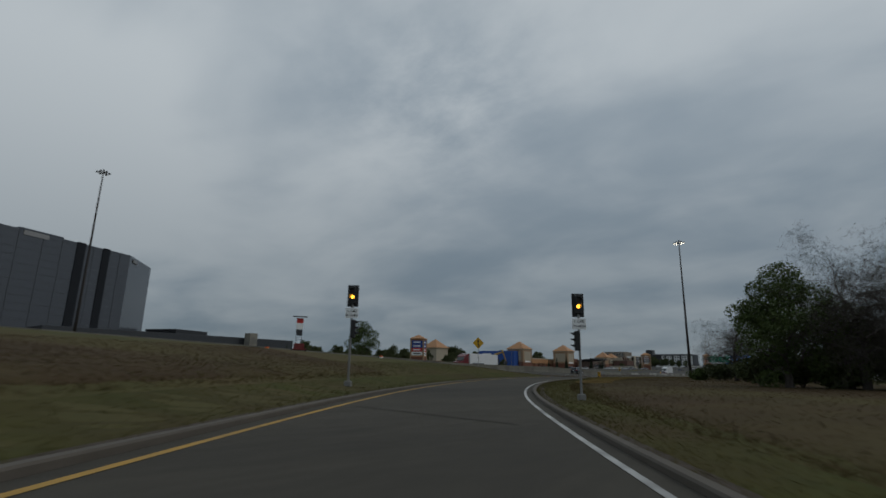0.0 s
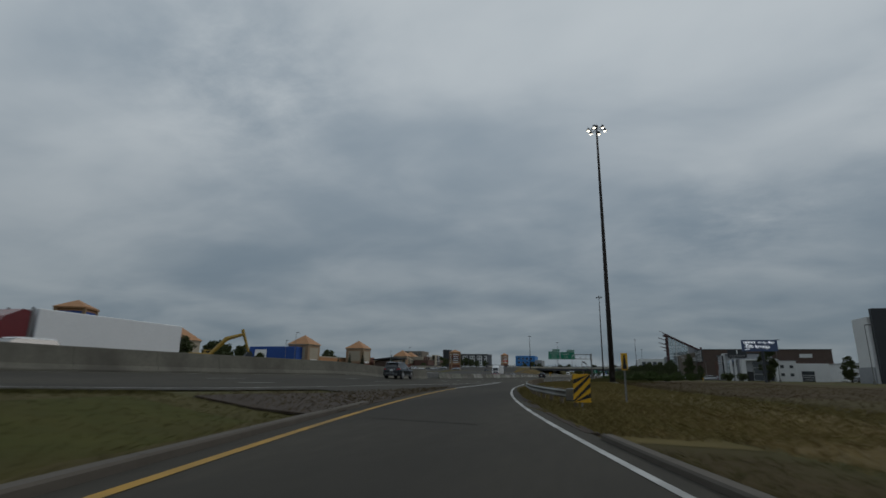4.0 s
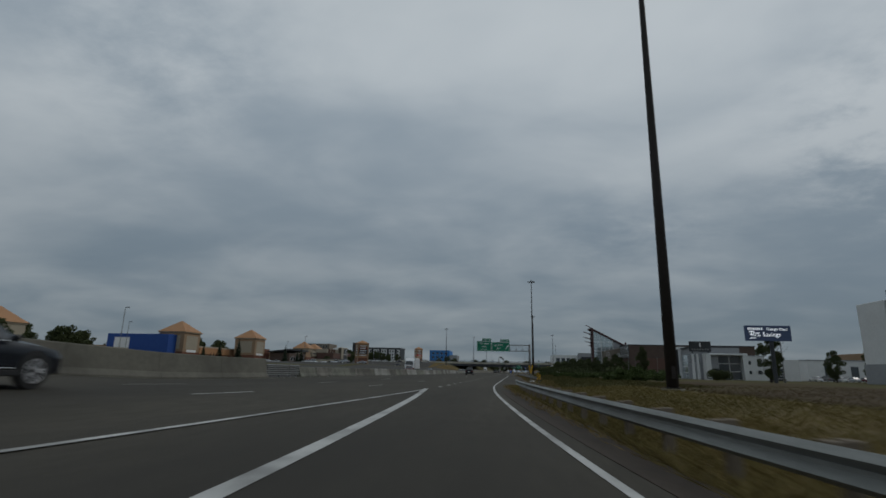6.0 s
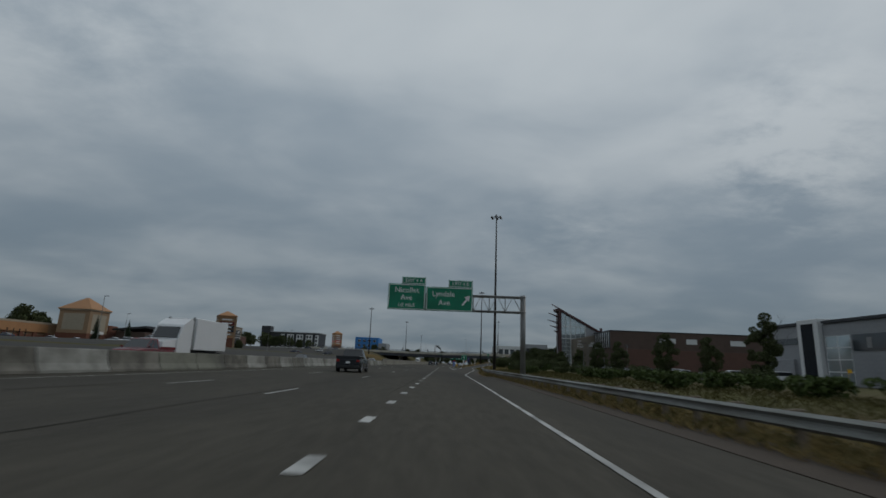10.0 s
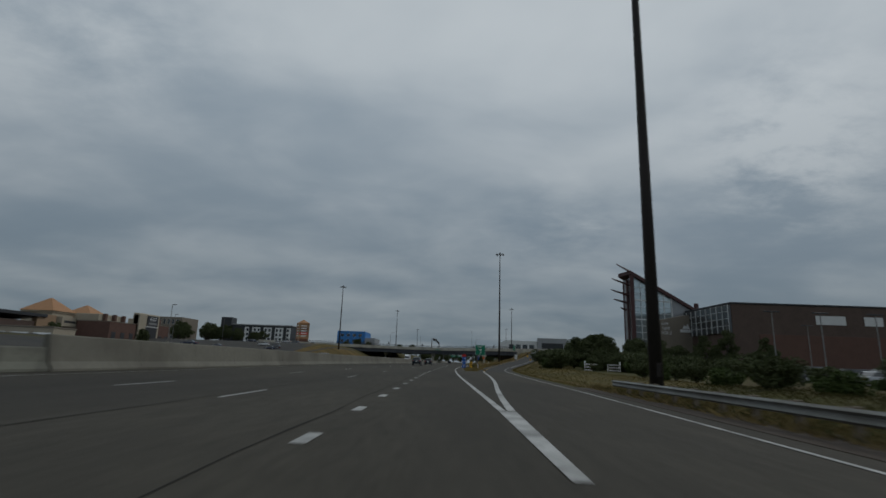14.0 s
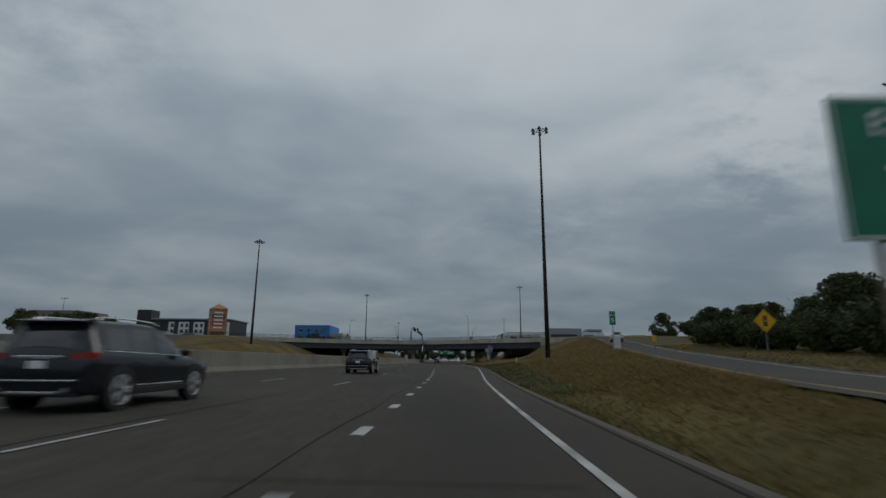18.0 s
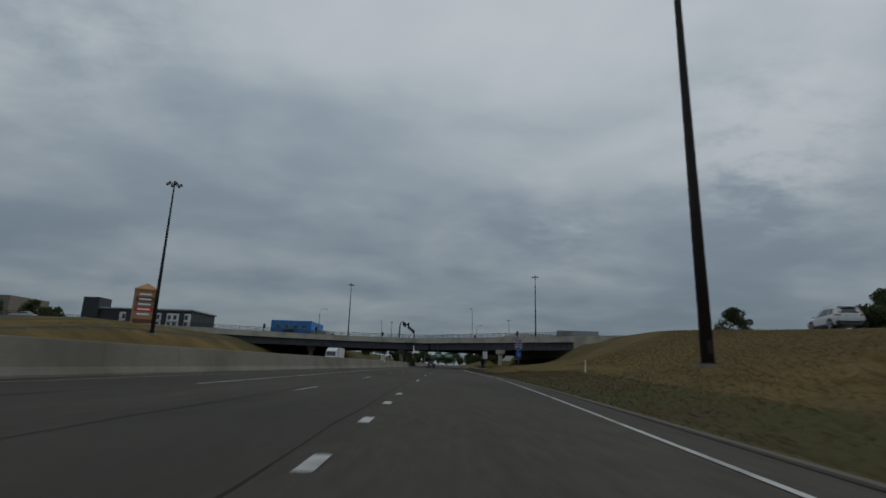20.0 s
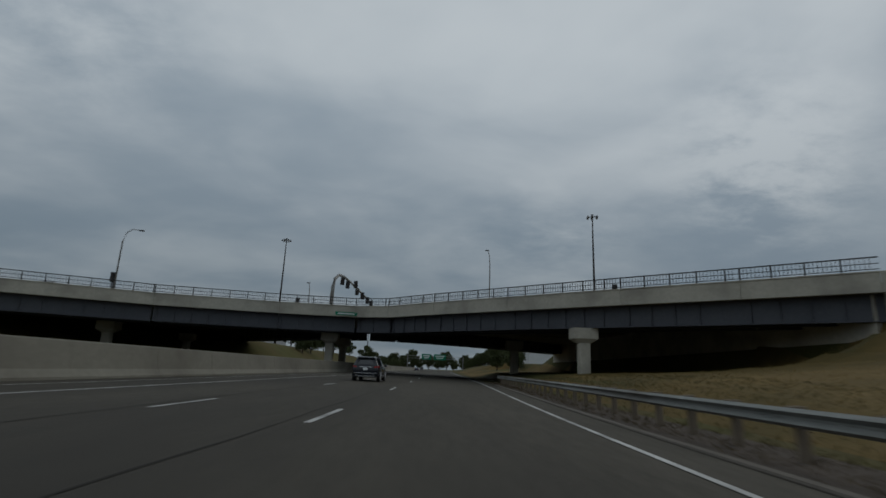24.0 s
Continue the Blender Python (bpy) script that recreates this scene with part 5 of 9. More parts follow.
# ---- vehicles: built facing +y, then copied ----
def vehicle(kind, paint, label, m, near=True):
    spec = {"sedan": (4.75, 0.92, 1.45, 0.92), "suv": (4.9, 0.98, 1.76, 1.08), "van": (5.1, 0.98, 1.8, 1.05), "pickup": (5.8, 1.0, 1.88, 1.12)}[kind]
    L, w, H, belt = spec
    h = L / 2
    car = thing(kind if kind != "suv" else "car", m, label, "pickup" if kind == "pickup" else "car", "vehicles")
    col = PAINT[paint]
    # lower body, lofted from tail to nose
    nose = 0.72 if kind != "sedan" else 0.62
    sta = [(-h, 0.42, belt * 0.86, 0.90), (-h + 0.10, 0.30, belt * 0.99, 0.97), (-h + 0.7, 0.26, belt + 0.02, 1.0), (0, 0.26, belt, 1.0), (h - 1.45, 0.26, belt - 0.01, 1.0), (h - 1.1, 0.26, belt - 0.05, 0.99), (h - 0.35, 0.28, belt - 0.16, 0.95), (h - 0.08, 0.34, nose, 0.88), (h, 0.42, nose - 0.14, 0.80)]
    v, f = [], []
    for y, zb, zt, k in sta:
        ww = w * k
        mid = (zb + zt) / 2
        half = [(ww * 0.90, zb), (ww, zb + 0.14), (ww * 1.0, mid + 0.06), (ww * 0.965, zt - 0.05), (ww * 0.90, zt), (ww * 0.45, zt + 0.025)]
        ring = half + [(-x, z) for x, z in reversed(half)]
        v += [(x, y, z) for x, z in ring]
    n = 12
    for i in range(len(sta) - 1):
        f += [(i * n + k, i * n + (k + 1) % n, (i + 1) * n + (k + 1) % n, (i + 1) * n + k) for k in range(n)]
    f += [tuple(reversed(range(n))), tuple((len(sta) - 1) * n + k for k in range(n))]
    body = part("body", Shape().add(v, f), col, car, smooth=False)
    part("sill", Shape().soft_box(-w * 1.005, w * 1.005, -h + 0.9, h - 1.0, 0.24, 0.36, 0.02), BLACK, car)
    # cabin
    cab = {"sedan": (-1.75, 1.05, -0.95, 0.15), "suv": (-2.38, 1.15, -2.05, 0.25), "van": (-2.45, 1.55, -2.2, 0.65), "pickup": (-0.55, 1.45, -0.35, 0.55)}[kind]
    r0, f0, r1, f1 = cab
    bw, tw = w * 0.91, w * 0.74
    zr = H - 0.07
    cabin = part("glazing", Shape().hull([(s * bw, y, belt - 0.02) for s in (-1, 1) for y in (r0, f0)] + [(s * tw, y, zr) for s in (-1, 1) for y in (r1, f1)]), CAR_GLASS, car, "dark tinted windows")
    part("roof", Shape().hull([(s * tw * 1.02, y, zr - 0.03) for s in (-1, 1) for y in (r1 - 0.06, f1 + 0.06)] + [(s * tw * 0.93, y, H) for s in (-1, 1) for y in (r1 + 0.12, f1 - 0.18)]), col, car)

    def pillar(y0, y1, wide):
        for s in (-1, 1):
            part("pillar", Shape().hull([(s * bw * 1.005, y0 - wide / 2, belt - 0.02), (s * bw * 1.005, y0 + wide / 2, belt - 0.02), (s * bw * 0.95, y0, belt - 0.02), (s * tw * 1.01, y1 - wide / 2, zr), (s * tw * 1.01, y1 + wide / 2, zr), (s * tw * 0.94, y1, zr)]), col, cabin)
    if near:
        pillar(f0 - 0.06, f1 - 0.03, 0.10)
        pillar(r0 + 0.12, r1 + 0.10, 0.22)
    if near:
        pillar((r0 + f0) / 2 + 0.05, (r1 + f1) / 2 + 0.02, 0.10)
    if kind in ("suv", "van") and near:
        pillar(r0 + 1.0, r1 + 0.85, 0.10)
        for s in (-1, 1):
            part("roof_rail", Shape().tube([(s * tw * 0.9, r1 + 0.2, H + 0.03), (s * tw * 0.9, f1 - 0.2, H + 0.03)], 0.02, 6), BLACK, car)
        part("spoiler", Shape().hull([(s * tw * 0.95, y, z) for s in (-1, 1) for y, z in ((r1 - 0.22, H - 0.10), (r1 - 0.22, H - 0.06), (r1 + 0.1, H - 0.02), (r1 + 0.1, H - 0.1))]), col, car)
    if kind == "pickup":
        part("bed_floor", Shape().box(-w * 0.8, w * 0.8, -h + 0.12, -0.62, belt + 0.024, belt + 0.03), BLACK, car)
        for s in (-1, 1):
            part("bed_side", Shape().soft_box(s * w * 0.93 - 0.05, s * w * 0.93 + 0.05, -h + 0.05, -0.60, belt - 0.05, belt + 0.16, 0.02), col, car)
        part("tailgate", Shape().soft_box(-w * 0.9, w * 0.9, -h + 0.02, -h + 0.10, belt - 0.3, belt + 0.16, 0.02), col, car)
    # wheels
    R = 0.33 if kind == "sedan" else 0.38
    for y in (-h + 0.98, h - 0.95):
        for s in (-1, 1):
            if near:
                part("wheel_arch", Shape().disc(s * (w - 0.12), s * (w + 0.004), y, R + 0.01, R + 0.07, 18), BLACK, car)
            tyre = part("tyre", Shape().disc(s * (w - 0.22), s * (w + 0.012), y, R, R, 20), RUBBER, car)
            part("rim", Shape().disc(s * (w - 0.01), s * (w + 0.018), y, R, R * 0.70, 16), BLACK if near else RIM, tyre)
            for k in range(5 if near else 0):
                a = 2 * math.pi * k / 5
                part("spoke", Shape().tube([(s * (w + 0.016), y, R), (s * (w + 0.020), y + R * 0.66 * math.cos(a), R + R * 0.66 * math.sin(a))], 0.03, 5), RIM, tyre)
    # lamps, bumpers, plate, mirrors
    for s in (-1, 1):
        part("tail_lamp", Shape().soft_box(s * w * 0.80 - 0.13, s * w * 0.80 + 0.13, -h - 0.012, -h + 0.16, belt * 0.80 - 0.08, belt * 0.80 + 0.10, 0.02), TAIL, car, "red tail lamp")
        part("headlamp", Shape().soft_box(s * w * 0.66 - 0.17, s * w * 0.66 + 0.17, h - 0.22, h - 0.02, nose - 0.10, nose + 0.02, 0.02), HEAD, car)
        if near:
            part("side_mirror", Shape().soft_box(s * (w + 0.06) - 0.09, s * (w + 0.06) + 0.09, f0 - 0.28, f0 - 0.16, belt + 0.01, belt + 0.17, 0.03), col, car)
        for y in (-0.55, 0.35) if near else ():
            part("door_handle", Shape().soft_box(s * (w + 0.012) - 0.012, s * (w + 0.012) + 0.012, y - 0.10, y + 0.10, belt - 0.17, belt - 0.14, 0.005), BLACK, body)
    part("rear_bumper", Shape().soft_box(-w * 0.93, w * 0.93, -h - 0.06, -h + 0.2, 0.30, 0.56, 0.04), BLACK if kind != "sedan" else col, car)
    if near:
        part("front_bumper", Shape().soft_box(-w * 0.80, w * 0.80, h - 0.25, h + 0.04, 0.28, 0.46, 0.04), BLACK, car)
    if not near:
        return car
    part("grille", Shape().soft_box(-w * 0.42, w * 0.42, h - 0.1, h + 0.012, nose - 0.22, nose - 0.06, 0.02), BLACK, car)
    part("number_plate", Shape().soft_box(-0.16, 0.16, -h - 0.03, -h + 0.1, belt * 0.62, belt * 0.62 + 0.15, 0.006), WHITE_SIGN, car, "plain pale plate")
    return car


def near_suv(paint, label, m):
    """A five-door SUV: one lofted shell with glass, lamps and trim set on it."""
    car, col = thing("car", m, label, "car", "vehicles"), PAINT[paint]
    # y, underside, belt, roof or bonnet, half widths of the flank and of the roof
    sta = np.array([(-2.50, 0.50, 0.90, 0.98, 0.83, 0.66), (-2.44, 0.38, 1.02, 1.10, 0.93, 0.74), (-2.31, 0.34, 1.10, 1.42, 0.96, 0.70), (-2.17, 0.32, 1.12, 1.66, 0.975, 0.68), (-2.0, 0.30, 1.12, 1.72, 0.985, 0.68), (-1.0, 0.28, 1.10, 1.765, 0.99, 0.69), (-0.1, 0.28, 1.08, 1.75, 0.99, 0.69), (0.32, 0.28, 1.07, 1.68, 0.99, 0.67), (0.80, 0.28, 1.06, 1.40, 0.985, 0.70), (1.16, 0.28, 1.04, 1.14, 0.98, 0.78), (1.75, 0.28, 0.98, 1.06, 0.97, 0.76), (2.22, 0.30, 0.90, 0.97, 0.94, 0.70), (2.42, 0.34, 0.78, 0.85, 0.86, 0.62), (2.50, 0.42, 0.64, 0.70, 0.76, 0.55)])

    def ring(y):
        zb, bt, rf, wf, wr = (np.interp(y, sta[:, 0], sta[:, i]) for i in range(1, 6))
        up = max(rf - 0.07, bt + 0.01)
        return [(wf * 0.88, zb), (wf * 0.985, zb + 0.12), (wf, zb + 0.34 * (bt - zb)), (wf * 0.985, zb + 0.62 * (bt - zb)), (wf * 1.0, bt - 0.11), (wf * 0.935, bt), (wr + 0.03, up), (wr * 0.86, rf - 0.015), (wr * 0.4, rf)]
    ys = sorted(set(sta[:, 0].tolist() + [-1.6, -0.5, 0.55, 1.45, 2.0]))
    v, n = [], 18
    for y in ys:
        half = ring(y)
        v += [(x, y, z) for x, z in half] + [(-x, y, z) for x, z in reversed(half)]
    f = [(i * n + k, i * n + (k + 1) % n, (i + 1) * n + (k + 1) % n, (i + 1) * n + k) for i in range(len(ys) - 1) for k in range(n)]
    f += [tuple(reversed(range(n))), tuple((len(ys) - 1) * n + k for k in range(n))]
    me = Shape().add(v, f).mesh("body", col, True)
    me.set_sharp_from_angle(angle=radians(38))
    body = part("body", me, col, car)

    def panel(name, y0, y1, lo, hi, tilt0, tilt1, s, mat, label=""):
        """A side window between belt and roof, its ends raked."""
        grid = []
        for u in (lo, (lo + hi) / 2, hi):
            for w in (0.0, 0.5, 1.0):
                y = (y0 + tilt0 * u) * (1 - w) + (y1 + tilt1 * u) * w
                a, b = ring(y)[5], ring(y)[6]
                x, z = a[0] + (b[0] - a[0]) * u, a[1] + (b[1] - a[1]) * u
                grid += [(s * (x + 0.008), y, z), (s * (x - 0.02), y, z)]
        q = [(r * 6 + c * 2 + o, r * 6 + c * 2 + 2 + o, r * 6 + c * 2 + 8 + o, r * 6 + c * 2 + 6 + o) for r in (0, 1) for c in (0, 1) for o in (0, 1)]
        return part(name, Shape().add(grid, q), mat, body, label)

    def screen(name, y0, y1, side, lift, mat):
        grid = []
        for w in (0.0, 0.33, 0.67, 1.0):
            y = y0 + (y1 - y0) * w
            r = ring(y)
            for u in (-1, -0.55, 0, 0.55, 1):
                x = (r[6][0] - 0.05) * u
                z = r[8][1] - (r[8][1] - r[6][1]) * abs(u) ** 2.2
                grid.append((x, y + lift[0], z + lift[1]))
        q = [(a * 5 + c, a * 5 + c + 1, a * 5 + c + 6, a * 5 + c + 5) for a in range(3) for c in range(4)]
        return part(name, Shape().add(grid, q), mat, body, "dark tinted glass")
    screen("windscreen", 0.38, 1.08, 1, (0.006, 0.012), CAR_GLASS)
    screen("rear_window", -2.21, -2.40, -1, (-0.012, 0.006), CAR_GLASS)
    for s in (-1, 1):
        panel("side_window", 0.72, -0.20, 0.06, 0.86, -0.34, 0.02, s, CAR_GLASS, "dark tinted glass")
        panel("side_window", -0.28, -1.12, 0.06, 0.86, 0.02, 0.05, s, CAR_GLASS)
        panel("side_window", -1.22, -1.98, 0.08, 0.84, 0.05, 0.16, s, CAR_GLASS)
        part("window_trim", Shape().tube([(s * (ring(y)[5][0] + 0.004), y, ring(y)[5][1] + 0.012) for y in (-2.0, -1.2, -0.3, 0.4, 0.9)], 0.011, 5), CHROME, body)
        part("roof_rail", Shape().tube([(s * 0.62, y, z) for y, z in ((-1.95, 1.73), (-1.8, 1.785), (-0.9, 1.815), (0.0, 1.795), (0.15, 1.745))], 0.020, 6), CHROME, car, "bright roof rail")
        part("tail_lamp", Shape().hull([(s * a, y, z) for a, y, z in ((0.64, -2.50, 0.97), (0.64, -2.49, 1.08), (0.90, -2.44, 0.92), (0.915, -2.42, 1.10), (0.975, -2.26, 0.98), (0.965, -2.24, 1.10), (0.93, -2.16, 1.03), (0.60, -2.42, 1.0))]), TAIL, car, "red tail lamp wrapped round the corner")
        part("headlamp", Shape().hull([(s * a, y, z) for a, y, z in ((0.50, 2.47, 0.68), (0.50, 2.46, 0.80), (0.84, 2.36, 0.70), (0.86, 2.30, 0.83), (0.92, 2.10, 0.78), (0.5, 2.3, 0.76))]), HEAD, car)
        part("side_mirror", Shape().soft_box(s * 1.08 - 0.11, s * 1.08 + 0.11, 0.66, 0.80, 1.06, 1.22, 0.04), col, car)
        part("sill", Shape().soft_box(s * 0.95 - 0.05, s * 0.95 + 0.05, -1.1, 1.1, 0.27, 0.42, 0.02), BLACK, car)
        part("side_strip", Shape().soft_box(s * 0.985 - 0.02, s * 0.985 + 0.02, -0.95, 0.95, 0.435, 0.465, 0.008), CHROME, car)
        for y in (-0.95, 0.0):
            part("door_handle", Shape().soft_box(s * 0.995 - 0.02, s * 0.995 + 0.02, y - 0.10, y + 0.10, 0.90, 0.93, 0.008), col, body)
        part("exhaust_tip", Shape().disc(-2.56, -2.45, s * 0.62, 0.42, 0.05, 10, "y"), CHROME, car)
        for y in (-1.52, 1.50):
            part("wheel_arch", Shape().disc(s * 0.86, s * 0.998, y, 0.42, 0.46, 24), BLACK, car)
            tyre = part("tyre", Shape().disc(s * 0.76, s * 1.006, y, 0.385, 0.385, 24), RUBBER, car)
            part("rim", Shape().disc(s * 0.98, s * 1.009, y, 0.385, 0.285, 20), BLACK, tyre)
            part("rim_edge", Shape().tube([(s * 1.01, y + 0.28 * math.cos(a), 0.385 + 0.28 * math.sin(a)) for a in np.linspace(0, 2 * math.pi, 21)], 0.018, 5, False), RIM, tyre)
            for k in range(10):
                a = 2 * math.pi * (k // 2) / 5 + (0.17 if k % 2 else -0.17)
                part("spoke", Shape().tube([(s * 1.012, y + 0.05 * math.cos(a), 0.385 + 0.05 * math.sin(a)), (s * 1.014, y + 0.27 * math.cos(a), 0.385 + 0.27 * math.sin(a))], 0.022, 5), RIM, tyre)
    part("rear_bumper", Shape().hull([(s * a, y, z) for s in (-1, 1) for a, y, z in ((0.86, -2.53, 0.40), (0.84, -2.55, 0.62), (0.95, -2.40, 0.36), (0.95, -2.40, 0.62), (0.80, -2.3, 0.34), (0.8, -2.3, 0.62))]), BLACK if paint == "white" else col, car)
    part("bumper_strip", Shape().soft_box(-0.80, 0.80, -2.565, -2.53, 0.575, 0.605, 0.008), CHROME, car)
    part("skid_plate", Shape().soft_box(-0.5, 0.5, -2.56, -2.4, 0.345, 0.40, 0.012), CHROME, car)
    part("lower_valance", Shape().soft_box(-0.82, 0.82, -2.52, -2.3, 0.30, 0.39, 0.02), BLACK, car)
    part("tailgate_strip", Shape().soft_box(-0.44, 0.44, -2.512, -2.47, 0.985, 1.035, 0.01), CHROME, car)
    part("number_plate", Shape().soft_box(-0.16, 0.16, -2.515, -2.48, 0.80, 0.94, 0.006), WHITE_SIGN, car, "plain pale plate")
    part("front_bumper", Shape().soft_box(-0.78, 0.78, 2.3, 2.54, 0.30, 0.50, 0.04), BLACK, car)
    part("grille", Shape().soft_box(-0.45, 0.45, 2.4, 2.515, 0.55, 0.72, 0.02), BLACK, car)
    part("spoiler", Shape().hull([(s * 0.66, y, z) for s in (-1, 1) for y, z in ((-2.36, 1.665), (-2.36, 1.69), (-2.0, 1.745), (-2.0, 1.68), (-2.16, 1.64))]), col, car)
    return car


def on_road(x, y, turn=0.0, lift=0.0):
    return pose(x, y, float(surf(x, y)) + lift, 0, 0, turn)


def on_ground(x, y, turn=0.0):
    return pose(x, y, float(terrain(x, y)) - 0.05, 0, 0, turn)


SUV_A = near_suv("black", "dark blue-black SUV standing in a motorway lane", on_road(-2.95, 174.4, -2))
near_suv("black", "dark charcoal SUV in the far lane", on_road(-11.3, -163.2, 2))
vehicle("pickup", "black", "dark pickup in a motorway lane", on_road(-8.4, -33, 1))
near_suv("white", "white SUV on the climbing exit ramp", on_road(36.0, 224, -15))
copy_thing(SUV_A, on_road(6.0, 329.5, -3))
copy_thing(SUV_A, on_road(-4.85, 144.6, -2))
SED_W = vehicle("sedan", "white", "plain white saloon car with dark windows", on_road(-24.0, -125, 180), False)
vehicle("pickup", "red", "dark red pickup on the opposite roadway", on_road(-24, -37, 180))
SED_S = vehicle("sedan", "silver", "silver saloon car parked in a bay", on_ground(50, 62, 90), False)
SED_N = vehicle("sedan", "navy", "dark blue saloon car parked in a bay", on_ground(50, 66, 90), False)
SUV_W = vehicle("suv", "white", "clean white SUV with dark windows", on_road(-23, -196, 176), False)
VAN = vehicle("van", "grey", "grey people carrier parked in a bay", on_ground(50, 70, 90), False)
SED_R = vehicle("sedan", "red", "dark red saloon car parked in a bay", on_ground(50, 74, 90), False)
for x, y, src, tn in ((-3.5, 470, SED_N, -3), (9.5, 520, SED_N, -3), (6, 600, SED_W, -3), (13, 640, VAN, -3), (22, 720, SED_S, -3), (10, 690, VAN, -3), (-19, 60, SED_S, 180), (-23, 130, VAN, 180), (-27, 20, SED_N, 180), (-22.5, 230, SUV_W, 178), (-17, 318, SED_W, 177), (-13, 330, SED_S, 177), (-31, -215, SED_N, 176), (-26, -150, SED_S, 178)):
    copy_thing(src, on_road(x, y, tn))
# parked cars before the shops
SUV_F = vehicle("suv", "black", "black SUV parked in a bay", on_ground(50, 51, 90), False)
pool = [SED_S, SED_N, VAN, SED_R, SUV_W, SED_W, SUV_F]
rng = random.Random(4)
for row, (x, y0, y1) in enumerate(((44, 58, 92), (50, 64, 104), (62, 60, 130), (67, 40, 140))):
    y = y0
    while y < y1:
        if rng.random() < 0.72:
            copy_thing(rng.choice(pool), on_ground(x + rng.uniform(-0.3, 0.3), y, 90 if row % 2 else -90))
        y += 2.9
for x, y0, y1 in ((44, 2, 40), (50, 2, 46)):
    y = y0
    while y < y1:
        if rng.random() < 0.55:
            copy_thing(rng.choice(pool), on_ground(x, y, 90))
        y += 3.1
for x, y0, y1 in ((-72, 170, 320), (-80, 130, 330), (-92, 120, 330), (-104, 120, 330), (-66, 0, 90), (-78, -40, 90), (-95, 0, 100), (-120, 20, 110)):
    y = y0
    while y < y1:
        if rng.random() < 0.10:
            copy_thing(rng.choice(pool), on_ground(x, y, 90))
        y += 5.5
for k in range(10):
    copy_thing(rng.choice(pool), on_ground(92 + k * 3.4, -6 + rng.uniform(-0.3, 0.3), 0))


# ---- lorries ----
def lorry(m, cab_col, label, box_len=14.5, tractor=True):
    t = thing("lorry", m, label, "truck")
    part("trailer_box", Shape().soft_box(-1.28, 1.28, -box_len, 0, 1.15, 4.05, 0.05), PAINT["white"], t, "long white box trailer" if tractor else "white box body")
    part("chassis", Shape().box(-0.5, 0.5, -box_len + 0.3, 4.6, 0.75, 1.145), BLACK, t)
    cab = part("cab", Shape().hull([(s * 1.2, y, z) for s in (-1, 1) for y, z in ((0.5, 0.6), (3.0, 0.6), (0.5, 3.4), (1.0, 3.9), (2.2, 3.3), (3.0, 2.0), (0.5, 3.8))]), cab_col, t)
    part("bonnet", Shape().hull([(s * k, y, z) for s in (-1, 1) for k, y, z in ((1.1, 2.9, 0.6), (0.9, 4.8, 0.6), (1.1, 2.9, 2.05), (0.85, 4.75, 1.75))]), cab_col, t)
    part("windscreen", Shape().hull([(s * k, y, z) for s in (-1, 1) for k, y, z in ((1.08, 3.02, 2.15), (1.0, 2.42, 3.1), (1.08, 2.98, 2.12), (1.0, 2.38, 3.07))]), CAR_GLASS, cab)
    for y in (3.9, -0.6, -1.9, -box_len + 1.2, -box_len + 2.5):
        for s in (-1, 1):
            ty = part("tyre", Shape().disc(s * 0.95, s * 1.25, y, 0.5, 0.5, 18), RUBBER, t)
            part("rim", Shape().disc(s * 1.24, s * 1.262, y, 0.5, 0.28, 12), RIM, ty)
    for s in (-1, 1):
        part("exhaust_stack", Shape().tube([(s * 1.15, 0.35, 1.2), (s * 1.15, 0.35, 4.1)], 0.09, 8), GALV, t)


lorry(on_road(-29.8, -191, 183), PAINT["red"], "red tractor lorry with a long white trailer")
lorry(on_road(-25.0, -29.5, 180), PAINT["white"], "white box lorry behind the temporary barriers", 7.0, False)
lorry(on_road(-17.4, 308.5, 178), PAINT["white"], "white box lorry by the bridge", 7.0, False)


# ---- plants ----
def leaf_cloud(rs, centres, radii, count, size, squash=0.8):
    """Many small leaf cards scattered through overlapping lobes."""
    c = np.array(centres)
    r = np.array(radii)
    which = rs.choice(len(c), count, p=r**2 / (r**2).sum())
    d = rs.normal(size=(count, 3))
    d /= np.linalg.norm(d, axis=1)[:, None]
    rad = r[which] * (0.55 + 0.5 * rs.random(count) ** 0.6)
    p = c[which] + d * rad[:, None] * np.array([1, 1, squash])
    a = rs.normal(size=(count, 3))
    a /= np.linalg.norm(a, axis=1)[:, None]
    b = np.cross(a, rs.normal(size=(count, 3)))
    b /= np.linalg.norm(b, axis=1)[:, None]
    s = size * (0.6 + 0.8 * rs.random(count))[:, None]
    v = np.stack([p - a * s, p + b * s * 0.6, p + a * s, p - b * s * 0.6], 1).reshape(-1, 3)
    return v.tolist(), [(4 * i, 4 * i + 1, 4 * i + 2, 4 * i + 3) for i in range(count)]


def card_mesh(name, v, f, mat):
    me = bpy.data.meshes.new(name)
    me.from_pydata(v, [], f)
    me.materials.append(mat)
    return me


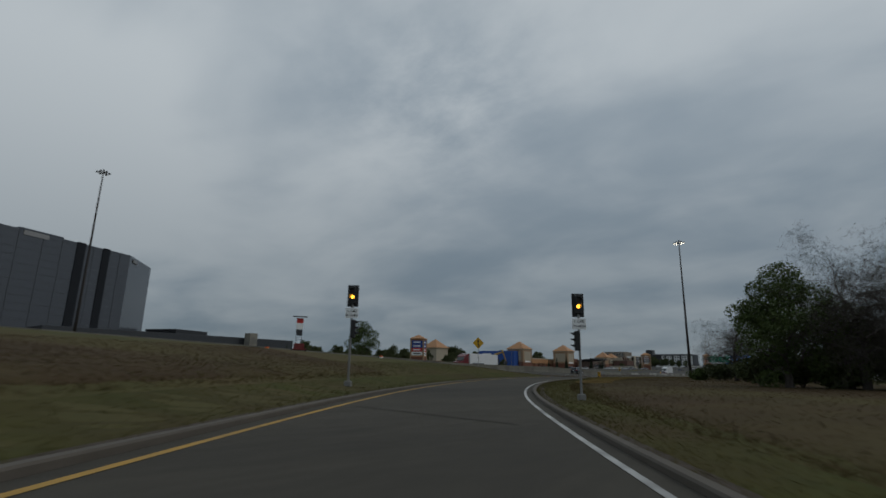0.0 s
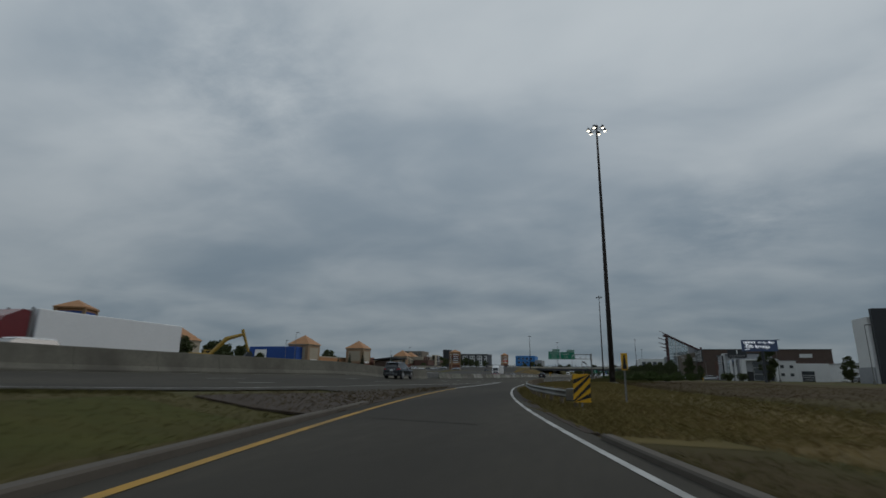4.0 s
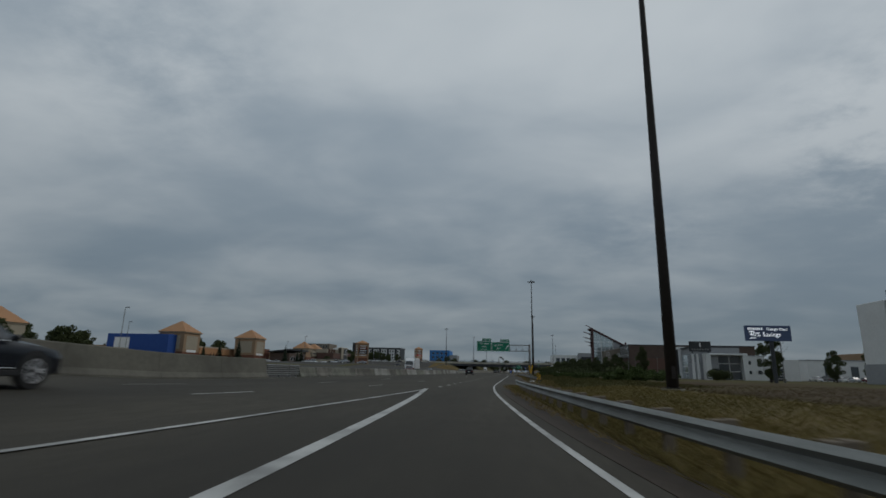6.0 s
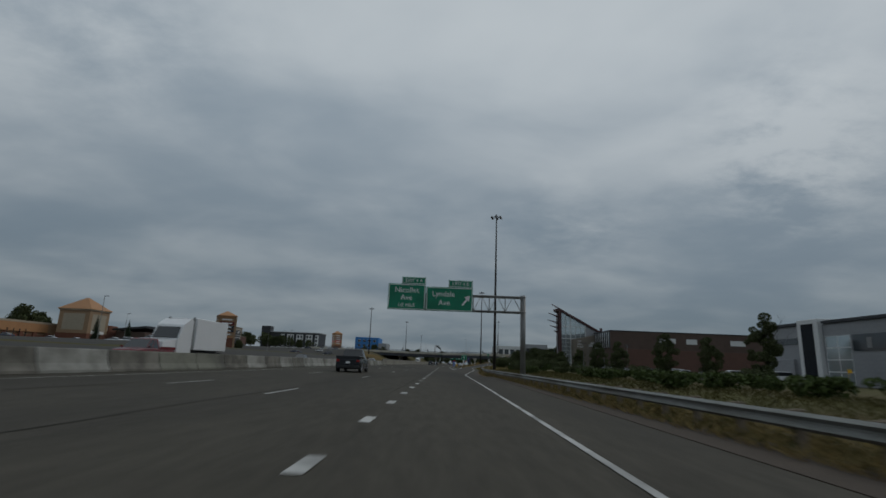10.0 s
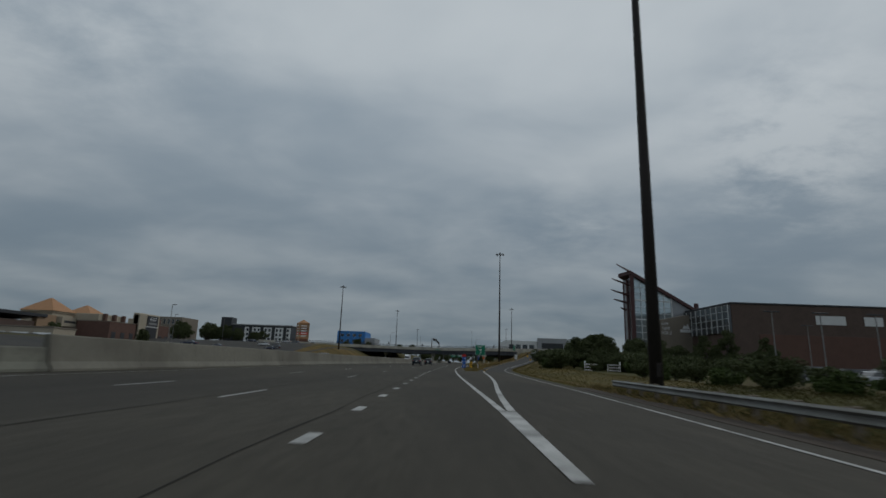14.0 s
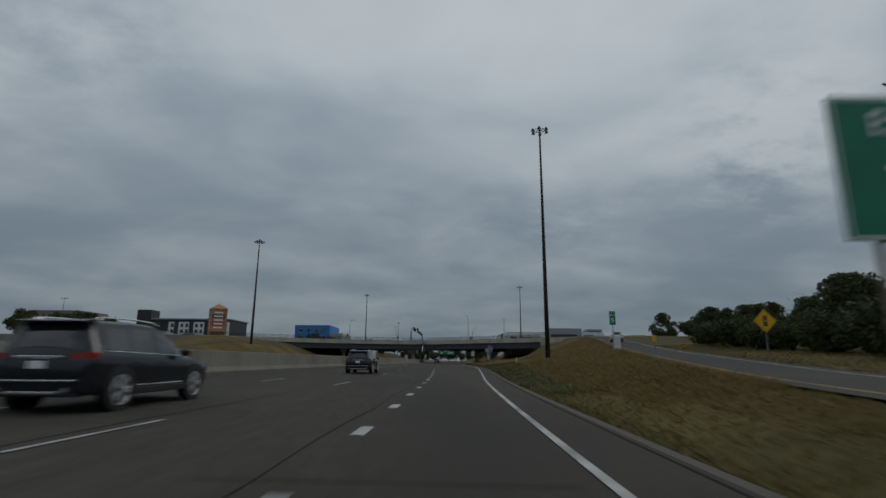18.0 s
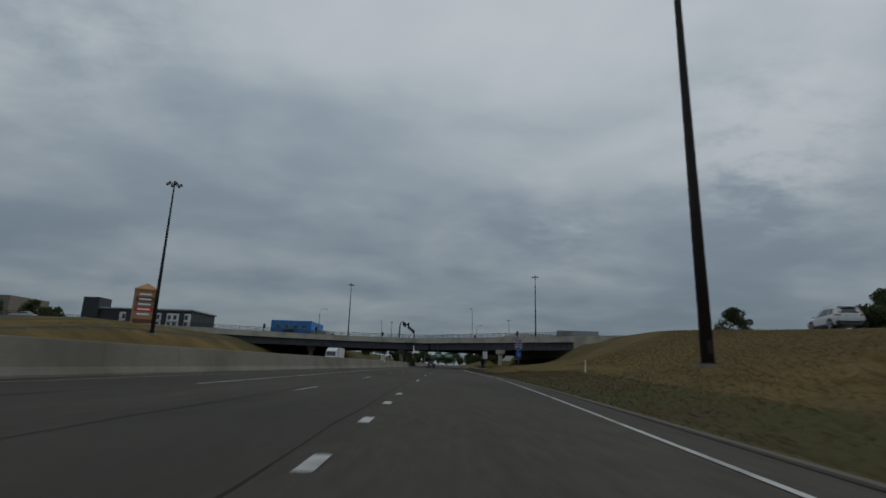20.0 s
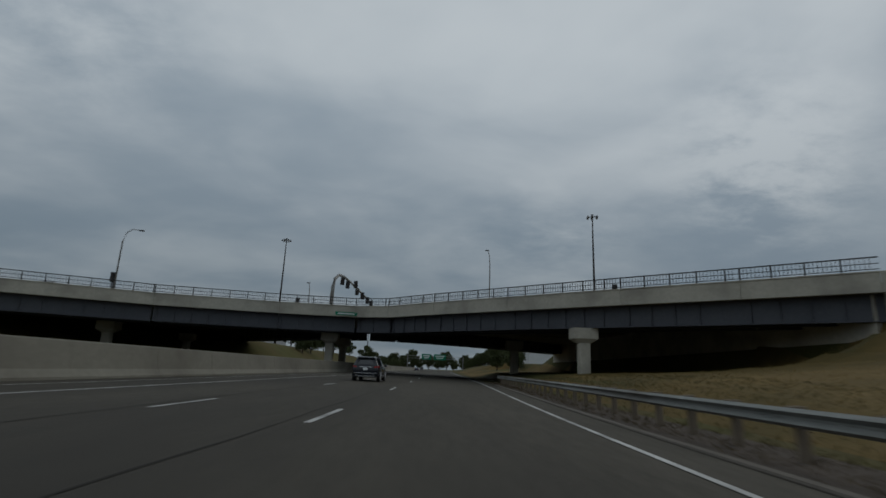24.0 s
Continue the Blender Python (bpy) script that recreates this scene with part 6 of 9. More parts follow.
def branch(s, rs, p, d, length, r, depth, tips, droop=0.0):
    pts, rad = [p], [r]
    for k in range(3):
        d = (d + Vector(rs.normal(size=3)) * 0.22 + Vector((0, 0, -droop))).normalized()
        p = p + d * length / 3
        pts.append(p)
        rad.append(r * (1 - 0.16 * (k + 1)))
    s.tube(pts, rad, 6 if depth > 2 else 4 if depth > 0 else 3, False)
    if depth == 0:
        tips.append(p)
        return
    for k in range(rs.integers(2, 4) if depth > 1 else 3):
        side = Vector(rs.normal(size=3))
        nd = (d * 0.75 + side.normalized() * 0.75 + Vector((0, 0, 0.12))).normalized()
        branch(s, rs, pts[rs.integers(1, 4)] if k else p, nd, length * rs.uniform(0.6, 0.85), rad[-1] * 0.72, depth - 1, tips, droop)
    tips.append(p)


def broad_tree(name, seed, h, spread, count, leaf, size, label, m, depth=3, low=0.3, squash=0.85, sink=0.0):
    rs = np.random.default_rng(seed)
    t = thing(name, m, label, "tree", "trees")
    s = Shape()
    tips = []
    s.tube([(0, 0, -0.3), (0.05, 0, h * low * 0.5), (0, 0.05, h * low)], [h * 0.030, h * 0.024, h * 0.020], 8, False)
    for k in range(5):
        a = 2 * math.pi * k / 5 + rs.uniform(-0.4, 0.4)
        up = rs.uniform(0.5, 1.3)
        branch(s, rs, Vector((0, 0, h * low * rs.uniform(0.7, 1.0))), Vector((math.cos(a), math.sin(a), up)).normalized(), min(h * 0.28, spread * 0.5), h * 0.012, depth - 1, tips)
    branch(s, rs, Vector((0, 0, h * low)), Vector((0.05, 0, 1)), h * 0.34, h * 0.018, depth, tips)
    if not count:
        for k in range(6):
            a = rs.uniform(0, 2 * math.pi)
            branch(s, rs, Vector((0, 0, h * rs.uniform(0.25, 0.5))), Vector((math.cos(a), math.sin(a), rs.uniform(0.2, 0.9))).normalized(), h * 0.26, h * 0.009, depth - 1, tips, 0.03)
    part("trunk", s, BARK, t, "dark branching trunk")
    if count:
        rr = spread
        cs, ra = [], []
        for k in range(44):
            d = rs.normal(size=3)
            d *= rs.uniform(0.1, 1.0) ** 0.4 / np.linalg.norm(d)
            zc = h * (0.5 + low * 0.45 - sink)
            cs.append((rr * 0.74 * d[0] * (1 - 0.18 * d[2]), rr * 0.74 * d[1] * (1 - 0.18 * d[2]), zc + (h * 0.96 - zc) * 0.86 * d[2]))
            ra.append(rr * rs.uniform(0.15, 0.30))
        v, f = leaf_cloud(rs, cs, ra, count, size, squash)
        part("crown", card_mesh("crown", v, f, leaf), leaf, t)
    else:
        # fine twigs round the ends of the branches
        ends = np.array([tuple(p) for p in tips])
        p = ends[rs.integers(0, len(ends), 15000)] + rs.normal(scale=0.30, size=(15000, 3))
        d = rs.normal(size=(15000, 3)) + np.array([0, 0, 0.5])
        d *= (0.35 * rs.uniform(0.5, 1.3, 15000) / np.linalg.norm(d, axis=1))[:, None]
        w = np.cross(d, rs.normal(size=(15000, 3)))
        w *= (0.010 / np.linalg.norm(w, axis=1))[:, None]
        v = np.stack([p - d - w, p - d + w, p + d], 1).reshape(-1, 3).tolist()
        part("twig_crown", card_mesh("twig_crown", v, [(3 * i, 3 * i + 1, 3 * i + 2) for i in range(15000)], BARK), BARK, t)
    return t


def conifer(seed, h, r, m, label="dark evergreen conifer with layered boughs"):
    rs = np.random.default_rng(seed)
    t = thing("conifer", m, label, "tree", "conifers")
    part("trunk", Shape().tube([(0, 0, -0.2), (0, 0, h * 0.95)], [r * 0.09, 0.02], 7, False), BARK, t)
    v, f = [], []
    for k in range(int(h * 10)):
        z = h * (0.06 + 0.93 * k / (h * 10))
        q = r * (1 - z / h) ** 0.85 * rs.uniform(0.7, 1.1) + 0.06
        for j in range(9):
            a = rs.uniform(0, 2 * math.pi)
            d, s = np.array([math.cos(a), math.sin(a), -0.35]), np.array([-math.sin(a), math.cos(a), 0.0])
            p = np.array([0, 0, z])
            n = len(v)
            v += [tuple(p + d * q * 0.15), tuple(p + d * q * 0.6 + s * q * 0.16), tuple(p + d * q * rs.uniform(0.8, 1.1)), tuple(p + d * q * 0.6 - s * q * 0.16)]
            f.append((n, n + 1, n + 2, n + 3))
    part("crown", card_mesh("crown", v, f, CONIFER), CONIFER, t)
    return t


def shrub(seed, r, h, leaf, m, label="dense dark green roadside shrub", count=1500, size=0.16):
    rs = np.random.default_rng(seed)
    t = thing("shrub", m, label, "shrub", "shrubs")
    s = Shape()
    for k in range(6):
        a = 2 * math.pi * k / 6
        s.tube([(0, 0, -0.1), (0.3 * r * math.cos(a), 0.3 * r * math.sin(a), h * 0.5), (0.55 * r * math.cos(a), 0.55 * r * math.sin(a), h * 0.8)], [0.05, 0.035, 0.015], 5, False)
    part("stem", s, BARK, t)
    cs = [(rs.uniform(-0.6, 0.6) * r, rs.uniform(-0.6, 0.6) * r, h * rs.uniform(0.25, 0.75)) for _ in range(14)]
    v, f = leaf_cloud(rs, cs, [r * rs.uniform(0.25, 0.5) for _ in cs], count, size, h / r * 0.55)
    part("foliage", card_mesh("foliage", v, f, leaf), leaf, t)
    return t


# right of the ramp: a dark clump with bare crowns
T_GREEN = broad_tree("tree", 11, 12.8, 5.0, 21000, LEAF, 0.095, "full green tree beside the ramp", on_ground(46.8, -248.8), low=0.12, sink=0.10)
T_DARK = broad_tree("tree", 12, 11.0, 5.4, 21000, LEAF_DARK, 0.10, "dark leafy tree in a roadside clump", on_ground(51, -246) @ Matrix.Scale(0.80, 4), low=0.12, sink=0.12)
T_BARE = broad_tree("bare_tree", 13, 13.2, 5.0, 0, LEAF, 0.2, "leafless tree with fine spreading branches", on_ground(55.5, -252), depth=6)
T_THIN = broad_tree("tree", 14, 10.0, 4.2, 3200, LEAF, 0.12, "half-bare tree with thin foliage", on_ground(44, -222), depth=4)
T_BUSHY = broad_tree("tree", 15, 8.5, 4.6, 15000, LEAF_DARK, 0.11, "dark rounded tree in a roadside clump", on_ground(58, -243) @ Matrix.Scale(0.8, 4), low=0.1)
copy_thing(T_BARE, on_ground(35.5, -205, 40) @ Matrix.Scale(0.95, 4))
copy_thing(T_BARE, on_ground(40.0, -209, 130) @ Matrix.Scale(0.92, 4))
copy_thing(T_THIN, on_ground(44, -206, 70) @ Matrix.Scale(1.3, 4))
copy_thing(T_BUSHY, on_ground(41, -203, 10) @ Matrix.Scale(0.75, 4))
copy_thing(T_BUSHY, on_ground(46, -199, 110) @ Matrix.Scale(0.9, 4))
copy_thing(T_DARK, on_ground(49, -206, 110) @ Matrix.Scale(0.9, 4))
copy_thing(T_DARK, on_ground(52, -219, 200))
copy_thing(T_BUSHY, on_ground(57, -226, 100))
copy_thing(T_BARE, on_ground(62, -238, 250))
copy_thing(T_BARE, on_ground(52.0, -247.5, 190) @ Matrix.Scale(0.95, 4))
copy_thing(T_GREEN, on_ground(68, -236, 90))
copy_thing(T_BARE, on_ground(54.0, -244.0, 75) @ Matrix.Scale(0.98, 4))
copy_thing(T_BARE, on_ground(57.0, -248.0, 310) @ Matrix.Scale(1.02, 4))
S_DARK = shrub(21, 2.6, 3.0, LEAF_DARK, on_ground(40, -201), count=4200, size=0.125)
S_GREEN = shrub(22, 2.2, 2.2, LEAF, on_ground(44, -196), count=3400, size=0.12)
S_LOW = shrub(23, 1.6, 1.3, LEAF, on_ground(24, -96), "low green roadside bush", 1200, 0.13)
for x, y, s, a in ((30, -206, S_GREEN, 5), (33, -201, S_DARK, 65), (33.5, -208, S_DARK, 165), (37, -203, S_DARK, 225), (37.5, -210, S_DARK, 15), (42, -198, S_DARK, 45), (41, -212, S_DARK, 85), (46, -207, S_DARK, 30), (50, -224, S_DARK, 120), (54, -238, S_DARK, 77), (50, -246, S_GREEN, 10), (44.5, -247, S_DARK, 130), (47.5, -245.5, S_DARK, 240), (51, -242, S_DARK, 310), (54, -246, S_DARK, 15), (58, -231, S_DARK, 200), (45, -226, S_GREEN, 90), (62, -224, S_DARK, 20), (64, -246, S_DARK, 55)):
    copy_thing(s, on_ground(x, y, a))
# hedge and trees by the shops
for k in range(13):
    y = 38 + 3.4 * k
    copy_thing((S_DARK, S_GREEN, S_DARK)[k % 3], on_ground(float(exit_right(y)) + 10.0 + 4.5 * ((k * 0.618) % 1), y, 71 * k) @ Matrix.Scale(0.5 + 0.22 * ((k * 0.37) % 1), 4))
for k in range(12):
    copy_thing((S_DARK, S_GREEN)[k % 3 == 0], on_ground(24 + rng.uniform(-3, 6), -40 + k * 7.5 + rng.uniform(-2, 2), rng.uniform(0, 360)) @ Matrix.Scale(rng.uniform(0.3, 0.5), 4))
for k in range(20):
    copy_thing(S_LOW, on_ground(17 + rng.uniform(-4, 9), -92 + k * 5.0 + rng.uniform(-2, 2), rng.uniform(0, 360)))
for x, y, k in ((19, -88, 0.9), (22, -84, 1.1), (20.5, -78, 0.8), (27, -70, 0.9), (31, -62, 1.0), (36, -52, 0.9), (39, -44, 0.8), (28, -30, 0.55), (33, -20, 0.6), (30, 4, 0.6), (33, 12, 0.7), (44, -60, 0.8), (50, -48, 0.8)):
    copy_thing(S_GREEN if k > 0.85 else S_DARK, on_ground(x, y, rng.uniform(0, 360)) @ Matrix.Scale(k, 4))
for k in range(16):
    copy_thing((S_DARK, S_GREEN)[k % 2], on_ground(27 + 7 * rng.random(), 14 + 3.9 * k, rng.uniform(0, 360)) @ Matrix.Scale(rng.uniform(0.38, 0.6), 4))
T_TALL = broad_tree("tree", 31, 10.6, 2.7, 24000, LEAF_DARK, 0.085, "tall oval dark green street tree", on_ground(42.5, -7.5), low=0.14, sink=0.08)
T_OVAL = broad_tree("tree", 32, 8.8, 2.6, 16000, LEAF_DARK, 0.09, "oval dark green street tree", on_ground(39.7, 16.2), low=0.16, sink=0.09)
copy_thing(T_OVAL, on_ground(37.6, -2.8, 60) @ Matrix.Scale(0.78, 4))
for x, y, a in ((40, 57, 10), (43, 50.5, 80), (51, 118, 220), (58, 140, 300), (72, 140, 30)):
    copy_thing(T_OVAL, on_ground(x, y, a))
copy_thing(T_TALL, on_ground(52.5, -64, 40))
for x, y, a in ((84, -30, 0), (90, -34, 120), (96, -28, 240)):
    copy_thing(T_OVAL, on_ground(x, y, a))
# thicket on the bank of the exit ramp
T_MID = broad_tree("tree", 33, 7.5, 3.8, 9000, LEAF_DARK, 0.15, "dark broad tree in the thicket beside the exit ramp", on_ground(33, 150), low=0.12, sink=0.12)
T_EAST = broad_tree("tree", 34, 9.0, 4.4, 10000, LEAF_DARK, 0.15, "dark spreading tree in the thicket", on_ground(44, 172), low=0.12, sink=0.12)
for x, y, s, a, k in ((29, 138, S_DARK, 0, 1.2), (34, 136, T_MID, 50, 0.62), (40, 132, T_MID, 99, 0.8), (46, 126, T_MID, 150, 0.75), (38, 146, T_EAST, 20, 0.6), (44, 142, T_MID, 200, 1), (37, 160, T_MID, 210, 0.95), (40, 176, T_MID, 310, 1), (47, 186, T_EAST, 77, 1), (52, 198, T_EAST, 160, 0.8), (51, 214, T_MID, 70, 0.8), (57, 212, T_EAST, 260, 0.8), (58, 232, T_EAST, 300, 0.8), (64, 226, T_EAST, 10, 0.85), (70, 240, T_EAST, 140, 0.9), (66, 250, T_MID, 250, 0.85), (76, 262, T_EAST, 45, 0.9), (97, 337, T_EAST, 95, 1.4), (52, 150, T_EAST, 111, 0.9), (50, 160, T_MID, 222, 1), (29, 128, S_GREEN, 0, 1), (36, 122, S_DARK, 70, 1.1), (43, 118, S_DARK, 170, 1.1), (50, 112, S_GREEN, 270, 1.2)):
    copy_thing(s, on_ground(x, y, a) @ Matrix.Scale(k, 4))
for x, y, s, a, k in ((30.5, 126.5, T_MID, 33, 0.5), (32.5, 131, T_MID, 133, 0.6), (29.5, 121.5, S_DARK, 10, 0.9), (31.5, 118.5, S_DARK, 80, 0.9), (35, 116.8, S_DARK, 140, 1.0), (39, 116.0, S_GREEN, 220, 1.0), (43.5, 115.5, S_DARK, 300, 1.1), (25.2, 110.8, S_DARK, 60, 0.42), (33, 121.5, T_MID, 15, 0.5), (37, 119.5, T_MID, 100, 0.56), (41.5, 121, T_MID, 190, 0.52), (46, 119, T_EAST, 280, 0.5), (34, 126, T_EAST, 40, 0.5), (52, 124, T_EAST, 66, 0.6), (57, 120, T_MID, 166, 0.62), (63, 124, T_EAST, 240, 0.62)):
    copy_thing(s, on_ground(x, y, a) @ Matrix.Scale(k, 4))
# far side of the road
FAR_A = broad_tree("tree", 51, 9.0, 4.4, 2600, LEAF_DARK, 0.34, "far dark spreading tree", on_ground(-262, 70), depth=2, low=0.12)
FAR_B = broad_tree("tree", 52, 11.0, 5.2, 2800, LEAF_DARK, 0.36, "far dark green tree", on_ground(-275, 40), depth=2, low=0.14)
copy_thing(T_GREEN, on_ground(-89.5, -174, 66) @ Matrix.Scale(1.45, 4))
copy_thing(T_DARK, on_ground(-82, -166, 166) @ Matrix.Scale(0.9, 4))
C_TALL = conifer(41, 9.0, 2.2, on_ground(-150, -150))
for x, y, k in ((-156, -160, 1.0), (-146, -156, 0.8), (-118, 98, 1.1), (-112, 106, 1.0), (-120, 120, 0.9), (-97.2, -3.6, 0.85), (-93.6, 2.4, 1.0), (-100.5, -8.0, 0.7)):
    copy_thing(C_TALL, on_ground(x, y, rng.uniform(0, 360)) @ Matrix.Scale(k, 4))
for x, y, s, k in ((-84, -128, T_BUSHY, 0.8), (-240, 40, FAR_A, 1.6), (-255, 60, FAR_B, 1.5), (-250, 20, FAR_A, 1.6), (-246, -10, FAR_A, 1.5), (-236, -40, FAR_B, 1.4), (-225, -60, FAR_A, 1.4), (-150, 330, FAR_A, 1.2), (-158, 340, FAR_B, 1.2), (-143, 346, FAR_A, 1.3), (-166, 352, FAR_A, 1.3), (-150, 362, FAR_B, 1.3), (-120, 360, FAR_A, 1.0), (-70, 470, FAR_B, 1.0), (-62, 476, FAR_A, 1.0), (-82, 476, FAR_A, 1.0), (-138, 331, FAR_B, 1.0), (-132, 336, FAR_A, 1.15), (-126, 330, FAR_B, 1.0), (-121, 334, FAR_A, 1.1), (-104, 330, FAR_A, 0.9), (-128, 250, FAR_A, 0.8), (-130, 200, FAR_A, 0.8)):
    copy_thing(s, on_ground(x, y, rng.uniform(0, 360)) @ Matrix.Scale(k, 4))


for x, y, k in ((-104, -121, 0.72), (-97, -114, 0.64), (-92, -109, 0.72), (-86, -103, 0.5), (-82, -98, 0.55), (-79, -95, 0.45), (-112, -128, 0.7), (-120, -118, 0.8)):
    copy_thing((FAR_B, FAR_A)[int(x) % 2], on_ground(x, y, rng.uniform(0, 360)) @ Matrix.Scale(k, 4))
# a wooded rise behind the mall
for k in range(15):
    copy_thing((FAR_A, FAR_B)[k % 2], on_ground(-300 + 14 * math.sin(k * 2.4), 90 + 17 * k + rng.uniform(-4, 4), rng.uniform(0, 360)) @ Matrix.Scale(rng.uniform(1.9, 2.3), 4))
for k in range(11):
    copy_thing((FAR_B, FAR_A)[k % 2], on_ground(-262 + 9 * math.sin(k * 1.7), -90 + 11 * k + rng.uniform(-3, 3), rng.uniform(0, 360)) @ Matrix.Scale(rng.uniform(1.3, 1.75), 4))
for k, (x, y) in enumerate(((57, 229), (61, 224), (66, 228), (70, 236), (63, 248), (68, 255), (74, 258), (78, 265), (54, 214), (58, 217), (96, 335), (100, 338))):
    copy_thing(S_DARK, on_ground(x, y, 47 * k) @ Matrix.Scale(1.25 + 0.1 * (k % 3), 4))
# dense bushes along the foot of the thicket
for k in range(30):
    y = 104 + 3.6 * k
    copy_thing((S_DARK, S_DARK, S_GREEN)[k % 3], on_ground(float(exit_right(y)) + rng.uniform(8.0, 11.0) + (13 if y < 126 else 0), y, rng.uniform(0, 360)) @ Matrix.Scale(rng.uniform(0.85, 1.4), 4))
# trees along the road beyond the bridge
for y in range(470, 860, 26):
    for side, off in ((1, rng.uniform(9, 24)), (-1, rng.uniform(7, 20))):
        x = float(edge(y)) + off if side > 0 else float(barrier_x(y)) - 20 - off
        copy_thing((FAR_A, FAR_B)[int(y) % 2], on_ground(x, y + rng.uniform(-8, 8), rng.uniform(0, 360)) @ Matrix.Scale(rng.uniform(0.8, 1.2), 4))


for x, y, k in ((34, 448, 0.8), (42, 462, 0.9), (38, 486, 0.8), (50, 502, 1.0), (44, 530, 1.0), (-26, 452, 0.7), (-34, 470, 0.9), (-30, 498, 0.8), (-38, 520, 1.0), (-24, 548, 0.8), (-16, 600, 1.0), (52, 566, 1.0), (56, 610, 1.1)):
    copy_thing((FAR_A, FAR_B)[int(y) % 2], on_ground(x, y, 7 * x) @ Matrix.Scale(k, 4))


for k in range(16):
    copy_thing((FAR_A, FAR_B)[k % 2], on_ground(-30 + 11 * k, 935 + 20 * (k % 3), 50 * k) @ Matrix.Scale(1.8 + 0.2 * (k % 4), 4))


# far woods and roofs along the skyline
def far_belt():
    rs = np.random.default_rng(5)
    v, f = [], []
    for k in range(520):
        a = rs.uniform(-1.2, 1.2)
        d = rs.uniform(750, 1500)
        x, y = d * math.sin(a), 100 + d * math.cos(a)
        if abs(x - (45 + 0.06 * (y - 900))) < 60:
            continue
        hh, rr = rs.uniform(5, 11), rs.uniform(6, 14)
        for j in range(26):
            th, ph = rs.uniform(0, 2 * math.pi), rs.uniform(0, 1)
            p = np.array([x + rr * math.cos(th) * rs.uniform(0, 1), y + rr * math.sin(th) * rs.uniform(0, 1), hh * ph])
            q, w = rs.normal(size=3) * 2.2, rs.normal(size=3) * 2.2
            n = len(v)
            v += [tuple(p - q), tuple(p + w), tuple(p + q), tuple(p - w)]
            f.append((n, n + 1, n + 2, n + 3))
    return card_mesh("far_woods", v, f, FAR_WOOD)


tagged(new("far_woods", far_belt()), "low dark belt of far trees along the horizon", "trees", kind="stuff")


# ---- buildings ----
def windows(parent, x0, x1, z0, z1, nx, nz, y, gap=0.25, deep=0.12, glass_mat=None, rim=None, face="y"):
    """A grid of separate windows set in a wall that faces -y (or +x)."""
    w, h = (x1 - x0) / nx, (z1 - z0) / nz
    for i in range(nx):
        for k in range(nz):
            a, b, c, d = x0 + i * w + gap / 2, x0 + (i + 1) * w - gap / 2, z0 + k * h + gap / 2, z0 + (k + 1) * h - gap / 2
            t = 0.07
            if face == "y":
                wd = part("window", Shape().box(a, b, y - 0.03, y + 0.02, c, d), glass_mat or WINDOW, parent)
                part("window_frame", Shape().box(a - t, b + t, y - 0.07, y + 0.02, c - t, c).box(a - t, b + t, y - 0.07, y + 0.02, d, d + t).box(a - t, a, y - 0.07, y + 0.02, c, d).box(b, b + t, y - 0.07, y + 0.02, c, d), rim or LIGHT_PANEL, wd)
            else:
                wd = part("window", Shape().box(y - 0.02, y + 0.03, a, b, c, d), glass_mat or WINDOW, parent)
                part("window_frame", Shape().box(y - 0.02, y + 0.07, a - t, b + t, c - t, c).box(y - 0.02, y + 0.07, a - t, b + t, d, d + t).box(y - 0.02, y + 0.07, a - t, a, c, d).box(y - 0.02, y + 0.07, b, b + t, c, d), rim or LIGHT_PANEL, wd)


def building(name, m, label, category="building"):
    return thing(name, m, label, category, kind="")


# outdoor store with a glazed wedge and projecting fins
G0 = float(terrain(60, 150)) - 0.3
st = building("outdoor_store", pose(0, 0, 0), "brown brick store with a tall glazed wedge and projecting maroon fins")
part("brick_hall", Shape().soft_box(78, 152, 163, 200, G0, 18.9, 0.1), BRICK_DARK, st, "long dark brown brick hall")
part("roof_coping", Shape().soft_box(77.8, 152.2, 162.8, 200.2, 18.9, 19.35, 0.05), DARK_PANEL, st)
part("brick_base", Shape().soft_box(85, 152.3, 162.7, 163.05, G0, 11.0, 0.05), STORE_BRICK, st, "brown-red brick lower wall")
glz = part("side_wall", Shape().soft_box(77.4, 78.2, 163.2, 190, 11.2, 18.6, 0.05), WINDOW, st, "glazed band along the hall")
for k in range(10):
    part("mullion", Shape().box(77.25, 77.42, 163.3 + k * 2.95, 163.42 + k * 2.95, 11.2, 18.6), LIGHT_PANEL, glz)
for z in (13.0, 14.9, 16.8):
    part("transom", Shape().box(77.27, 77.41, 163.3, 190, z, z + 0.1), LIGHT_PANEL, glz)
for a, b in ((100.5, 108.5), (113.5, 118.5), (134, 141)):
    windows(st, a, b, 14.0, 16.4, 4, 1, 162.95, 0.15, glass_mat=LIGHT_PANEL)
# wedge
WEDGE = Matrix.Translation((60, 185, 0)) @ Matrix.Rotation(radians(12.3), 4, "Z") @ Matrix.Translation((-60, -185, 0))
wd = part("wedge_front", Shape().prism([(60.2, G0), (82, G0), (82, 19.3), (60.2, 29.6)], 185.3, 185.8), CURTAIN, st, "tall glazed gable", at=WEDGE)
part("wedge_side", Shape().prism([(185.8, G0), (191, G0), (191, 28.2), (185.8, 29.4)], 59.9, 60.4, "x"), CURTAIN, st)
part("wedge_core", Shape().prism([(60.6, G0), (81.6, G0), (81.6, 19.0), (60.6, 28.9)], 185.85, 191), GREY_PANEL, st, at=WEDGE)
part("wedge_roof", Shape().prism([(59.2, 31.1), (82.6, 20.0), (82.6, 18.9), (59.2, 30.0)], 184.3, 191.5), MAROON, st, "maroon steel roof edge", at=WEDGE)
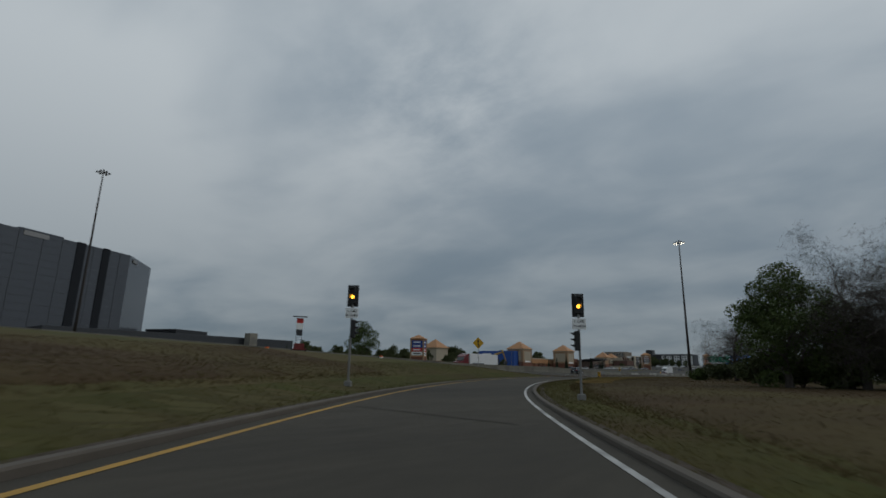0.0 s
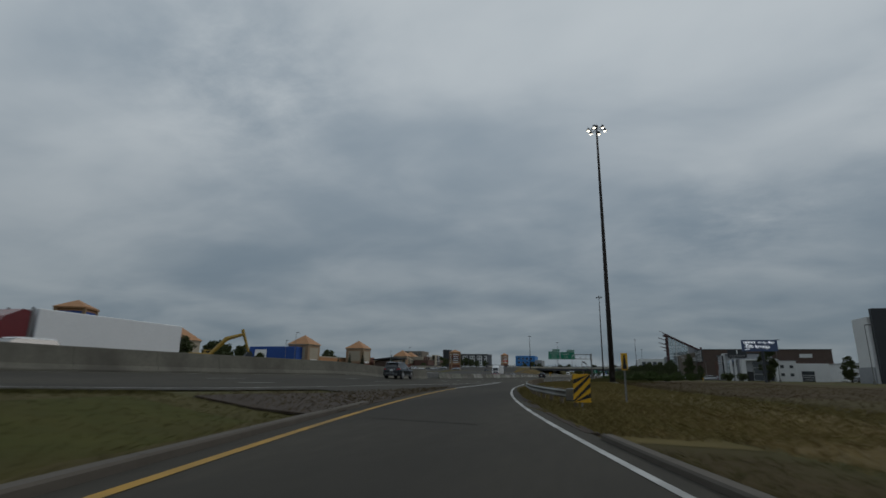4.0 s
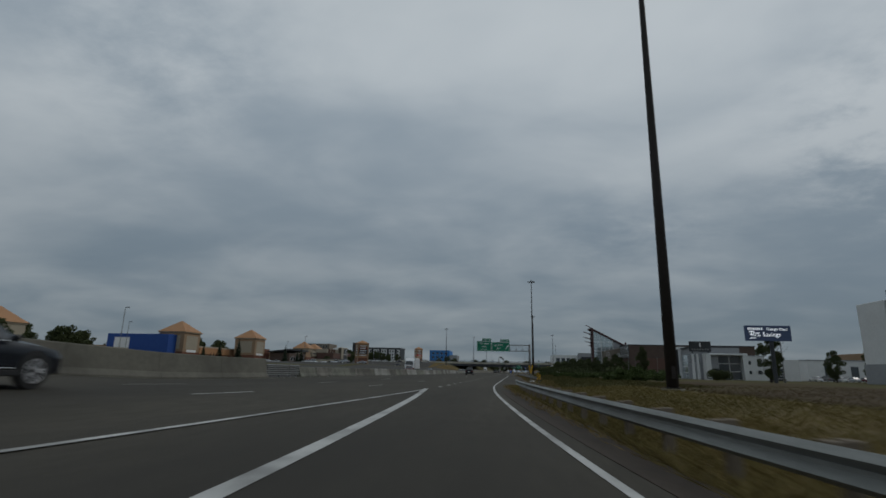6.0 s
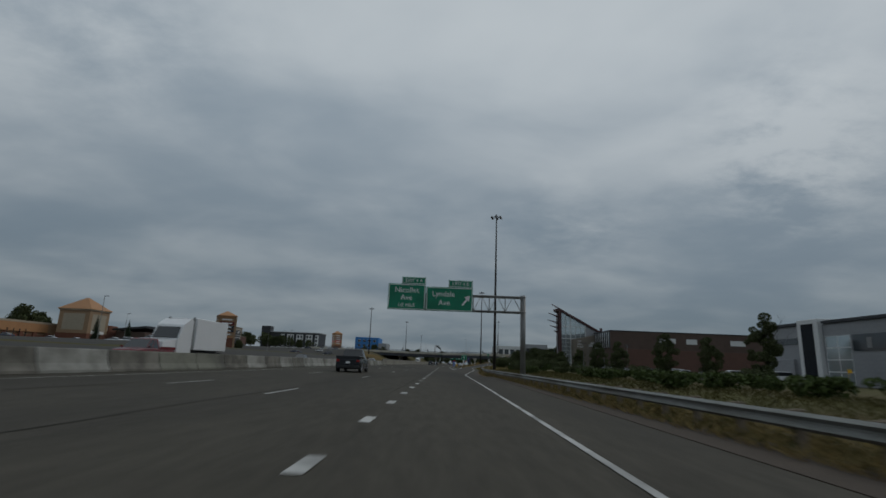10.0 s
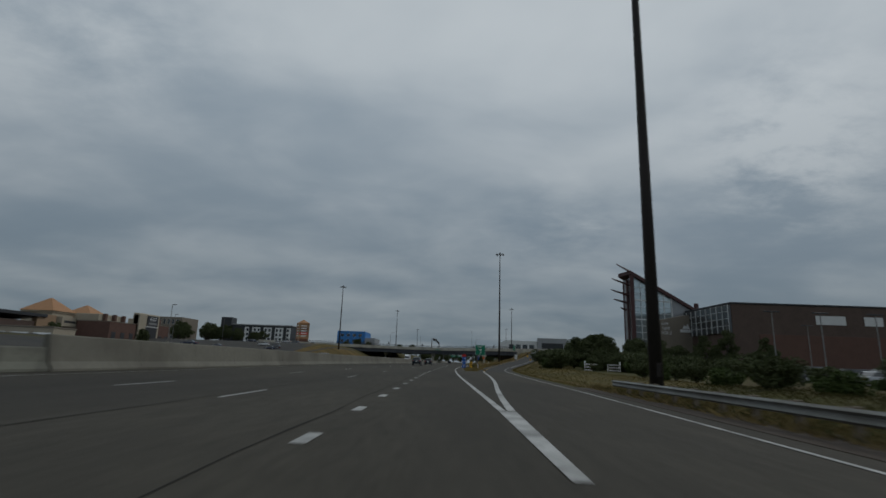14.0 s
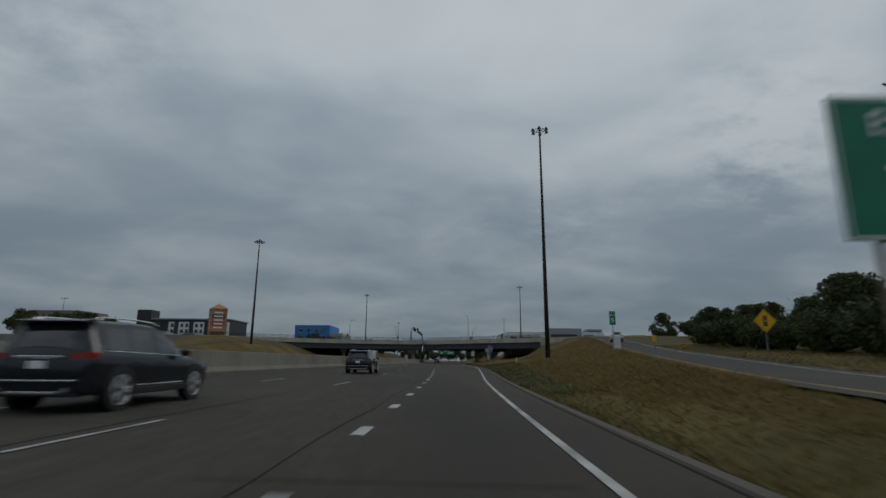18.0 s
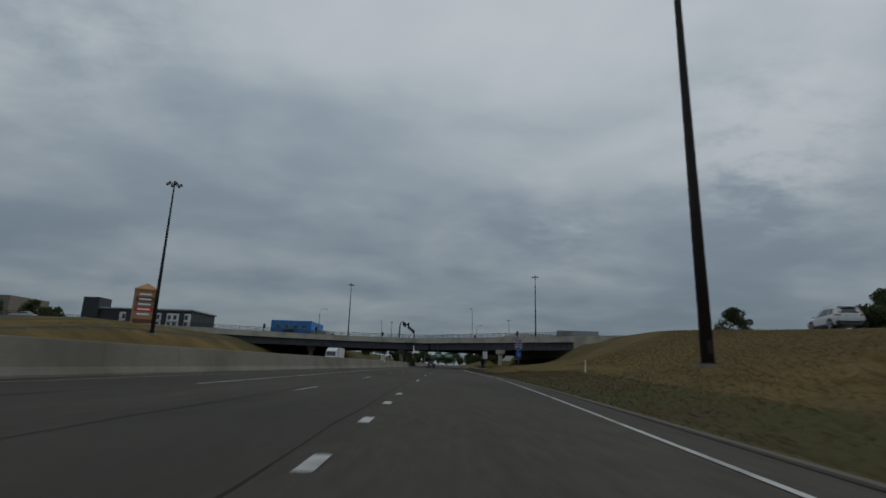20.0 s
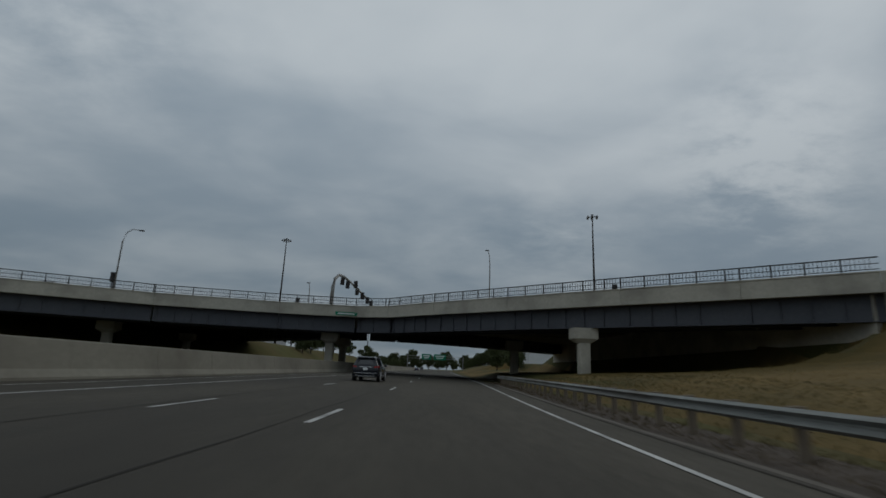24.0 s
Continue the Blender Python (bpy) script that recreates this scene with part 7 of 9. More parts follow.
part("corner_column", Shape().soft_box(59.3, 60.4, 184.4, 185.5, G0, 30.0, 0.05), MAROON, st)
part("corner_column", Shape().soft_box(59.3, 60.0, 188.0, 188.6, G0, 28.9, 0.05), MAROON, st)
part("corner_column", Shape().soft_box(59.2, 60.0, 190.6, 191.3, G0, 28.0, 0.05), MAROON, st)
part("end_post", Shape().soft_box(82.0, 83.0, 184.3, 185.3, 17, 22.0, 0.05), MAROON, st, at=WEDGE)
for tip, root in (((55.2, 185, 33.2), (60.6, 185, 30.3)), ((53.9, 185.8, 28.6), (59.6, 185.8, 26.6)), ((53.9, 187.0, 25.2), (59.5, 187.0, 23.6)), ((55.2, 188.3, 22.4), (59.5, 188.3, 21.3)), ((57.6, 189.6, 19.9), (59.5, 189.6, 19.2))):
    part("fin", Shape().tube([root, tip], [0.42, 0.16], 4), MAROON, st, "projecting maroon steel fin")
for k in range(1, 8):
    x = 60.2 + 21.8 * k / 8
    part("mullion", Shape().box(x - (0.20 if k in (2, 5) else 0.06), x + (0.20 if k in (2, 5) else 0.06), 185.12, 185.32, G0, 29.6 - 10.3 * k / 8), LIGHT_PANEL, wd)
for z in range(4, 28, 2):
    xr = min(82.0, 60.2 + (29.6 - z) / 10.3 * 21.8)
    b = 0.20 if z in (16, 22) else 0.06
    part("transom", Shape().box(60.2, xr, 185.14, 185.31, z - b, z + b), LIGHT_PANEL, wd)
part("white_infill", Shape().prism([(74.1, 15.6), (81.9, 15.6), (81.9, 19.2), (74.1, 22.9)], 185.02, 185.1), GREY_PANEL, st, at=WEDGE)
sb = part("sign_block", Shape().prism([(65.8, G0), (80.8, G0), (80.8, 18.6), (65.8, 15.6)], 181.5, 185.0), TAUPE, st, "tan-grey masonry block with raised words", at=WEDGE)
for k, word in enumerate(("CAMP", "CLIMB", "PADDLE")):
    letters(word, 1.35, LIGHT_PANEL, sb, pose(68.3 + 0.22 * k, 181.4, 14.6 - 1.35 * k), squeeze=0.72)
part("emblem", Shape().prism([(74.2, 13.4), (75.0, 14.6), (75.5, 14.0), (76.1, 14.9), (77.0, 13.4)], 181.3, 181.42), LIGHT_PANEL, sb)
part("emblem", Shape().soft_box(73.4, 77.6, 181.3, 181.42, 12.3, 13.2, 0.05), LIGHT_PANEL, sb)

# car showroom
Z = float(terrain(62, 0)) - 0.2
sr = building("car_showroom", pose(0, 0, 0), "grey panelled car showroom with a white portal and dark roof sign")
part("main_block", Shape().soft_box(57, 68, -14.8, 1.9, Z, 9.2, 0.06), GREY_PANEL, sr, "grey ribbed metal wing")
part("back_block", Shape().soft_box(57, 68, 2.0, 14.5, Z, 9.3, 0.06), GREY_PANEL, sr)
for y0, y1, z in ((-14.9, 0.2, 9.2), (5.2, 14.6, 9.3)):
    part("roof_coping", Shape().hull([(x, y, z + q) for x in (56.6, 68.2) for y in (y0, y1) for q in (0, 0.42)]), DARK_PANEL, sr, "dark sloping roof edge")
for k in range(14):
    z = Z + 1.0 + 0.55 * k
    part("panel_joint", Shape().box(56.975, 56.998, -14.6, 1.8, z - 0.012, z + 0.012), SIGN_BACK, sr)
part("tower_slot", Shape().soft_box(56.3, 58.5, 0.6, 5.2, Z, 10.0, 0.06), LIGHT_PANEL, sr, "pale entrance pylon")
part("slot_glass", Shape().box(56.22, 56.3, 1.6, 4.2, Z + 0.3, 9.3), TOWER_DARK, sr)
part("window", Shape().box(56.9, 57.02, 6.3, 13.3, 6.3, 7.3), WINDOW, sr, "dark strip window")
part("window", Shape().box(56.9, 57.02, -14.3, -5.0, 5.0, 7.3), WINDOW, sr, "dark strip window")
part("window_mark", Shape().box(56.87, 56.9, -8.3, -7.5, 5.4, 6.8), SIGN_BACK, sr)
windows(sr, -4.6, 0.2, Z + 0.4, 7.3, 2, 4, 56.98, 0.14, face="x", glass_mat=CURTAIN)
part("low_wall", Shape().soft_box(56.5, 57.2, 7, 13.5, Z, 4.0, 0.05), GREY_PANEL, sr)
part("portal_left", Shape().soft_box(57.6, 59.0, -17.6, -14.85, Z, 7.3, 0.06), LIGHT_PANEL, sr, "white metal portal")
part("portal_right", Shape().soft_box(67.6, 68.9, -17.6, -14.85, Z, 7.5, 0.06), LIGHT_PANEL, sr)
part("portal_top", Shape().soft_box(59.0, 67.6, -17.6, -14.85, 6.9, 7.4, 0.06), LIGHT_PANEL, sr)
part("portal_back", Shape().box(59.0, 67.6, -15.9, -14.85, Z, 6.9), DARK_PANEL, sr)
part("grey_panel", Shape().soft_box(59.0, 61.2, -16.5, -15.9, 3.2, 6.9, 0.04), GREY_PANEL, sr)
windows(sr, 61.4, 67.5, Z + 0.3, 6.8, 2, 3, -15.95, 0.22, glass_mat=WINDOW)
for x in (54.9, 56.2):
    part("white_fin", Shape().hull([(x - 0.38, -15.6, Z), (x + 0.38, -15.6, Z), (x - 0.2, -15.6, 7.3), (x + 0.2, -15.6, 7.3), (x - 0.38, -15.0, Z), (x + 0.38, -15.0, Z), (x - 0.2, -15.0, 7.3), (x + 0.2, -15.0, 7.3)]), LIGHT_PANEL, sr, "tapered white fin")
rsn = part("roof_sign", Shape().soft_box(54.2, 60.2, -15.3, -14.9, 7.95, 10.85, 0.1), DARK_PANEL, sr, "dark roof sign with a pale emblem")
part("sign_emblem", Shape().box(57.05, 57.35, -15.36, -15.3, 9.3, 10.5), WHITE_SIGN, rsn)
for k in range(7):
    part("sign_bar", Shape().box(54.8 + k * 0.72, 55.15 + k * 0.72, -15.36, -15.3, 8.3, 8.75), SIGN_BACK, rsn)
for x in (55.0, 59.4):
    part("sign_leg", Shape().box(x - 0.12, x + 0.12, -15.1, -14.9, Z, 7.95), DARK_STEEL, sr)
an = building("white_annex", pose(0, 0, 0), "white two-storey annex with small dark windows")
part("block", Shape().soft_box(69.2, 75.4, -13, 12, Z, 6.9, 0.06), LIGHT_PANEL, an)
part("block", Shape().soft_box(75.6, 86, -10, 12, Z, 6.2, 0.06), LIGHT_PANEL, an)
part("roof_coping", Shape().soft_box(69.0, 75.6, -13.2, 12.2, 6.9, 7.1, 0.04), GREY_PANEL, an)
windows(an, 69.6, 75.2, 1.0, 6.4, 2, 2, -13.03, 1.7)
gd = part("garage_door", Shape().box(77.6, 81.4, -10.06, -9.98, Z, 3.6), WINDOW, an, "dark glazed garage door")
for k in range(4):
    part("door_rail", Shape().box(77.6, 81.4, -10.1, -10.062, Z + 0.75 * k, Z + 0.75 * k + 0.1), LIGHT_PANEL, gd)
wl = building("white_warehouse", pose(0, 0, 0), "long low white warehouse with small windows")
part("hall", Shape().soft_box(98, 175, 8, 60, Z, 6.6, 0.08), LIGHT_PANEL, wl)
part("roof_coping", Shape().soft_box(97.8, 175.2, 7.8, 60.2, 6.6, 6.9, 0.04), GREY_PANEL, wl)
windows(wl, 100, 170, 2.2, 4.2, 9, 1, 7.97, 5.5)
bw = building("dealer_tower", pose(0, 0, 0), "tall white and charcoal panelled building beside the field")
part("white_wing", Shape().soft_box(78, 126, -59.5, -51, Z, 17.0, 0.1), LIGHT_PANEL, bw)
part("dark_wing", Shape().soft_box(78.6, 126, -61, -59.55, Z, 19.0, 0.1), DARK_PANEL, bw, "charcoal clad wing")
part("plinth", Shape().soft_box(77.7, 77.98, -59.5, -51, Z, 4.2, 0.03), GREY_PANEL, bw)
windows(bw, 83, 122, 4.5, 13.5, 8, 3, -61.03, 1.0, glass_mat=CURTAIN, rim=GREY_PANEL)
hl = building("hillside_offices", pose(0, 0, 0), "far brown offices rising over the warehouses")
part("block", Shape().soft_box(170, 260, 60, 120, -1, 13, 0.1), TAN_WALL, hl)
part("block", Shape().soft_box(195, 240, 70, 110, 13, 18, 0.1), TAN_WALL, hl)
windows(hl, 172, 258, 8, 12, 14, 1, 59.97, 2.0)
solo("lot_paving", Shape().box(40.5, 76, 22, 160, float(terrain(55, 90)) - 0.35, float(terrain(55, 90)) - 0.02), ASPHALT_OLD, "grey asphalt car park before the store", "car park", kind="structure")
solo("lot_paving", Shape().box(40.5, 56.4, -12, 21.9, float(terrain(50, 0)) - 0.35, float(terrain(50, 0)) - 0.02), ASPHALT_OLD, "grey asphalt car park before the showroom", "car park", kind="structure")

# crumpled signs lying by the rail end
db = thing("fallen_sign", on_ground(4.2, -108.8) @ Matrix.Scale(0.62, 4), "crumpled white sign sheets lying beside the rail end", "debris")
part("sheet", Shape().hull([(-0.5, -0.6, 0.06), (0.6, -0.5, 0.1), (0.5, 0.5, 0.5), (-0.4, 0.4, 0.38), (0.5, 0.5, 0.47), (-0.4, 0.4, 0.35)]), WHITE_SIGN, db)
part("sheet", Shape().hull([(0.2, -0.9, 0.05), (1.1, -0.7, 0.08), (0.4, 0.1, 0.6), (0.9, 0.2, 0.2), (0.4, 0.1, 0.57)]), WHITE_SIGN, db)
for a, b, h in ((-0.7, -0.6, 1.1), (0.9, 0.82, 1.5), (1.3, 1.45, 1.2)):
    part("stake", Shape().tube([(a, -0.2, 0), (b, -0.1, h)], 0.04, 6), POST_WOOD, db)

# LED billboard
bb = thing("led_billboard", pose(49.2, -71.8, float(terrain(49.2, -71.8)) - 0.1), "dark LED billboard on a single steel column", "billboard")
part("column", Shape().tube([(0.6, 0.3, 0), (0.6, 0.3, 7.9)], 0.35, 12), DARK_STEEL, bb)
sc = part("screen", Shape().soft_box(-3.95, 3.95, -0.25, 0.25, 7.55, 10.35, 0.05), SCREEN, bb)
for k in range(8):
    part("lettering", Shape().box(-3.5 + 0.34 * k, -3.34 + 0.34 * k, -0.27, -0.252, 9.5, 9.95), SCREEN_TEXT, sc, "pale bar of lettering")
letters("Design Days", 0.74, SCREEN_TEXT, sc, pose(1.55, -0.262, 9.70), squeeze=0.98)
letters("40% Savings", 1.12, SCREEN_TEXT, sc, pose(-0.55, -0.262, 8.70))
part("lettering", Shape().box(-3.3, -2.4, -0.27, -0.252, 9.2, 9.32).box(-3.3, -2.2, -0.27, -0.252, 8.0, 8.12), SCREEN_TEXT, sc)


def lot_lamp(x, y, h=9.0, heads=1):
    m = thing("car_park_lamp", on_ground(x, y), "slim grey car park lamp post with a flat head", "street lamp", "car park lamps")
    part("pole", Shape().tube([(0, 0, 0), (0, 0, h)], [0.10, 0.07], 8), GALV, m)
    part("pole_base", Shape().disc(-0.1, 0.7, 0, 0, 0.28, 10, "z"), CONCRETE, m)
    for s in ((1,) if heads == 1 else (-1, 1)):
        part("lamp_head", Shape().soft_box(min(0, s * 1.1), max(0, s * 1.1), -0.2, 0.2, h - 0.08, h + 0.08, 0.03), DARK_STEEL, m)


for x, y, h, n in ((55.0, -64, 10.8, 1), (66, -86, 12.5, 1), (48, 100, 9.5, 2), (55, 100, 9.5, 2), (63, 100, 9.5, 2), (77, 100, 9.5, 2), (73, 128, 10, 2), (58, 130, 10, 1), (-90, -60, 12, 1), (-120, -20, 12, 1), (-70, 160, 10, 1), (-100, 220, 12, 1), (-115, 300, 12, 2), (-140, 150, 14, 1), (-92, 60, 12, 1)):
    lot_lamp(x, y, h, n)

# mall across the road
ZM = 2.2
ml = building("shopping_mall", pose(0, 0, 0), "long tan and brick shopping mall with orange hipped roofs")
part("hall", Shape().soft_box(-262, -196, 124, 330, ZM - 2, 12.5, 0.1), TAN_WALL, ml, "tan stucco hall")
part("brick_band", Shape().soft_box(-196.05, -194.6, 141, 330, ZM - 2, 7.2, 0.05), BRICK, ml, "red brick shop front")
part("upper_band", Shape().soft_box(-196.03, -195.0, 141, 178, 8.4, 12.4, 0.05), ORANGE_ROOF, ml, "orange-tan fascia band")
for k in range(5):
    part("brick_pier", Shape().soft_box(-194.7, -194.0, 143 + 8.4 * k, 145.2 + 8.4 * k, ZM - 1, 8.3, 0.05), BRICK, ml)
for k in range(4):
    part("lattice_post", Shape().box(-193.6, -193.3, 152 + 3.5 * k, 152.3 + 3.5 * k, ZM - 1, 9.5), BLACK, ml)
part("entrance_frame", Shape().soft_box(-186, -177, 196.5, 204, ZM - 1, 14.0, 0.1), BRICK, ml, "brick entrance bay")
part("entrance_sign", Shape().box(-182.5, -177.6, 196.35, 196.48, 11.0, 13.0), WHITE_SIGN, ml)
part("parapet", Shape().soft_box(-196.4, -195.6, 123.8, 330.2, 12.5, 13.4, 0.05), CREAM, ml)


def hip_tower(parent, x, y, w, z_eave, z_top, wall=None, base=ZM - 2):
    h = w / 2
    t = part("corner_tower", Shape().soft_box(x - h, x + h, y - h, y + h, base, z_eave, 0.1), wall or TAN_WALL, parent, "square tower with a hipped orange roof")
    part("brick_foot", Shape().soft_box(x - h - 0.15, x + h + 0.15, y - h - 0.15, y + h + 0.15, base, base + (z_eave - base) * 0.44, 0.05), BRICK, t)
    part("cornice", Shape().soft_box(x - h - 0.5, x + h + 0.5, y - h - 0.5, y + h + 0.5, z_eave, z_eave + 0.7, 0.08), CREAM, t)
    part("roof", Shape().hull([(x + a * (h + 0.9), y + b * (h + 0.9), z_eave + 0.7) for a in (-1, 1) for b in (-1, 1)] + [(x + a * 0.3, y + b * 0.3, z_top) for a in (-1, 1) for b in (-1, 1)]), ORANGE_ROOF, t, "hipped orange roof")
    zb, ze = base + (z_eave - base) * 0.52, z_eave - (z_eave - base) * 0.08
    part("recess", Shape().box(x - h * 0.7, x + h * 0.7, y - h - 0.06, y - h - 0.002, zb, ze), CREAM, t)
    part("recess", Shape().box(x + h + 0.002, x + h + 0.06, y - h * 0.7, y + h * 0.7, zb, ze), CREAM, t)
    return t


hip_tower(ml, -203.5, 132, 17, 20.6, 28.4)
hip_tower(ml, -224, 30, 15, 17.6, 25.4, CREAM)
hip_tower(ml, -185, 188, 15.5, 20.4, 27.5)
hip_tower(ml, -166, 244, 12.5, 15.9, 22.3, CREAM)
hip_tower(ml, -166, 267, 12.5, 15.9, 21.6, CREAM)
for y in (233, 255.5):
    part("brown_recess", Shape().soft_box(-160, -157.8, y - 5.0, y + 5.0, ZM - 1, 14.6, 0.1), TAN_WALL, ml, "recessed brown wall between the shop towers")
    part("brick_band", Shape().soft_box(-157.8, -157.2, y - 5.0, y + 5.0, ZM - 1, 9.4, 0.05), BRICK, ml)
for y in (244, 267):
    q = part("sign_box", Shape().soft_box(-159.6, -156.4, y - 4.6, y + 5.2, 10.4, 14.4, 0.08), CREAM, ml, "projecting cream sign box")
    part("lettering", Shape().box(-156.42, -156.34, y - 3.2, y + 3.4, 12.0, 12.9), DARK_PANEL, q, "dark bar of lettering")
    part("brick_band", Shape().soft_box(-159.8, -157.0, y - 4.8, y + 5.4, ZM - 1, 9.6, 0.05), BRICK, ml)
part("shop_block", Shape().soft_box(-182, -158, 232, 296, ZM - 1, 11.5, 0.1), CREAM, ml, "cream shop front")
part("canopy", Shape().soft_box(-158, -155.5, 234, 294, 6.3, 6.9, 0.05), ORANGE_ROOF, ml)
windows(ml, 235, 293, ZM + 0.3, 6.0, 12, 1, -157.98, 1.2, face="x")
windows(ml, 144, 178, ZM + 0.3, 6.0, 8, 1, -194.58, 2.0, face="x")
for x, y in ((-195.43, 132), (-177.68, 188)):
    part("sign_bar", Shape().box(x + 0.5, x + 0.6, y - 5, y + 5, 9.0, 10.5), WHITE_SIGN, ml)
cf = building("cafe_block", pose(-118, 168, ZM - 0.6, 0, 0, 10), "small cream shop with white awnings before the mall")
part("block", Shape().soft_box(-11, 11, 0, 12, 0, 5.2, 0.08), CREAM, cf)
part("roof_coping", Shape().soft_box(-11.2, 11.2, -0.2, 12.2, 5.2, 5.6, 0.05), TAUPE, cf)
for k in range(4):
    x = -8.4 + 5.6 * k
    part("window", Shape().box(x - 1.9, x + 1.9, -0.06, 0.02, 0.6, 3.0), WINDOW, cf)
    part("awning", Shape().hull([(x - 2.1, -0.05, 3.9), (x + 2.1, -0.05, 3.9), (x - 2.1, -1.5, 3.0), (x + 2.1, -1.5, 3.0), (x - 2.1, -0.05, 3.7), (x + 2.1, -0.05, 3.7)]), LIGHT_PANEL, cf)
ds = building("dark_roof_shop", pose(0, 0, 0), "grey shop with a long dark sloping roof beside the mall")
part("block", Shape().soft_box(-174, -158.5, 198, 231, ZM - 1, 11.5, 0.1), BRICK_DARK, ds)
part("roof", Shape().hull([(-175, 196, 12.6), (-157, 196, 14.6), (-175, 232, 12.6), (-157, 232, 14.6), (-175, 196, 11.7), (-157, 196, 13.4), (-175, 232, 11.7), (-157, 232, 13.4)]), DARK_PANEL, ds)
windows(ds, 200, 229, ZM, 9.0, 6, 2, -158.47, 0.8, face="x")
gf = building("sports_shop", pose(0, 0, 0), "cream sports shop with brick wings and a dark square sign")
part("portal", Shape().soft_box(-144, -141, 267, 285, ZM - 2, 19.0, 0.3), CREAM, gf)
part("portal_step", Shape().soft_box(-143.5, -140.7, 267.0, 272.8, ZM - 2, 18.2, 0.1), CREAM, gf)
part("doorway", Shape().box(-141.03, -140.9, 273.4, 283.2, ZM, 12.8), DARK_PANEL, gf)
part("door_band", Shape().soft_box(-141.03, -140.6, 273.2, 283.4, 12.8, 13.2, 0.03), LIGHT_PANEL, gf)
sg = part("square_sign", Shape().soft_box(-141.0, -140.6, 273.8, 282.8, 13.3, 18.2, 0.05), DARK_PANEL, gf, "dark square sign with white letters")
letters("GOLF", 2.3, WHITE_SIGN, sg, pose(-140.55, 278.3, 16.7, 0, 0, 90))
part("sign_bar", Shape().box(-140.59, -140.53, 275.0, 281.6, 14.1, 15.1), SIGN_BACK, sg)
for y0, y1, zt, zu in ((247.5, 266.9, 13.4, 16.6), (285.1, 297.0, 14.2, 17.4)):
    part("brick_wing", Shape().soft_box(-156, -141.6, y0, y1, ZM - 2, zt, 0.1), STORE_BRICK, gf, "red-brown brick wing")
    part("coping", Shape().soft_box(-156, -141.4, y0, y1, zt, zt + 0.3, 0.05), TAUPE, gf)
    part("upper_wall", Shape().soft_box(-157, -147, y0, y1, zt + 0.3, zu, 0.1), CREAM, gf)
    n = int((y1 - y0) / 5.5)
    for k in range(n):
        y = y0 + (k + 0.5) * (y1 - y0) / n
        part("brick_pillar", Shape().soft_box(-146.9, -145.6, y - 0.7, y + 0.7, zt + 0.3, zu + 0.3, 0.05), STORE_BRICK, gf)
        part("window", Shape().box(-141.58, -141.5, y - 1.4, y + 1.4, ZM + 0.5, 9.2), DARK_PANEL, gf)
part("roof_light", Shape().soft_box(-156, -149, 288, 295, 17.5, 19.2, 0.2), LIGHT_PANEL, gf)
bx = building("blue_store", pose(0, 0, 0), "blue clad store with a white square sign")
part("block", Shape().soft_box(-240, -199.8, 115.5, 123.4, ZM - 2, 19.2, 0.1), BLUE_PANEL, bx)
part("square_sign", Shape().box(-235, -225, 115.35, 115.47, 10.0, 17.0), WHITE_SIGN, bx)
part("dark_front", Shape().box(-232, -208, 115.35, 115.47, ZM, 7.5), DARK_PANEL, bx)
part("low_block", Shape().soft_box(-268, -240.3, 60, 112, ZM - 2, 11.5, 0.1), TAN_WALL, bx, "low tan block")
part("low_block", Shape().soft_box(-240, -222, 38.5, 112, ZM - 2, 10.5, 0.1), CREAM, bx, "low cream block")


def pylon(x, y, w, top, panels, label):
    z = float(terrain(x, y)) - 0.2
    t = thing("sign_tower", pose(x, y, z, 0, 0, 28), label, "sign", "shopping sign towers")
    h, e = w / 2, top - z
    eave = e * 0.84
    part("brick_base", Shape().soft_box(-h * 1.04, h * 1.04, -h * 1.04, h * 1.04, 0, e * 0.28, 0.06), BRICK, t)
    part("shaft", Shape().soft_box(-h, h, -h, h, e * 0.28, eave, 0.05), ORANGE_ROOF, t)
    for sx in (-1, 1):
        for sy in (-1, 1):
            part("corner_pier", Shape().soft_box(sx * h - 0.3, sx * h + 0.3, sy * h - 0.3, sy * h + 0.3, 0, eave, 0.04), TAN_WALL, t)
    part("cornice", Shape().soft_box(-h - 0.4, h + 0.4, -h - 0.4, h + 0.4, eave, eave + 0.35, 0.05), ORANGE_ROOF, t)
    part("roof", Shape().hull([(a * (h + 0.45), b * (h + 0.45), eave + 0.35) for a in (-1, 1) for b in (-1, 1)] + [(0, 0, e)]), ORANGE_ROOF, t, "pyramid roof of orange metal")
    n = len(panels)
    for k, mat in enumerate(panels):
        z0, z1 = e * 0.33 + (eave - e * 0.36) * k / n, e * 0.33 + (eave - e * 0.36) * (k + 1) / n - 0.12
        for face in (0, 1, 3):
            q = part("sign_panel", Shape().soft_box(-h * 0.86, h * 0.86, -h - 0.08, -h - 0.002, z0, z1, 0.02), mat, t, at=pose(0, 0, 0, 0, 0, 90 * face))
            part("lettering", Shape().box(-h * 0.6, h * 0.55, -h - 0.10, -h - 0.082, z0 + (z1 - z0) * 0.35, z0 + (z1 - z0) * 0.68), BLACK if mat in (WHITE_SIGN, CREAM) else WHITE_SIGN, q)


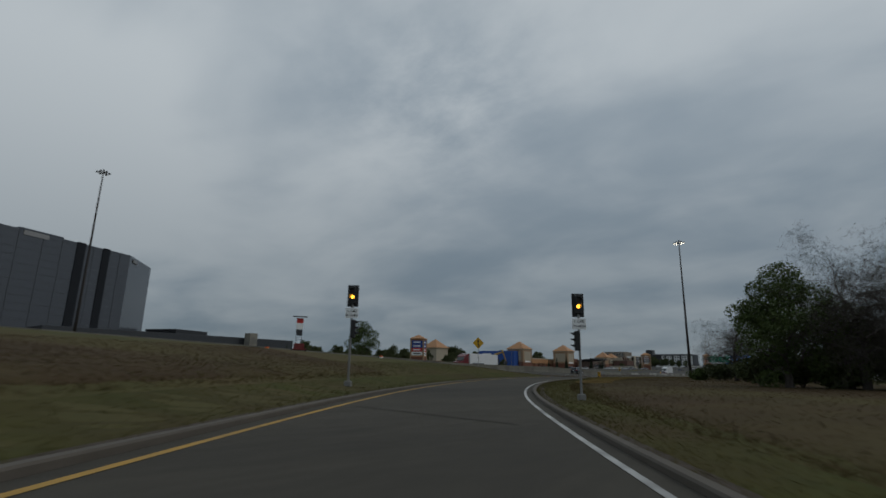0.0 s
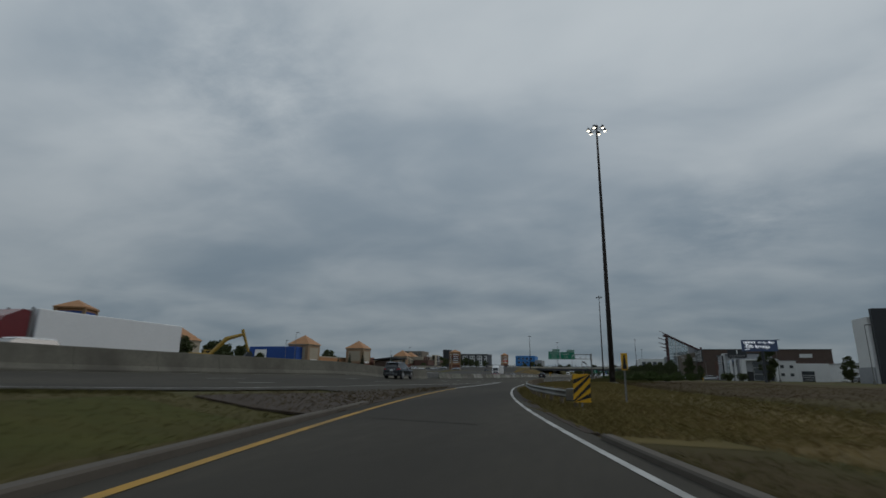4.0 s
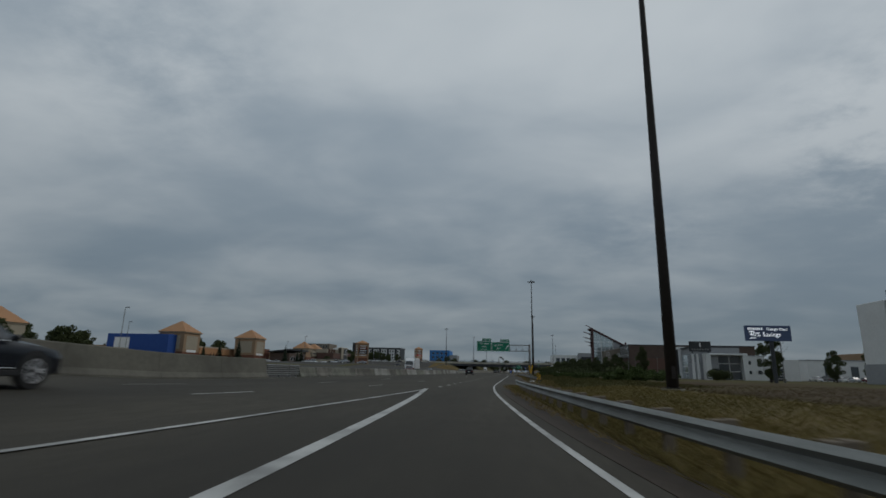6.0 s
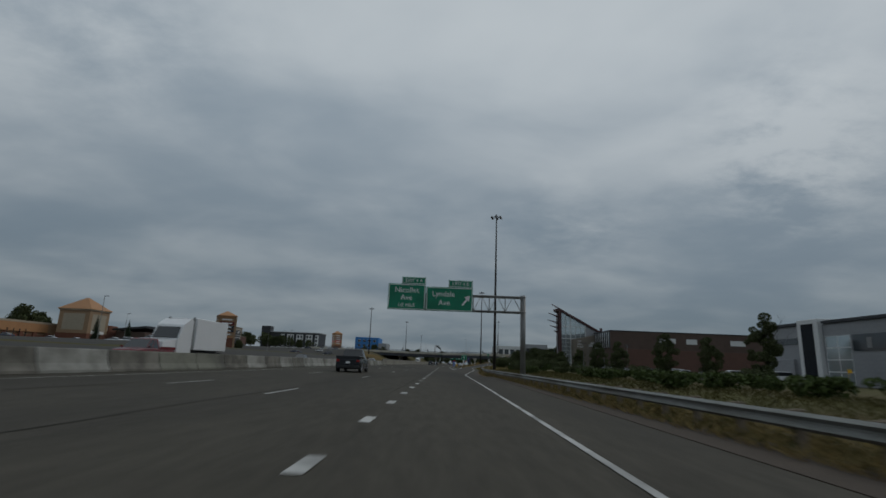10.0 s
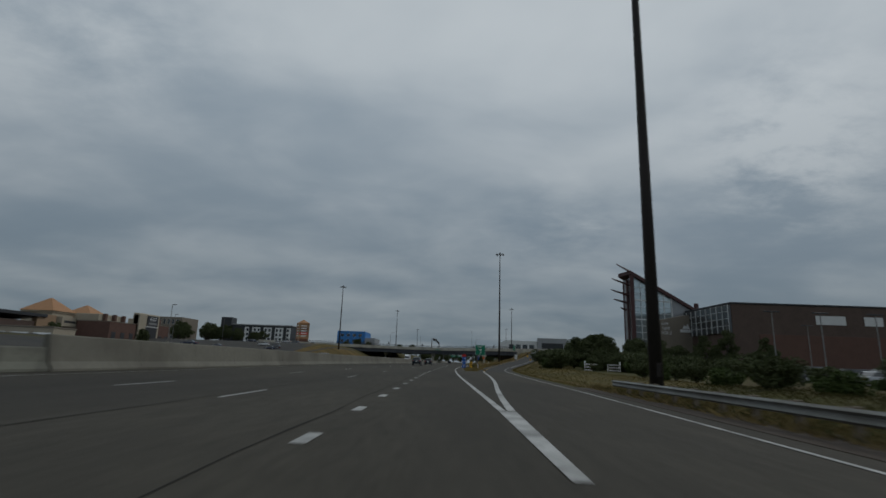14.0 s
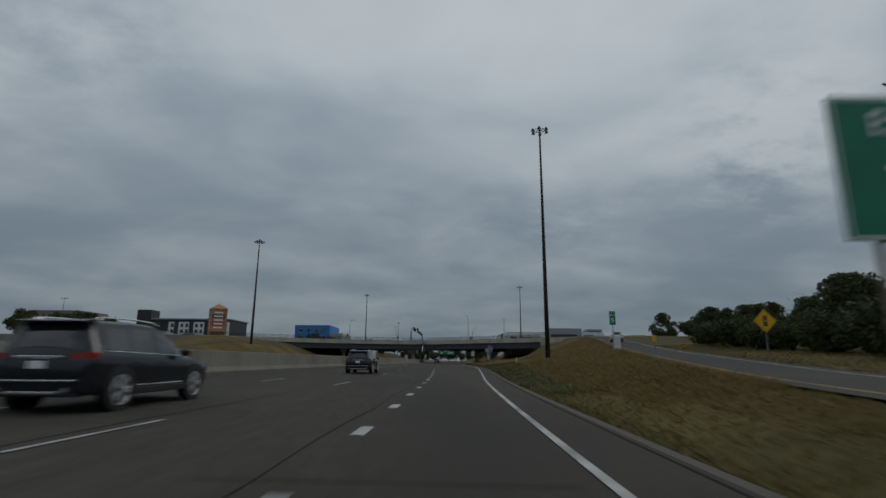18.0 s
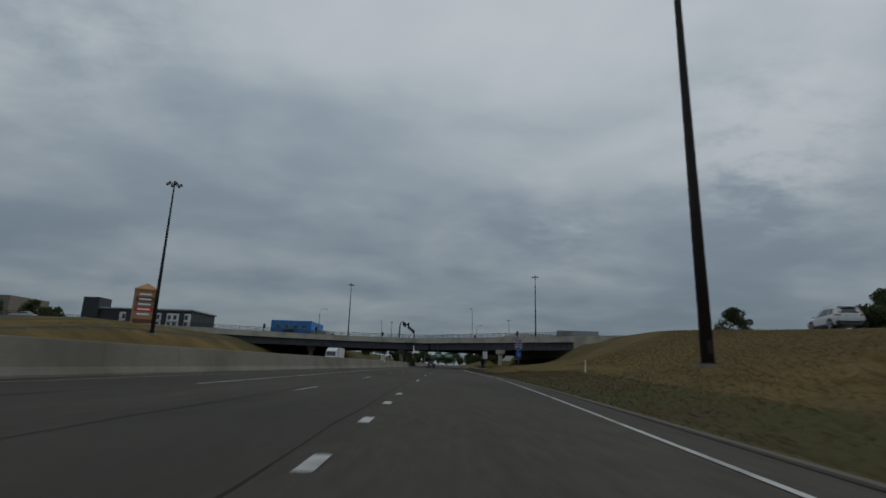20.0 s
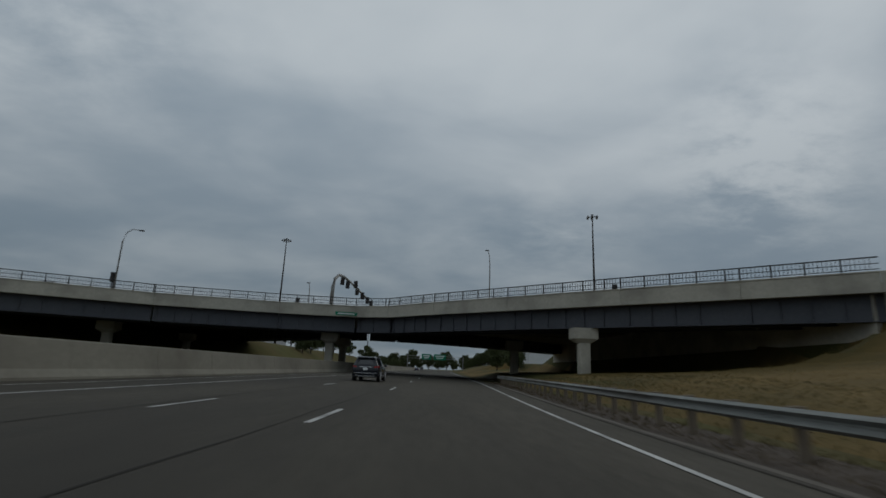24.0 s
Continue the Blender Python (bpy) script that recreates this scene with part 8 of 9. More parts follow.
pylon(-77.0, 104.6, 5.6, 16.4, (TAN_WALL, DARK_PANEL, DARK_PANEL, DULL_RED, TAN_WALL), "brick sign tower with shop panels and an orange pyramid roof")
pylon(-87.3, 353.7, 6.0, 24.4, (TAN_WALL, RED, TAUPE, BRICK, TAN_WALL), "tall brick sign tower with an orange roof by the bridge")
pylon(-95.0, -136.5, 5.4, 15.4, (WHITE_SIGN, RED, BLUE_PANEL, BLUE_PANEL), "sign tower with blue and white panels and an orange roof")

# flats and far blocks
ap = building("apartment_block", pose(0, 0, 0), "long dark and white apartment block of four storeys")
part("block", Shape().soft_box(-190, -136, 496, 530, 0, 28.0, 0.1), DARK_PANEL, ap)
part("white_floor", Shape().soft_box(-178, -136.2, 495.4, 496.02, 13.5, 26.4, 0.05), LIGHT_PANEL, ap)
windows(ap, -177, -137, 14.0, 26.0, 12, 3, 495.37, 1.5)
for k in range(4):
    part("dark_bay", Shape().soft_box(-174 + 10.4 * k, -171.2 + 10.4 * k, 495.0, 495.36, 13.5, 27.2, 0.03), DARK_PANEL, ap, "charcoal balcony bay")
part("roof_slab", Shape().soft_box(-191, -135, 495, 531, 28.0, 28.9, 0.1), GREY_PANEL, ap)
part("stair_tower", Shape().soft_box(-199.5, -190.1, 494, 506, 0, 34.6, 0.1), DARK_PANEL, ap)
part("shop_base", Shape().soft_box(-186, -138, 488, 494.9, 0, 12.5, 0.1), LIGHT_PANEL, ap)
windows(ap, -184, -140, 3, 11, 9, 1, 487.97, 1.5)
fl = building("brown_flats", pose(0, 0, 0), "far tan apartment building with many windows")
part("block", Shape().soft_box(-253, -223, 470, 500, 0, 31.5, 0.1), TAUPE, fl)
windows(fl, -251, -225, 6, 30.5, 7, 4, 469.97, 2.0)
be = building("blue_building", pose(0, 0, 0), "bright blue clad building beyond the bridge")
part("block", Shape().soft_box(-104, -76, 548, 590, 0, 28.4, 0.1), SKY_PANEL, be)
part("block", Shape().soft_box(-76, -66, 548, 590, 0, 22, 0.1), GREY_PANEL, be)
windows(be, -102, -78, 16, 27, 4, 2, 547.97, 3.0)
fr = building("far_showrooms", pose(0, 0, 0), "low pale showrooms beyond the exit ramp")
part("block", Shape().soft_box(68, 150, 560, 620, 0, 25, 0.1), LIGHT_PANEL, fr)
part("block", Shape().soft_box(100, 130, 556, 560, 0, 28, 0.1), GREY_PANEL, fr)
part("blue_sign", Shape().box(133, 141, 559.9, 559.96, 14, 23), SKY_PANEL, fr)
part("dark_front", Shape().box(104, 126, 555.9, 555.97, 10, 23), DARK_PANEL, fr)
for k in range(4):
    part("window_bay", Shape().box(71 + 7 * k, 76 + 7 * k, 559.88, 559.97, 12, 21), WINDOW, fr)
ot = building("far_office", pose(0, 0, 0), "far grey office tower on the horizon")
part("block", Shape().soft_box(330, 360, 1180, 1210, -2, 66, 0.1), GREY_PANEL, ot)
windows(ot, 331, 359, 5, 64, 5, 9, 1179.97, 2.0)
for k in range(26):
    x, y, w, h = rng.uniform(-620, 420), rng.uniform(640, 980), rng.uniform(25, 60), rng.uniform(7, 15)
    if abs(x - (y * 0.06 - 12)) < 60 + w:
        continue
    b = building("far_building", pose(x, y, -0.5), "far low commercial building along the motorway")
    part("block", Shape().soft_box(-w / 2, w / 2, 0, 20, 0, h, 0.1), rng.choice([LIGHT_PANEL, GREY_PANEL, TAN_WALL, BRICK, CREAM]), b)
    windows(b, -w / 2 + 1, w / 2 - 1, h * 0.3, h * 0.8, int(w / 6), 1, -0.03, 2.0)

# bank tower and long deck at the start
bk = building("bank_tower", pose(-291.8, -184.7, 2.0, 0, 0, 21.6), "dark glass office tower with vertical slots")
TH = 64.0
part("core", Shape().prism([(0, 0), (-48, 0), (-48, -110), (0, -110)], 0, TH, "z"), TOWER_GLASS, bk, "dark reflective glass office block")
part("corner", Shape().prism([(-0.05, 0.02), (-23, 37), (-48, 37), (-48, 0.02)], 0, TH, "z"), TOWER_GLASS, bk)
for y0, y1 in ((-18.5, -14.0), (-34.0, -29.0)):
    part("slot", Shape().box(-0.02, 0.45, y0, y1, 0, TH + 0.4), TOWER_DARK, bk, "dark vertical recess")
for k in range(16):
    z = 3.9 * (k + 1)
    for y0, y1 in ((-110, -34.2), (-28.8, -18.7), (-13.8, -0.2)):
        part("floor_band", Shape().box(0.02, 0.10, y0, y1, z - 0.07, z + 0.07), DARK_STEEL, bk)
for y in (-100, -88, -76, -64, -52, -42, -24, -7):
    part("mullion", Shape().box(0.02, 0.12, y - 0.12, y + 0.12, 0, TH), DARK_STEEL, bk)
part("penthouse", Shape().soft_box(-30, -0.2, -64, -41.5, TH, TH + 1.0, 0.2), TOWER_GLASS, bk)
part("roof_plant", Shape().soft_box(-30, -14, -38, -22, TH, TH + 1.0, 0.2), GREY_PANEL, bk)
part("sign_bar", Shape().box(0.12, 0.4, -62, -49.5, TH - 2.6, TH - 0.2), SIGN_BACK, bk, "pale bar of lettering")
part("sign_bar", Shape().box(-0.2, 0.2, 0, 8, 60.5, 62.5), SIGN_BACK, bk, at=pose(0, 0, 0, 0, 0, 31.9) @ pose(0.35, 5, 0))
part("podium", Shape().soft_box(-20, 6, 37.2, 66, 0, 22, 0.2), DARK_PANEL, bk)
dk = building("parking_deck", pose(0, 0, 0), "long low dark parking deck behind the grass")
part("upper_beam", Shape().soft_box(-262, -236, -235, -101, 11.5, 17.4, 0.1), DARK_STEEL, dk)
part("lower_wall", Shape().soft_box(-261, -237, -234, -102, 0, 8.6, 0.1), CONCRETE_DARK, dk)
for k in range(12):
    part("column", Shape().soft_box(-237.2, -236.4, -234 + k * 12, -233 + k * 12, 8.6, 11.5, 0.05), CONCRETE, dk)
part("back_wall", Shape().box(-261, -260, -234, -102, 8.6, 11.5), DARK_PANEL, dk)
part("stair_stub", Shape().soft_box(-235, -229, -136, -131, 0, 20, 0.1), CONCRETE, dk)

# work zone gear on the verge
def drum(x, y):
    m = thing("traffic_drum", on_ground(x, y), "orange and white striped traffic drum on the verge", "traffic drum", "traffic drums")
    part("foot", Shape().disc(0, 0.1, 0, 0, 0.36, 14, "z"), RUBBER, m)
    for k in range(5):
        r = 0.29 - 0.012 * k
        part("band", Shape().tube([(0, 0, 0.1 + 0.19 * k), (0, 0, 0.1 + 0.19 * (k + 1))], [r, r - 0.01], 14), (ORANGE, WHITE_SIGN)[k % 2], m)
    part("grip", Shape().soft_box(-0.1, 0.1, -0.03, 0.03, 1.05, 1.15, 0.01), BLACK, m)


for x, y in ((-8.7, -263.8), (-13.5, -282), (-16, -296), (-20.5, -318), (-5.5, -246)):
    drum(x, y)
tr = thing("warning_trailer", on_ground(-3.4, -262.7, 60), "red trailer with a white and red sign mast and solar panel", "trailer")
part("chassis", Shape().soft_box(-0.8, 0.8, -1.4, 1.4, 0.45, 0.62, 0.03), DULL_RED, tr)
part("cabinet", Shape().soft_box(-0.6, 0.6, -0.9, 0.2, 0.62, 1.25, 0.04), DULL_RED, tr)
part("drawbar", Shape().tube([(0, 1.4, 0.5), (0, 2.6, 0.45)], 0.05, 6), DULL_RED, tr)
for s in (-1, 1):
    ty = part("tyre", Shape().disc(s * 0.75, s * 0.95, 0, 0.33, 0.33, 16), RUBBER, tr)
    part("rim", Shape().disc(s * 0.94, s * 0.96, 0, 0.33, 0.18, 10), RIM, ty)
for s in (-0.35, 0.35):
    part("mast_leg", Shape().tube([(s, 0.6, 0.6), (s * 0.7, 0.6, 4.6)], 0.04, 6), DARK_STEEL, tr)
for k in range(6):
    part("mast_rung", Shape().tube([(-0.3, 0.6, 1.0 + 0.5 * k), (0.3, 0.6, 1.0 + 0.5 * k)], 0.025, 5), WHITE_SIGN, tr)
part("red_board", Shape().soft_box(-0.42, 0.42, 0.48, 0.54, 3.9, 4.5, 0.02), RED, tr)
part("white_board", Shape().soft_box(-0.42, 0.42, 0.48, 0.54, 3.1, 3.88, 0.02), WHITE_SIGN, tr)
part("dark_board", Shape().soft_box(-0.38, 0.38, 0.46, 0.52, 2.3, 3.05, 0.02), DARK_PANEL, tr)
part("solar_panel", Shape().soft_box(-0.9, 0.9, 0.1, 1.1, 4.68, 4.74, 0.01), DARK_PANEL, tr)


def barricade(x, y, turn, side):
    m = thing("barricade", on_ground(x, y, turn), "white barricade with dark diagonal stripes on three boards", "barricade", "striped barricades")
    for e in (-0.98, 0.98):
        part("leg", Shape().soft_box(e - 0.05, e + 0.05, -0.05, 0.05, 0, 1.72 if e * side > 0 else 1.32, 0.01), WHITE_SIGN, m)
        part("foot", Shape().soft_box(e - 0.06, e + 0.06, -0.6, 0.6, 0, 0.1, 0.01), GALV, m)
    part("post_cap", Shape().soft_box(0.98 * side - 0.13, 0.98 * side + 0.13, -0.09, 0.09, 1.28, 1.74, 0.03), WHITE_SIGN, m)
    for z in (0.16, 0.62, 1.08):
        b = part("board", Shape().soft_box(-1.08, 1.08, -0.09, -0.055, z, z + 0.22, 0.01), WHITE_SIGN, m)
        for k in range(7):
            x0 = -1.04 + 0.29 * k
            part("stripe", Shape().prism([(x0, z + 0.005), (x0 + 0.15, z + 0.005), (x0 + 0.28, z + 0.215), (x0 + 0.13, z + 0.215)], -0.094, -0.0905), MAROON, b)


barricade(25.9, 114.8, -12, -1)
barricade(30.0, 115.4, -20, 1)

ex = thing("excavator", on_ground(-57.9, -140.6, -44) @ Matrix.Scale(1.02, 4), "yellow tracked excavator with raised boom", "excavator")
for s in (-1.2, 1.2):
    part("track", Shape().hull([(s + a, b, c) for a in (-0.3, 0.3) for b, c in ((-2, 0.3), (-1.7, 0), (1.7, 0), (2, 0.3), (2, 0.7), (1.7, 1.0), (-1.7, 1.0), (-2, 0.7))]), RUBBER, ex)
part("house", Shape().soft_box(-1.4, 1.4, -2.4, 1.2, 1.15, 2.6, 0.1), DIGGER, ex)
part("cab", Shape().soft_box(-1.4, -0.4, 0.2, 1.7, 1.4, 3.2, 0.08), DIGGER, ex)
part("cab_glass", Shape().box(-1.42, -0.38, 0.5, 1.72, 2.1, 3.0), CAR_GLASS, ex)
part("boom", Shape().tube([(0.3, 1.0, 2.2), (0.3, 3.6, 5.2), (0.3, 6.6, 6.2)], [0.36, 0.46, 0.28], 6), DIGGER, ex)
part("stick", Shape().tube([(0.3, 6.2, 7.0), (0.3, 7.6, 3.0)], [0.30, 0.2], 6), DIGGER, ex)
part("bucket", Shape().hull([(0.3 + a, y, z) for a in (-0.6, 0.6) for y, z in ((7.3, 3.0), (8.0, 2.9), (8.1, 1.9), (7.2, 1.6), (6.8, 2.1))]), DARK_STEEL, ex)

# marker posts
def delineator(x, y, h=1.2, col=None):
    m = thing("marker_post", on_ground(x, y), "slim white plastic marker post in the grass", "post", "marker posts")
    part("stake", Shape().soft_box(-0.06, 0.06, -0.02, 0.02, 0, h, 0.008), WHITE_SIGN, m)
    part("reflector", Shape().soft_box(-0.05, 0.05, -0.026, -0.021, h - 0.22, h - 0.06, 0.002), col or YELLOW_SIGN, m)


for x, y in ((8.0, 132), (20, 236)):
    delineator(x, y)
pb = thing("parcel_cabinet", on_ground(24.6, 193), "white roadside cabinet on a slab", "cabinet")
part("box", Shape().soft_box(-0.35, 0.35, -0.3, 0.3, 0.05, 1.6, 0.03), LIGHT_PANEL, pb)
part("slab", Shape().soft_box(-0.5, 0.5, -0.45, 0.45, -0.1, 0.06, 0.02), CONCRETE, pb)
mp = post_sign("mile_sign", 23.9, 192.0, -4, "tall green mile plate on a post", high=4.6)
q = part("panel", Shape().soft_box(-0.35, 0.35, -0.02, 0.02, 3.0, 4.1, 0.01), GREEN_SIGN, mp)
letters("5", 0.75, WHITE_SIGN, q, pose(0, -0.03, 3.52))
q = part("plate", Shape().soft_box(-0.35, 0.35, -0.02, 0.02, 4.15, 4.6, 0.01), GREEN_SIGN, mp)
letters("MILE", 0.24, WHITE_SIGN, q, pose(0, -0.03, 4.37))

hy = thing("fire_hydrant", on_ground(45.0, -18.6), "yellow fire hydrant on the verge by the showroom", "hydrant")
part("barrel", Shape().tube([(0, 0, 0), (0, 0, 0.75), (0, 0, 0.95)], [0.17, 0.16, 0.06], 10), YELLOW_SIGN, hy)
part("outlet", Shape().tube([(-0.27, 0, 0.55), (0.27, 0, 0.55)], 0.08, 8), YELLOW_SIGN, hy)
part("flag_rod", Shape().tube([(0.1, 0, 0.8), (0.14, 0, 2.1)], 0.02, 5), YELLOW_SIGN, hy)
part("flag", Shape().soft_box(0.0, 0.5, -0.01, 0.01, 1.7, 2.1, 0.004), YELLOW_SIGN, hy)
wk = post_sign("ramp_arrow_sign", 27.8, 190.0, -4, "narrow yellow and dark board on a post", high=2.4)
part("board", Shape().soft_box(-0.2, 0.2, -0.02, 0.02, 1.0, 1.7, 0.01), YELLOW_SIGN, wk)
part("board", Shape().soft_box(-0.2, 0.2, -0.02, 0.02, 1.72, 2.3, 0.01), DARK_PANEL, wk)
hazard_marker(27.5, 183.0, -4, 0.5, 0.5)

# ---- grass on the verges ----
def sheet(name, y0, y1, left, right, mat, label, cols=14, step_y=3.0, lift=0.0, crest=-0.10):
    """A carpet of other grass that follows the ground, 4 cm over it."""
    ys = np.linspace(y0, y1, int((y1 - y0) / step_y) + 1)
    u = np.linspace(0, 1, cols + 1)
    X = left(ys)[:, None] * (1 - u) + right(ys)[:, None] * u
    Y = np.broadcast_to(ys[:, None], X.shape)
    Z = terrain(X, Y) + lift - 0.012
    Z[:, 0] -= 0.10
    Z[:, -1] += crest
    n = cols + 1
    f = [(k * n + c, k * n + c + 1, (k + 1) * n + c + 1, (k + 1) * n + c) for k in range(len(ys) - 1) for c in range(cols)]
    return solo(name, Shape().add(np.stack([X, Y, Z], -1).reshape(-1, 3).tolist(), f), mat, label, "ground", kind="structure")


right_line = lambda y: np.where(y < -140, ramp_right(y), edge(y))
sheet("green_verge", -330, -207, lambda y: ramp_right(y) + 0.72, lambda y: ramp_right(y) + 4.1, LAWN, "green mown strip along the ramp's kerb", 6, lift=-0.012)
sheet("roadside_grass", -207, -128, lambda y: right_line(y) + np.interp(y, [-207, -172, -158, -128], [0.72, 0.76, 1.5, 2.3]), lambda y: right_line(y) + np.interp(y, [-207, -190, -128], [4.0, 2.8, 3.0]), ROADSIDE, "olive and straw grass under the guard rail", 6, lift=-0.004)
sheet("straw_strip", -240, -128, lambda y: right_line(y) + np.interp(y, [-330, -207, -190], [3.8, 3.8, 2.4]), lambda y: right_line(y) + np.interp(y, [-330, -215, -190, -128], [6.6, 6.6, 12.0, 15.0]), STRAW, "straw-coloured strip of dry grass beside the ramp", 8, lift=0.002)
sheet("russet_meadow", -330, -80, lambda y: right_line(y) + np.interp(y, [-330, -244, -234, -215, -190, -128, -110], [3.9, 3.9, 6.3, 6.3, 11.7, 14.7, 21.0]), lambda y: right_line(y) + 46.0, MEADOW, "russet brown meadow beside the ramp", 24, lift=0.014)
sheet("russet_meadow", -330, -272, lambda y: ramp_left(y) - 26.0, lambda y: ramp_left(y) - 5.5, MEADOW, "russet brown meadow between the roads")
sheet("green_verge", -330, -208, lambda y: np.maximum(ramp_left(y) - 6.0, np.minimum(lane(y) + 4.5, ramp_left(y) - 1.2)), lambda y: ramp_left(y) - 0.74, LAWN, "olive mown strip along the ramp's kerb", 6, lift=-0.012)
sheet("roadside_grass", 103, 152, lambda y: edge(y) + 1.43, lambda y: np.maximum(exit_left(y) - 0.55, edge(y) + 1.9), ROADSIDE, "yellow-olive grass nose between road and ramp", 6, 2.0, -0.006)
sheet("bare_earth", -330, -262, lambda y: ramp_right(y) + 0.70, lambda y: ramp_right(y) + 1.5, DIRT, "dark bare earth along the ramp's kerb", 4, lift=0.004)
sheet("bare_earth", -330, -236, lambda y: ramp_left(y) - 1.7, lambda y: ramp_left(y) - 0.72, DIRT, "dark bare earth along the ramp's kerb", 4, lift=0.004)
sheet("straw_strip", 58, 215, lambda y: exit_right(y) + 1.55, lambda y: exit_right(y) + 3.4, STRAW, "straw-coloured edge of the exit ramp's verge", 5, lift=0.004)
sheet("roadside_grass", 60, 215, lambda y: exit_right(y) + 3.2, lambda y: exit_right(y) + 12.5, ROADSIDE, "olive and tan grass beside the exit ramp", 10, lift=-0.008)
sheet("roadside_grass", 150, 214, lambda y: edge(y) + 1.45, lambda y: edge(y) + np.interp(y, [150, 214], [4.6, 7.2]), LAWN, "olive grass along the foot of the bank", 6, lift=-0.012)
sheet("russet_meadow", 213, 288, lambda y: edge(y) + np.interp(y, [213, 268, 277], [1.45, 1.45, 3.5]), lambda y: edge(y) + np.interp(y, [213, 250, 278, 288], [7.2, 9.5, 10.5, 5.0]), MEADOW, "brown grass along the foot of the bank", 8, lift=-0.008)
sheet("straw_bank", 149, 342, lambda y: edge(y) + np.interp(y, [149, 170, 200, 250, 276, 288], [3.0, 4.2, 5.4, 8.4, 9.0, 3.7]), lambda y: np.maximum(exit_left(y) - 0.55, edge(y) + 4.6), BANK, "bank of straw-coloured grass rising to the ramp", 18, crest=0.10)
sheet("straw_bank", 405, 560, lambda y: edge(y) + 2.2, lambda y: edge(y) + 30.0, BANK, "straw-coloured bank beyond the bridge", 10, 5.0)
sheet("far_shoulder", -130, 238, lambda y: barrier_x(y) - 43.8, lambda y: barrier_x(y) - 19.2, ASPHALT_OLD, "worn grey asphalt beside the opposite roadway", 10, 4.0, 0.03)
sheet("shop_car_park", -40, 335, lambda y: np.full_like(y, -157.0), lambda y: barrier_x(y) - 44.0, ASPHALT_OLD, "grey asphalt car park before the mall", 20, 6.0, 0.03)
sheet("straw_bank", 240, 330, lambda y: barrier_x(y) - 70.0, lambda y: barrier_x(y) - 24.0, BANK, "straw-coloured bank below the crossing road", 18)
def grass_field(name, mat, count, place, tall, seed, label, wide=0.018):
    rs = np.random.default_rng(seed)
    x, y = place(rs, count)
    z = terrain(x, y) - 0.06
    a = rs.uniform(0, 2 * math.pi, count)
    h = tall * rs.uniform(0.45, 1.1, count)
    lean = rs.normal(scale=0.8, size=(count, 2)) * h[:, None]
    h = h * 0.85
    ca, sa = np.cos(a) * wide, np.sin(a) * wide
    v = np.stack([np.stack([x - ca, y - sa, z], 1), np.stack([x + ca, y + sa, z], 1), np.stack([x + lean[:, 0] * 0.5 + ca * 0.6, y + lean[:, 1] * 0.5 + sa * 0.6, z + h * 0.6], 1), np.stack([x + lean[:, 0], y + lean[:, 1], z + h], 1)], 1).reshape(-1, 3)
    i = np.arange(count)[:, None] * 4
    me = bpy.data.meshes.new(name)
    me.from_pydata(v.tolist(), [], (i + np.array([[0, 1, 2, 3]])).tolist())
    me.materials.append(mat)
    return tagged(new(name, me), label, "grass", kind="stuff")


def verge(y0, y1, at, d0, d1, power=1.6):
    def place(rs, n):
        y = rs.uniform(y0, y1, n)
        return at(y) + d0 + (d1 - d0) * rs.random(n) ** power, y
    return place


grass_field("verge_grass", BLADES, 52000, verge(-325, -208, lambda y: ramp_right(y) + 0.8, 0, 5), 0.13, 1, "short green and straw verge grass", 0.014)
grass_field("verge_grass", BLADES, 60000, lambda rs, n: (lambda y: (np.maximum(ramp_left(y) - 0.85 - 12 * rs.random(n) ** 1.6, np.minimum(lane(y) + 4.5 + rs.random(n), ramp_left(y) - 1)), y))(rs.uniform(-325, -206, n)), 0.13, 2, "short green and straw verge grass", 0.014)
grass_field("dry_grass", DRY, 26000, verge(-244, -140, lambda y: right_line(y) + np.interp(y, [-320, -207, -190], [3.6, 3.6, 2.2]), 0, 4.5, 1.0), 0.26, 3, "straw-coloured tall dry grass", 0.014)
grass_field("russet_grass", RUST_GRASS, 60000, verge(-320, -110, lambda y: right_line(y) + np.interp(y, [-320, -244, -234, -215, -190, -128], [3.6, 3.6, 6.0, 6.0, 10.0, 13.0]), 0, 24, 1.5), 0.2, 4, "russet brown meadow grass", 0.014)
grass_field("russet_grass", RUST_GRASS, 24000, verge(-330, -272, lambda y: ramp_left(y) - 5.5, 0, -20, 1.2), 0.18, 5, "russet brown meadow grass", 0.014)
grass_field("verge_grass", ROAD_BLADES, 60000, verge(-206, -128, lambda y: ramp_right(y) + np.interp(y, [-206, -172, -155], [0.75, 0.8, 1.6]), 0, 10), 0.3, 6, "ragged straw and olive grass behind the rail", 0.014)
sheet("roadside_grass", -128, 60, lambda y: np.where(y < -20, edge(y) + np.interp(y, [-128, -104, -20], [2.4, 4.2, 4.0]), exit_right(y) + 2.6), lambda y: np.where(y < -20, edge(y) + 20.0, exit_right(y) + 16.0), DARK_VERGE, "dark green grass behind the guard rail", 10)
grass_field("verge_grass", BLADES, 60000, verge(-128, 60, lambda y: np.where(y < -20, edge(y) + np.interp(y, [-128, -104, -20], [2.4, 3.8, 3.4]), exit_right(y) + 1.9), 0, 16), 0.36, 7, "ragged green and straw grass behind the rail")
grass_field("dry_grass", DRY, 14000, verge(-128, 60, lambda y: np.where(y < -20, edge(y) + np.interp(y, [-128, -104, -20], [2.4, 3.6, 3.2]), exit_right(y) + 1.7), 0, 3), 0.4, 8, "straw-coloured tall dry grass")


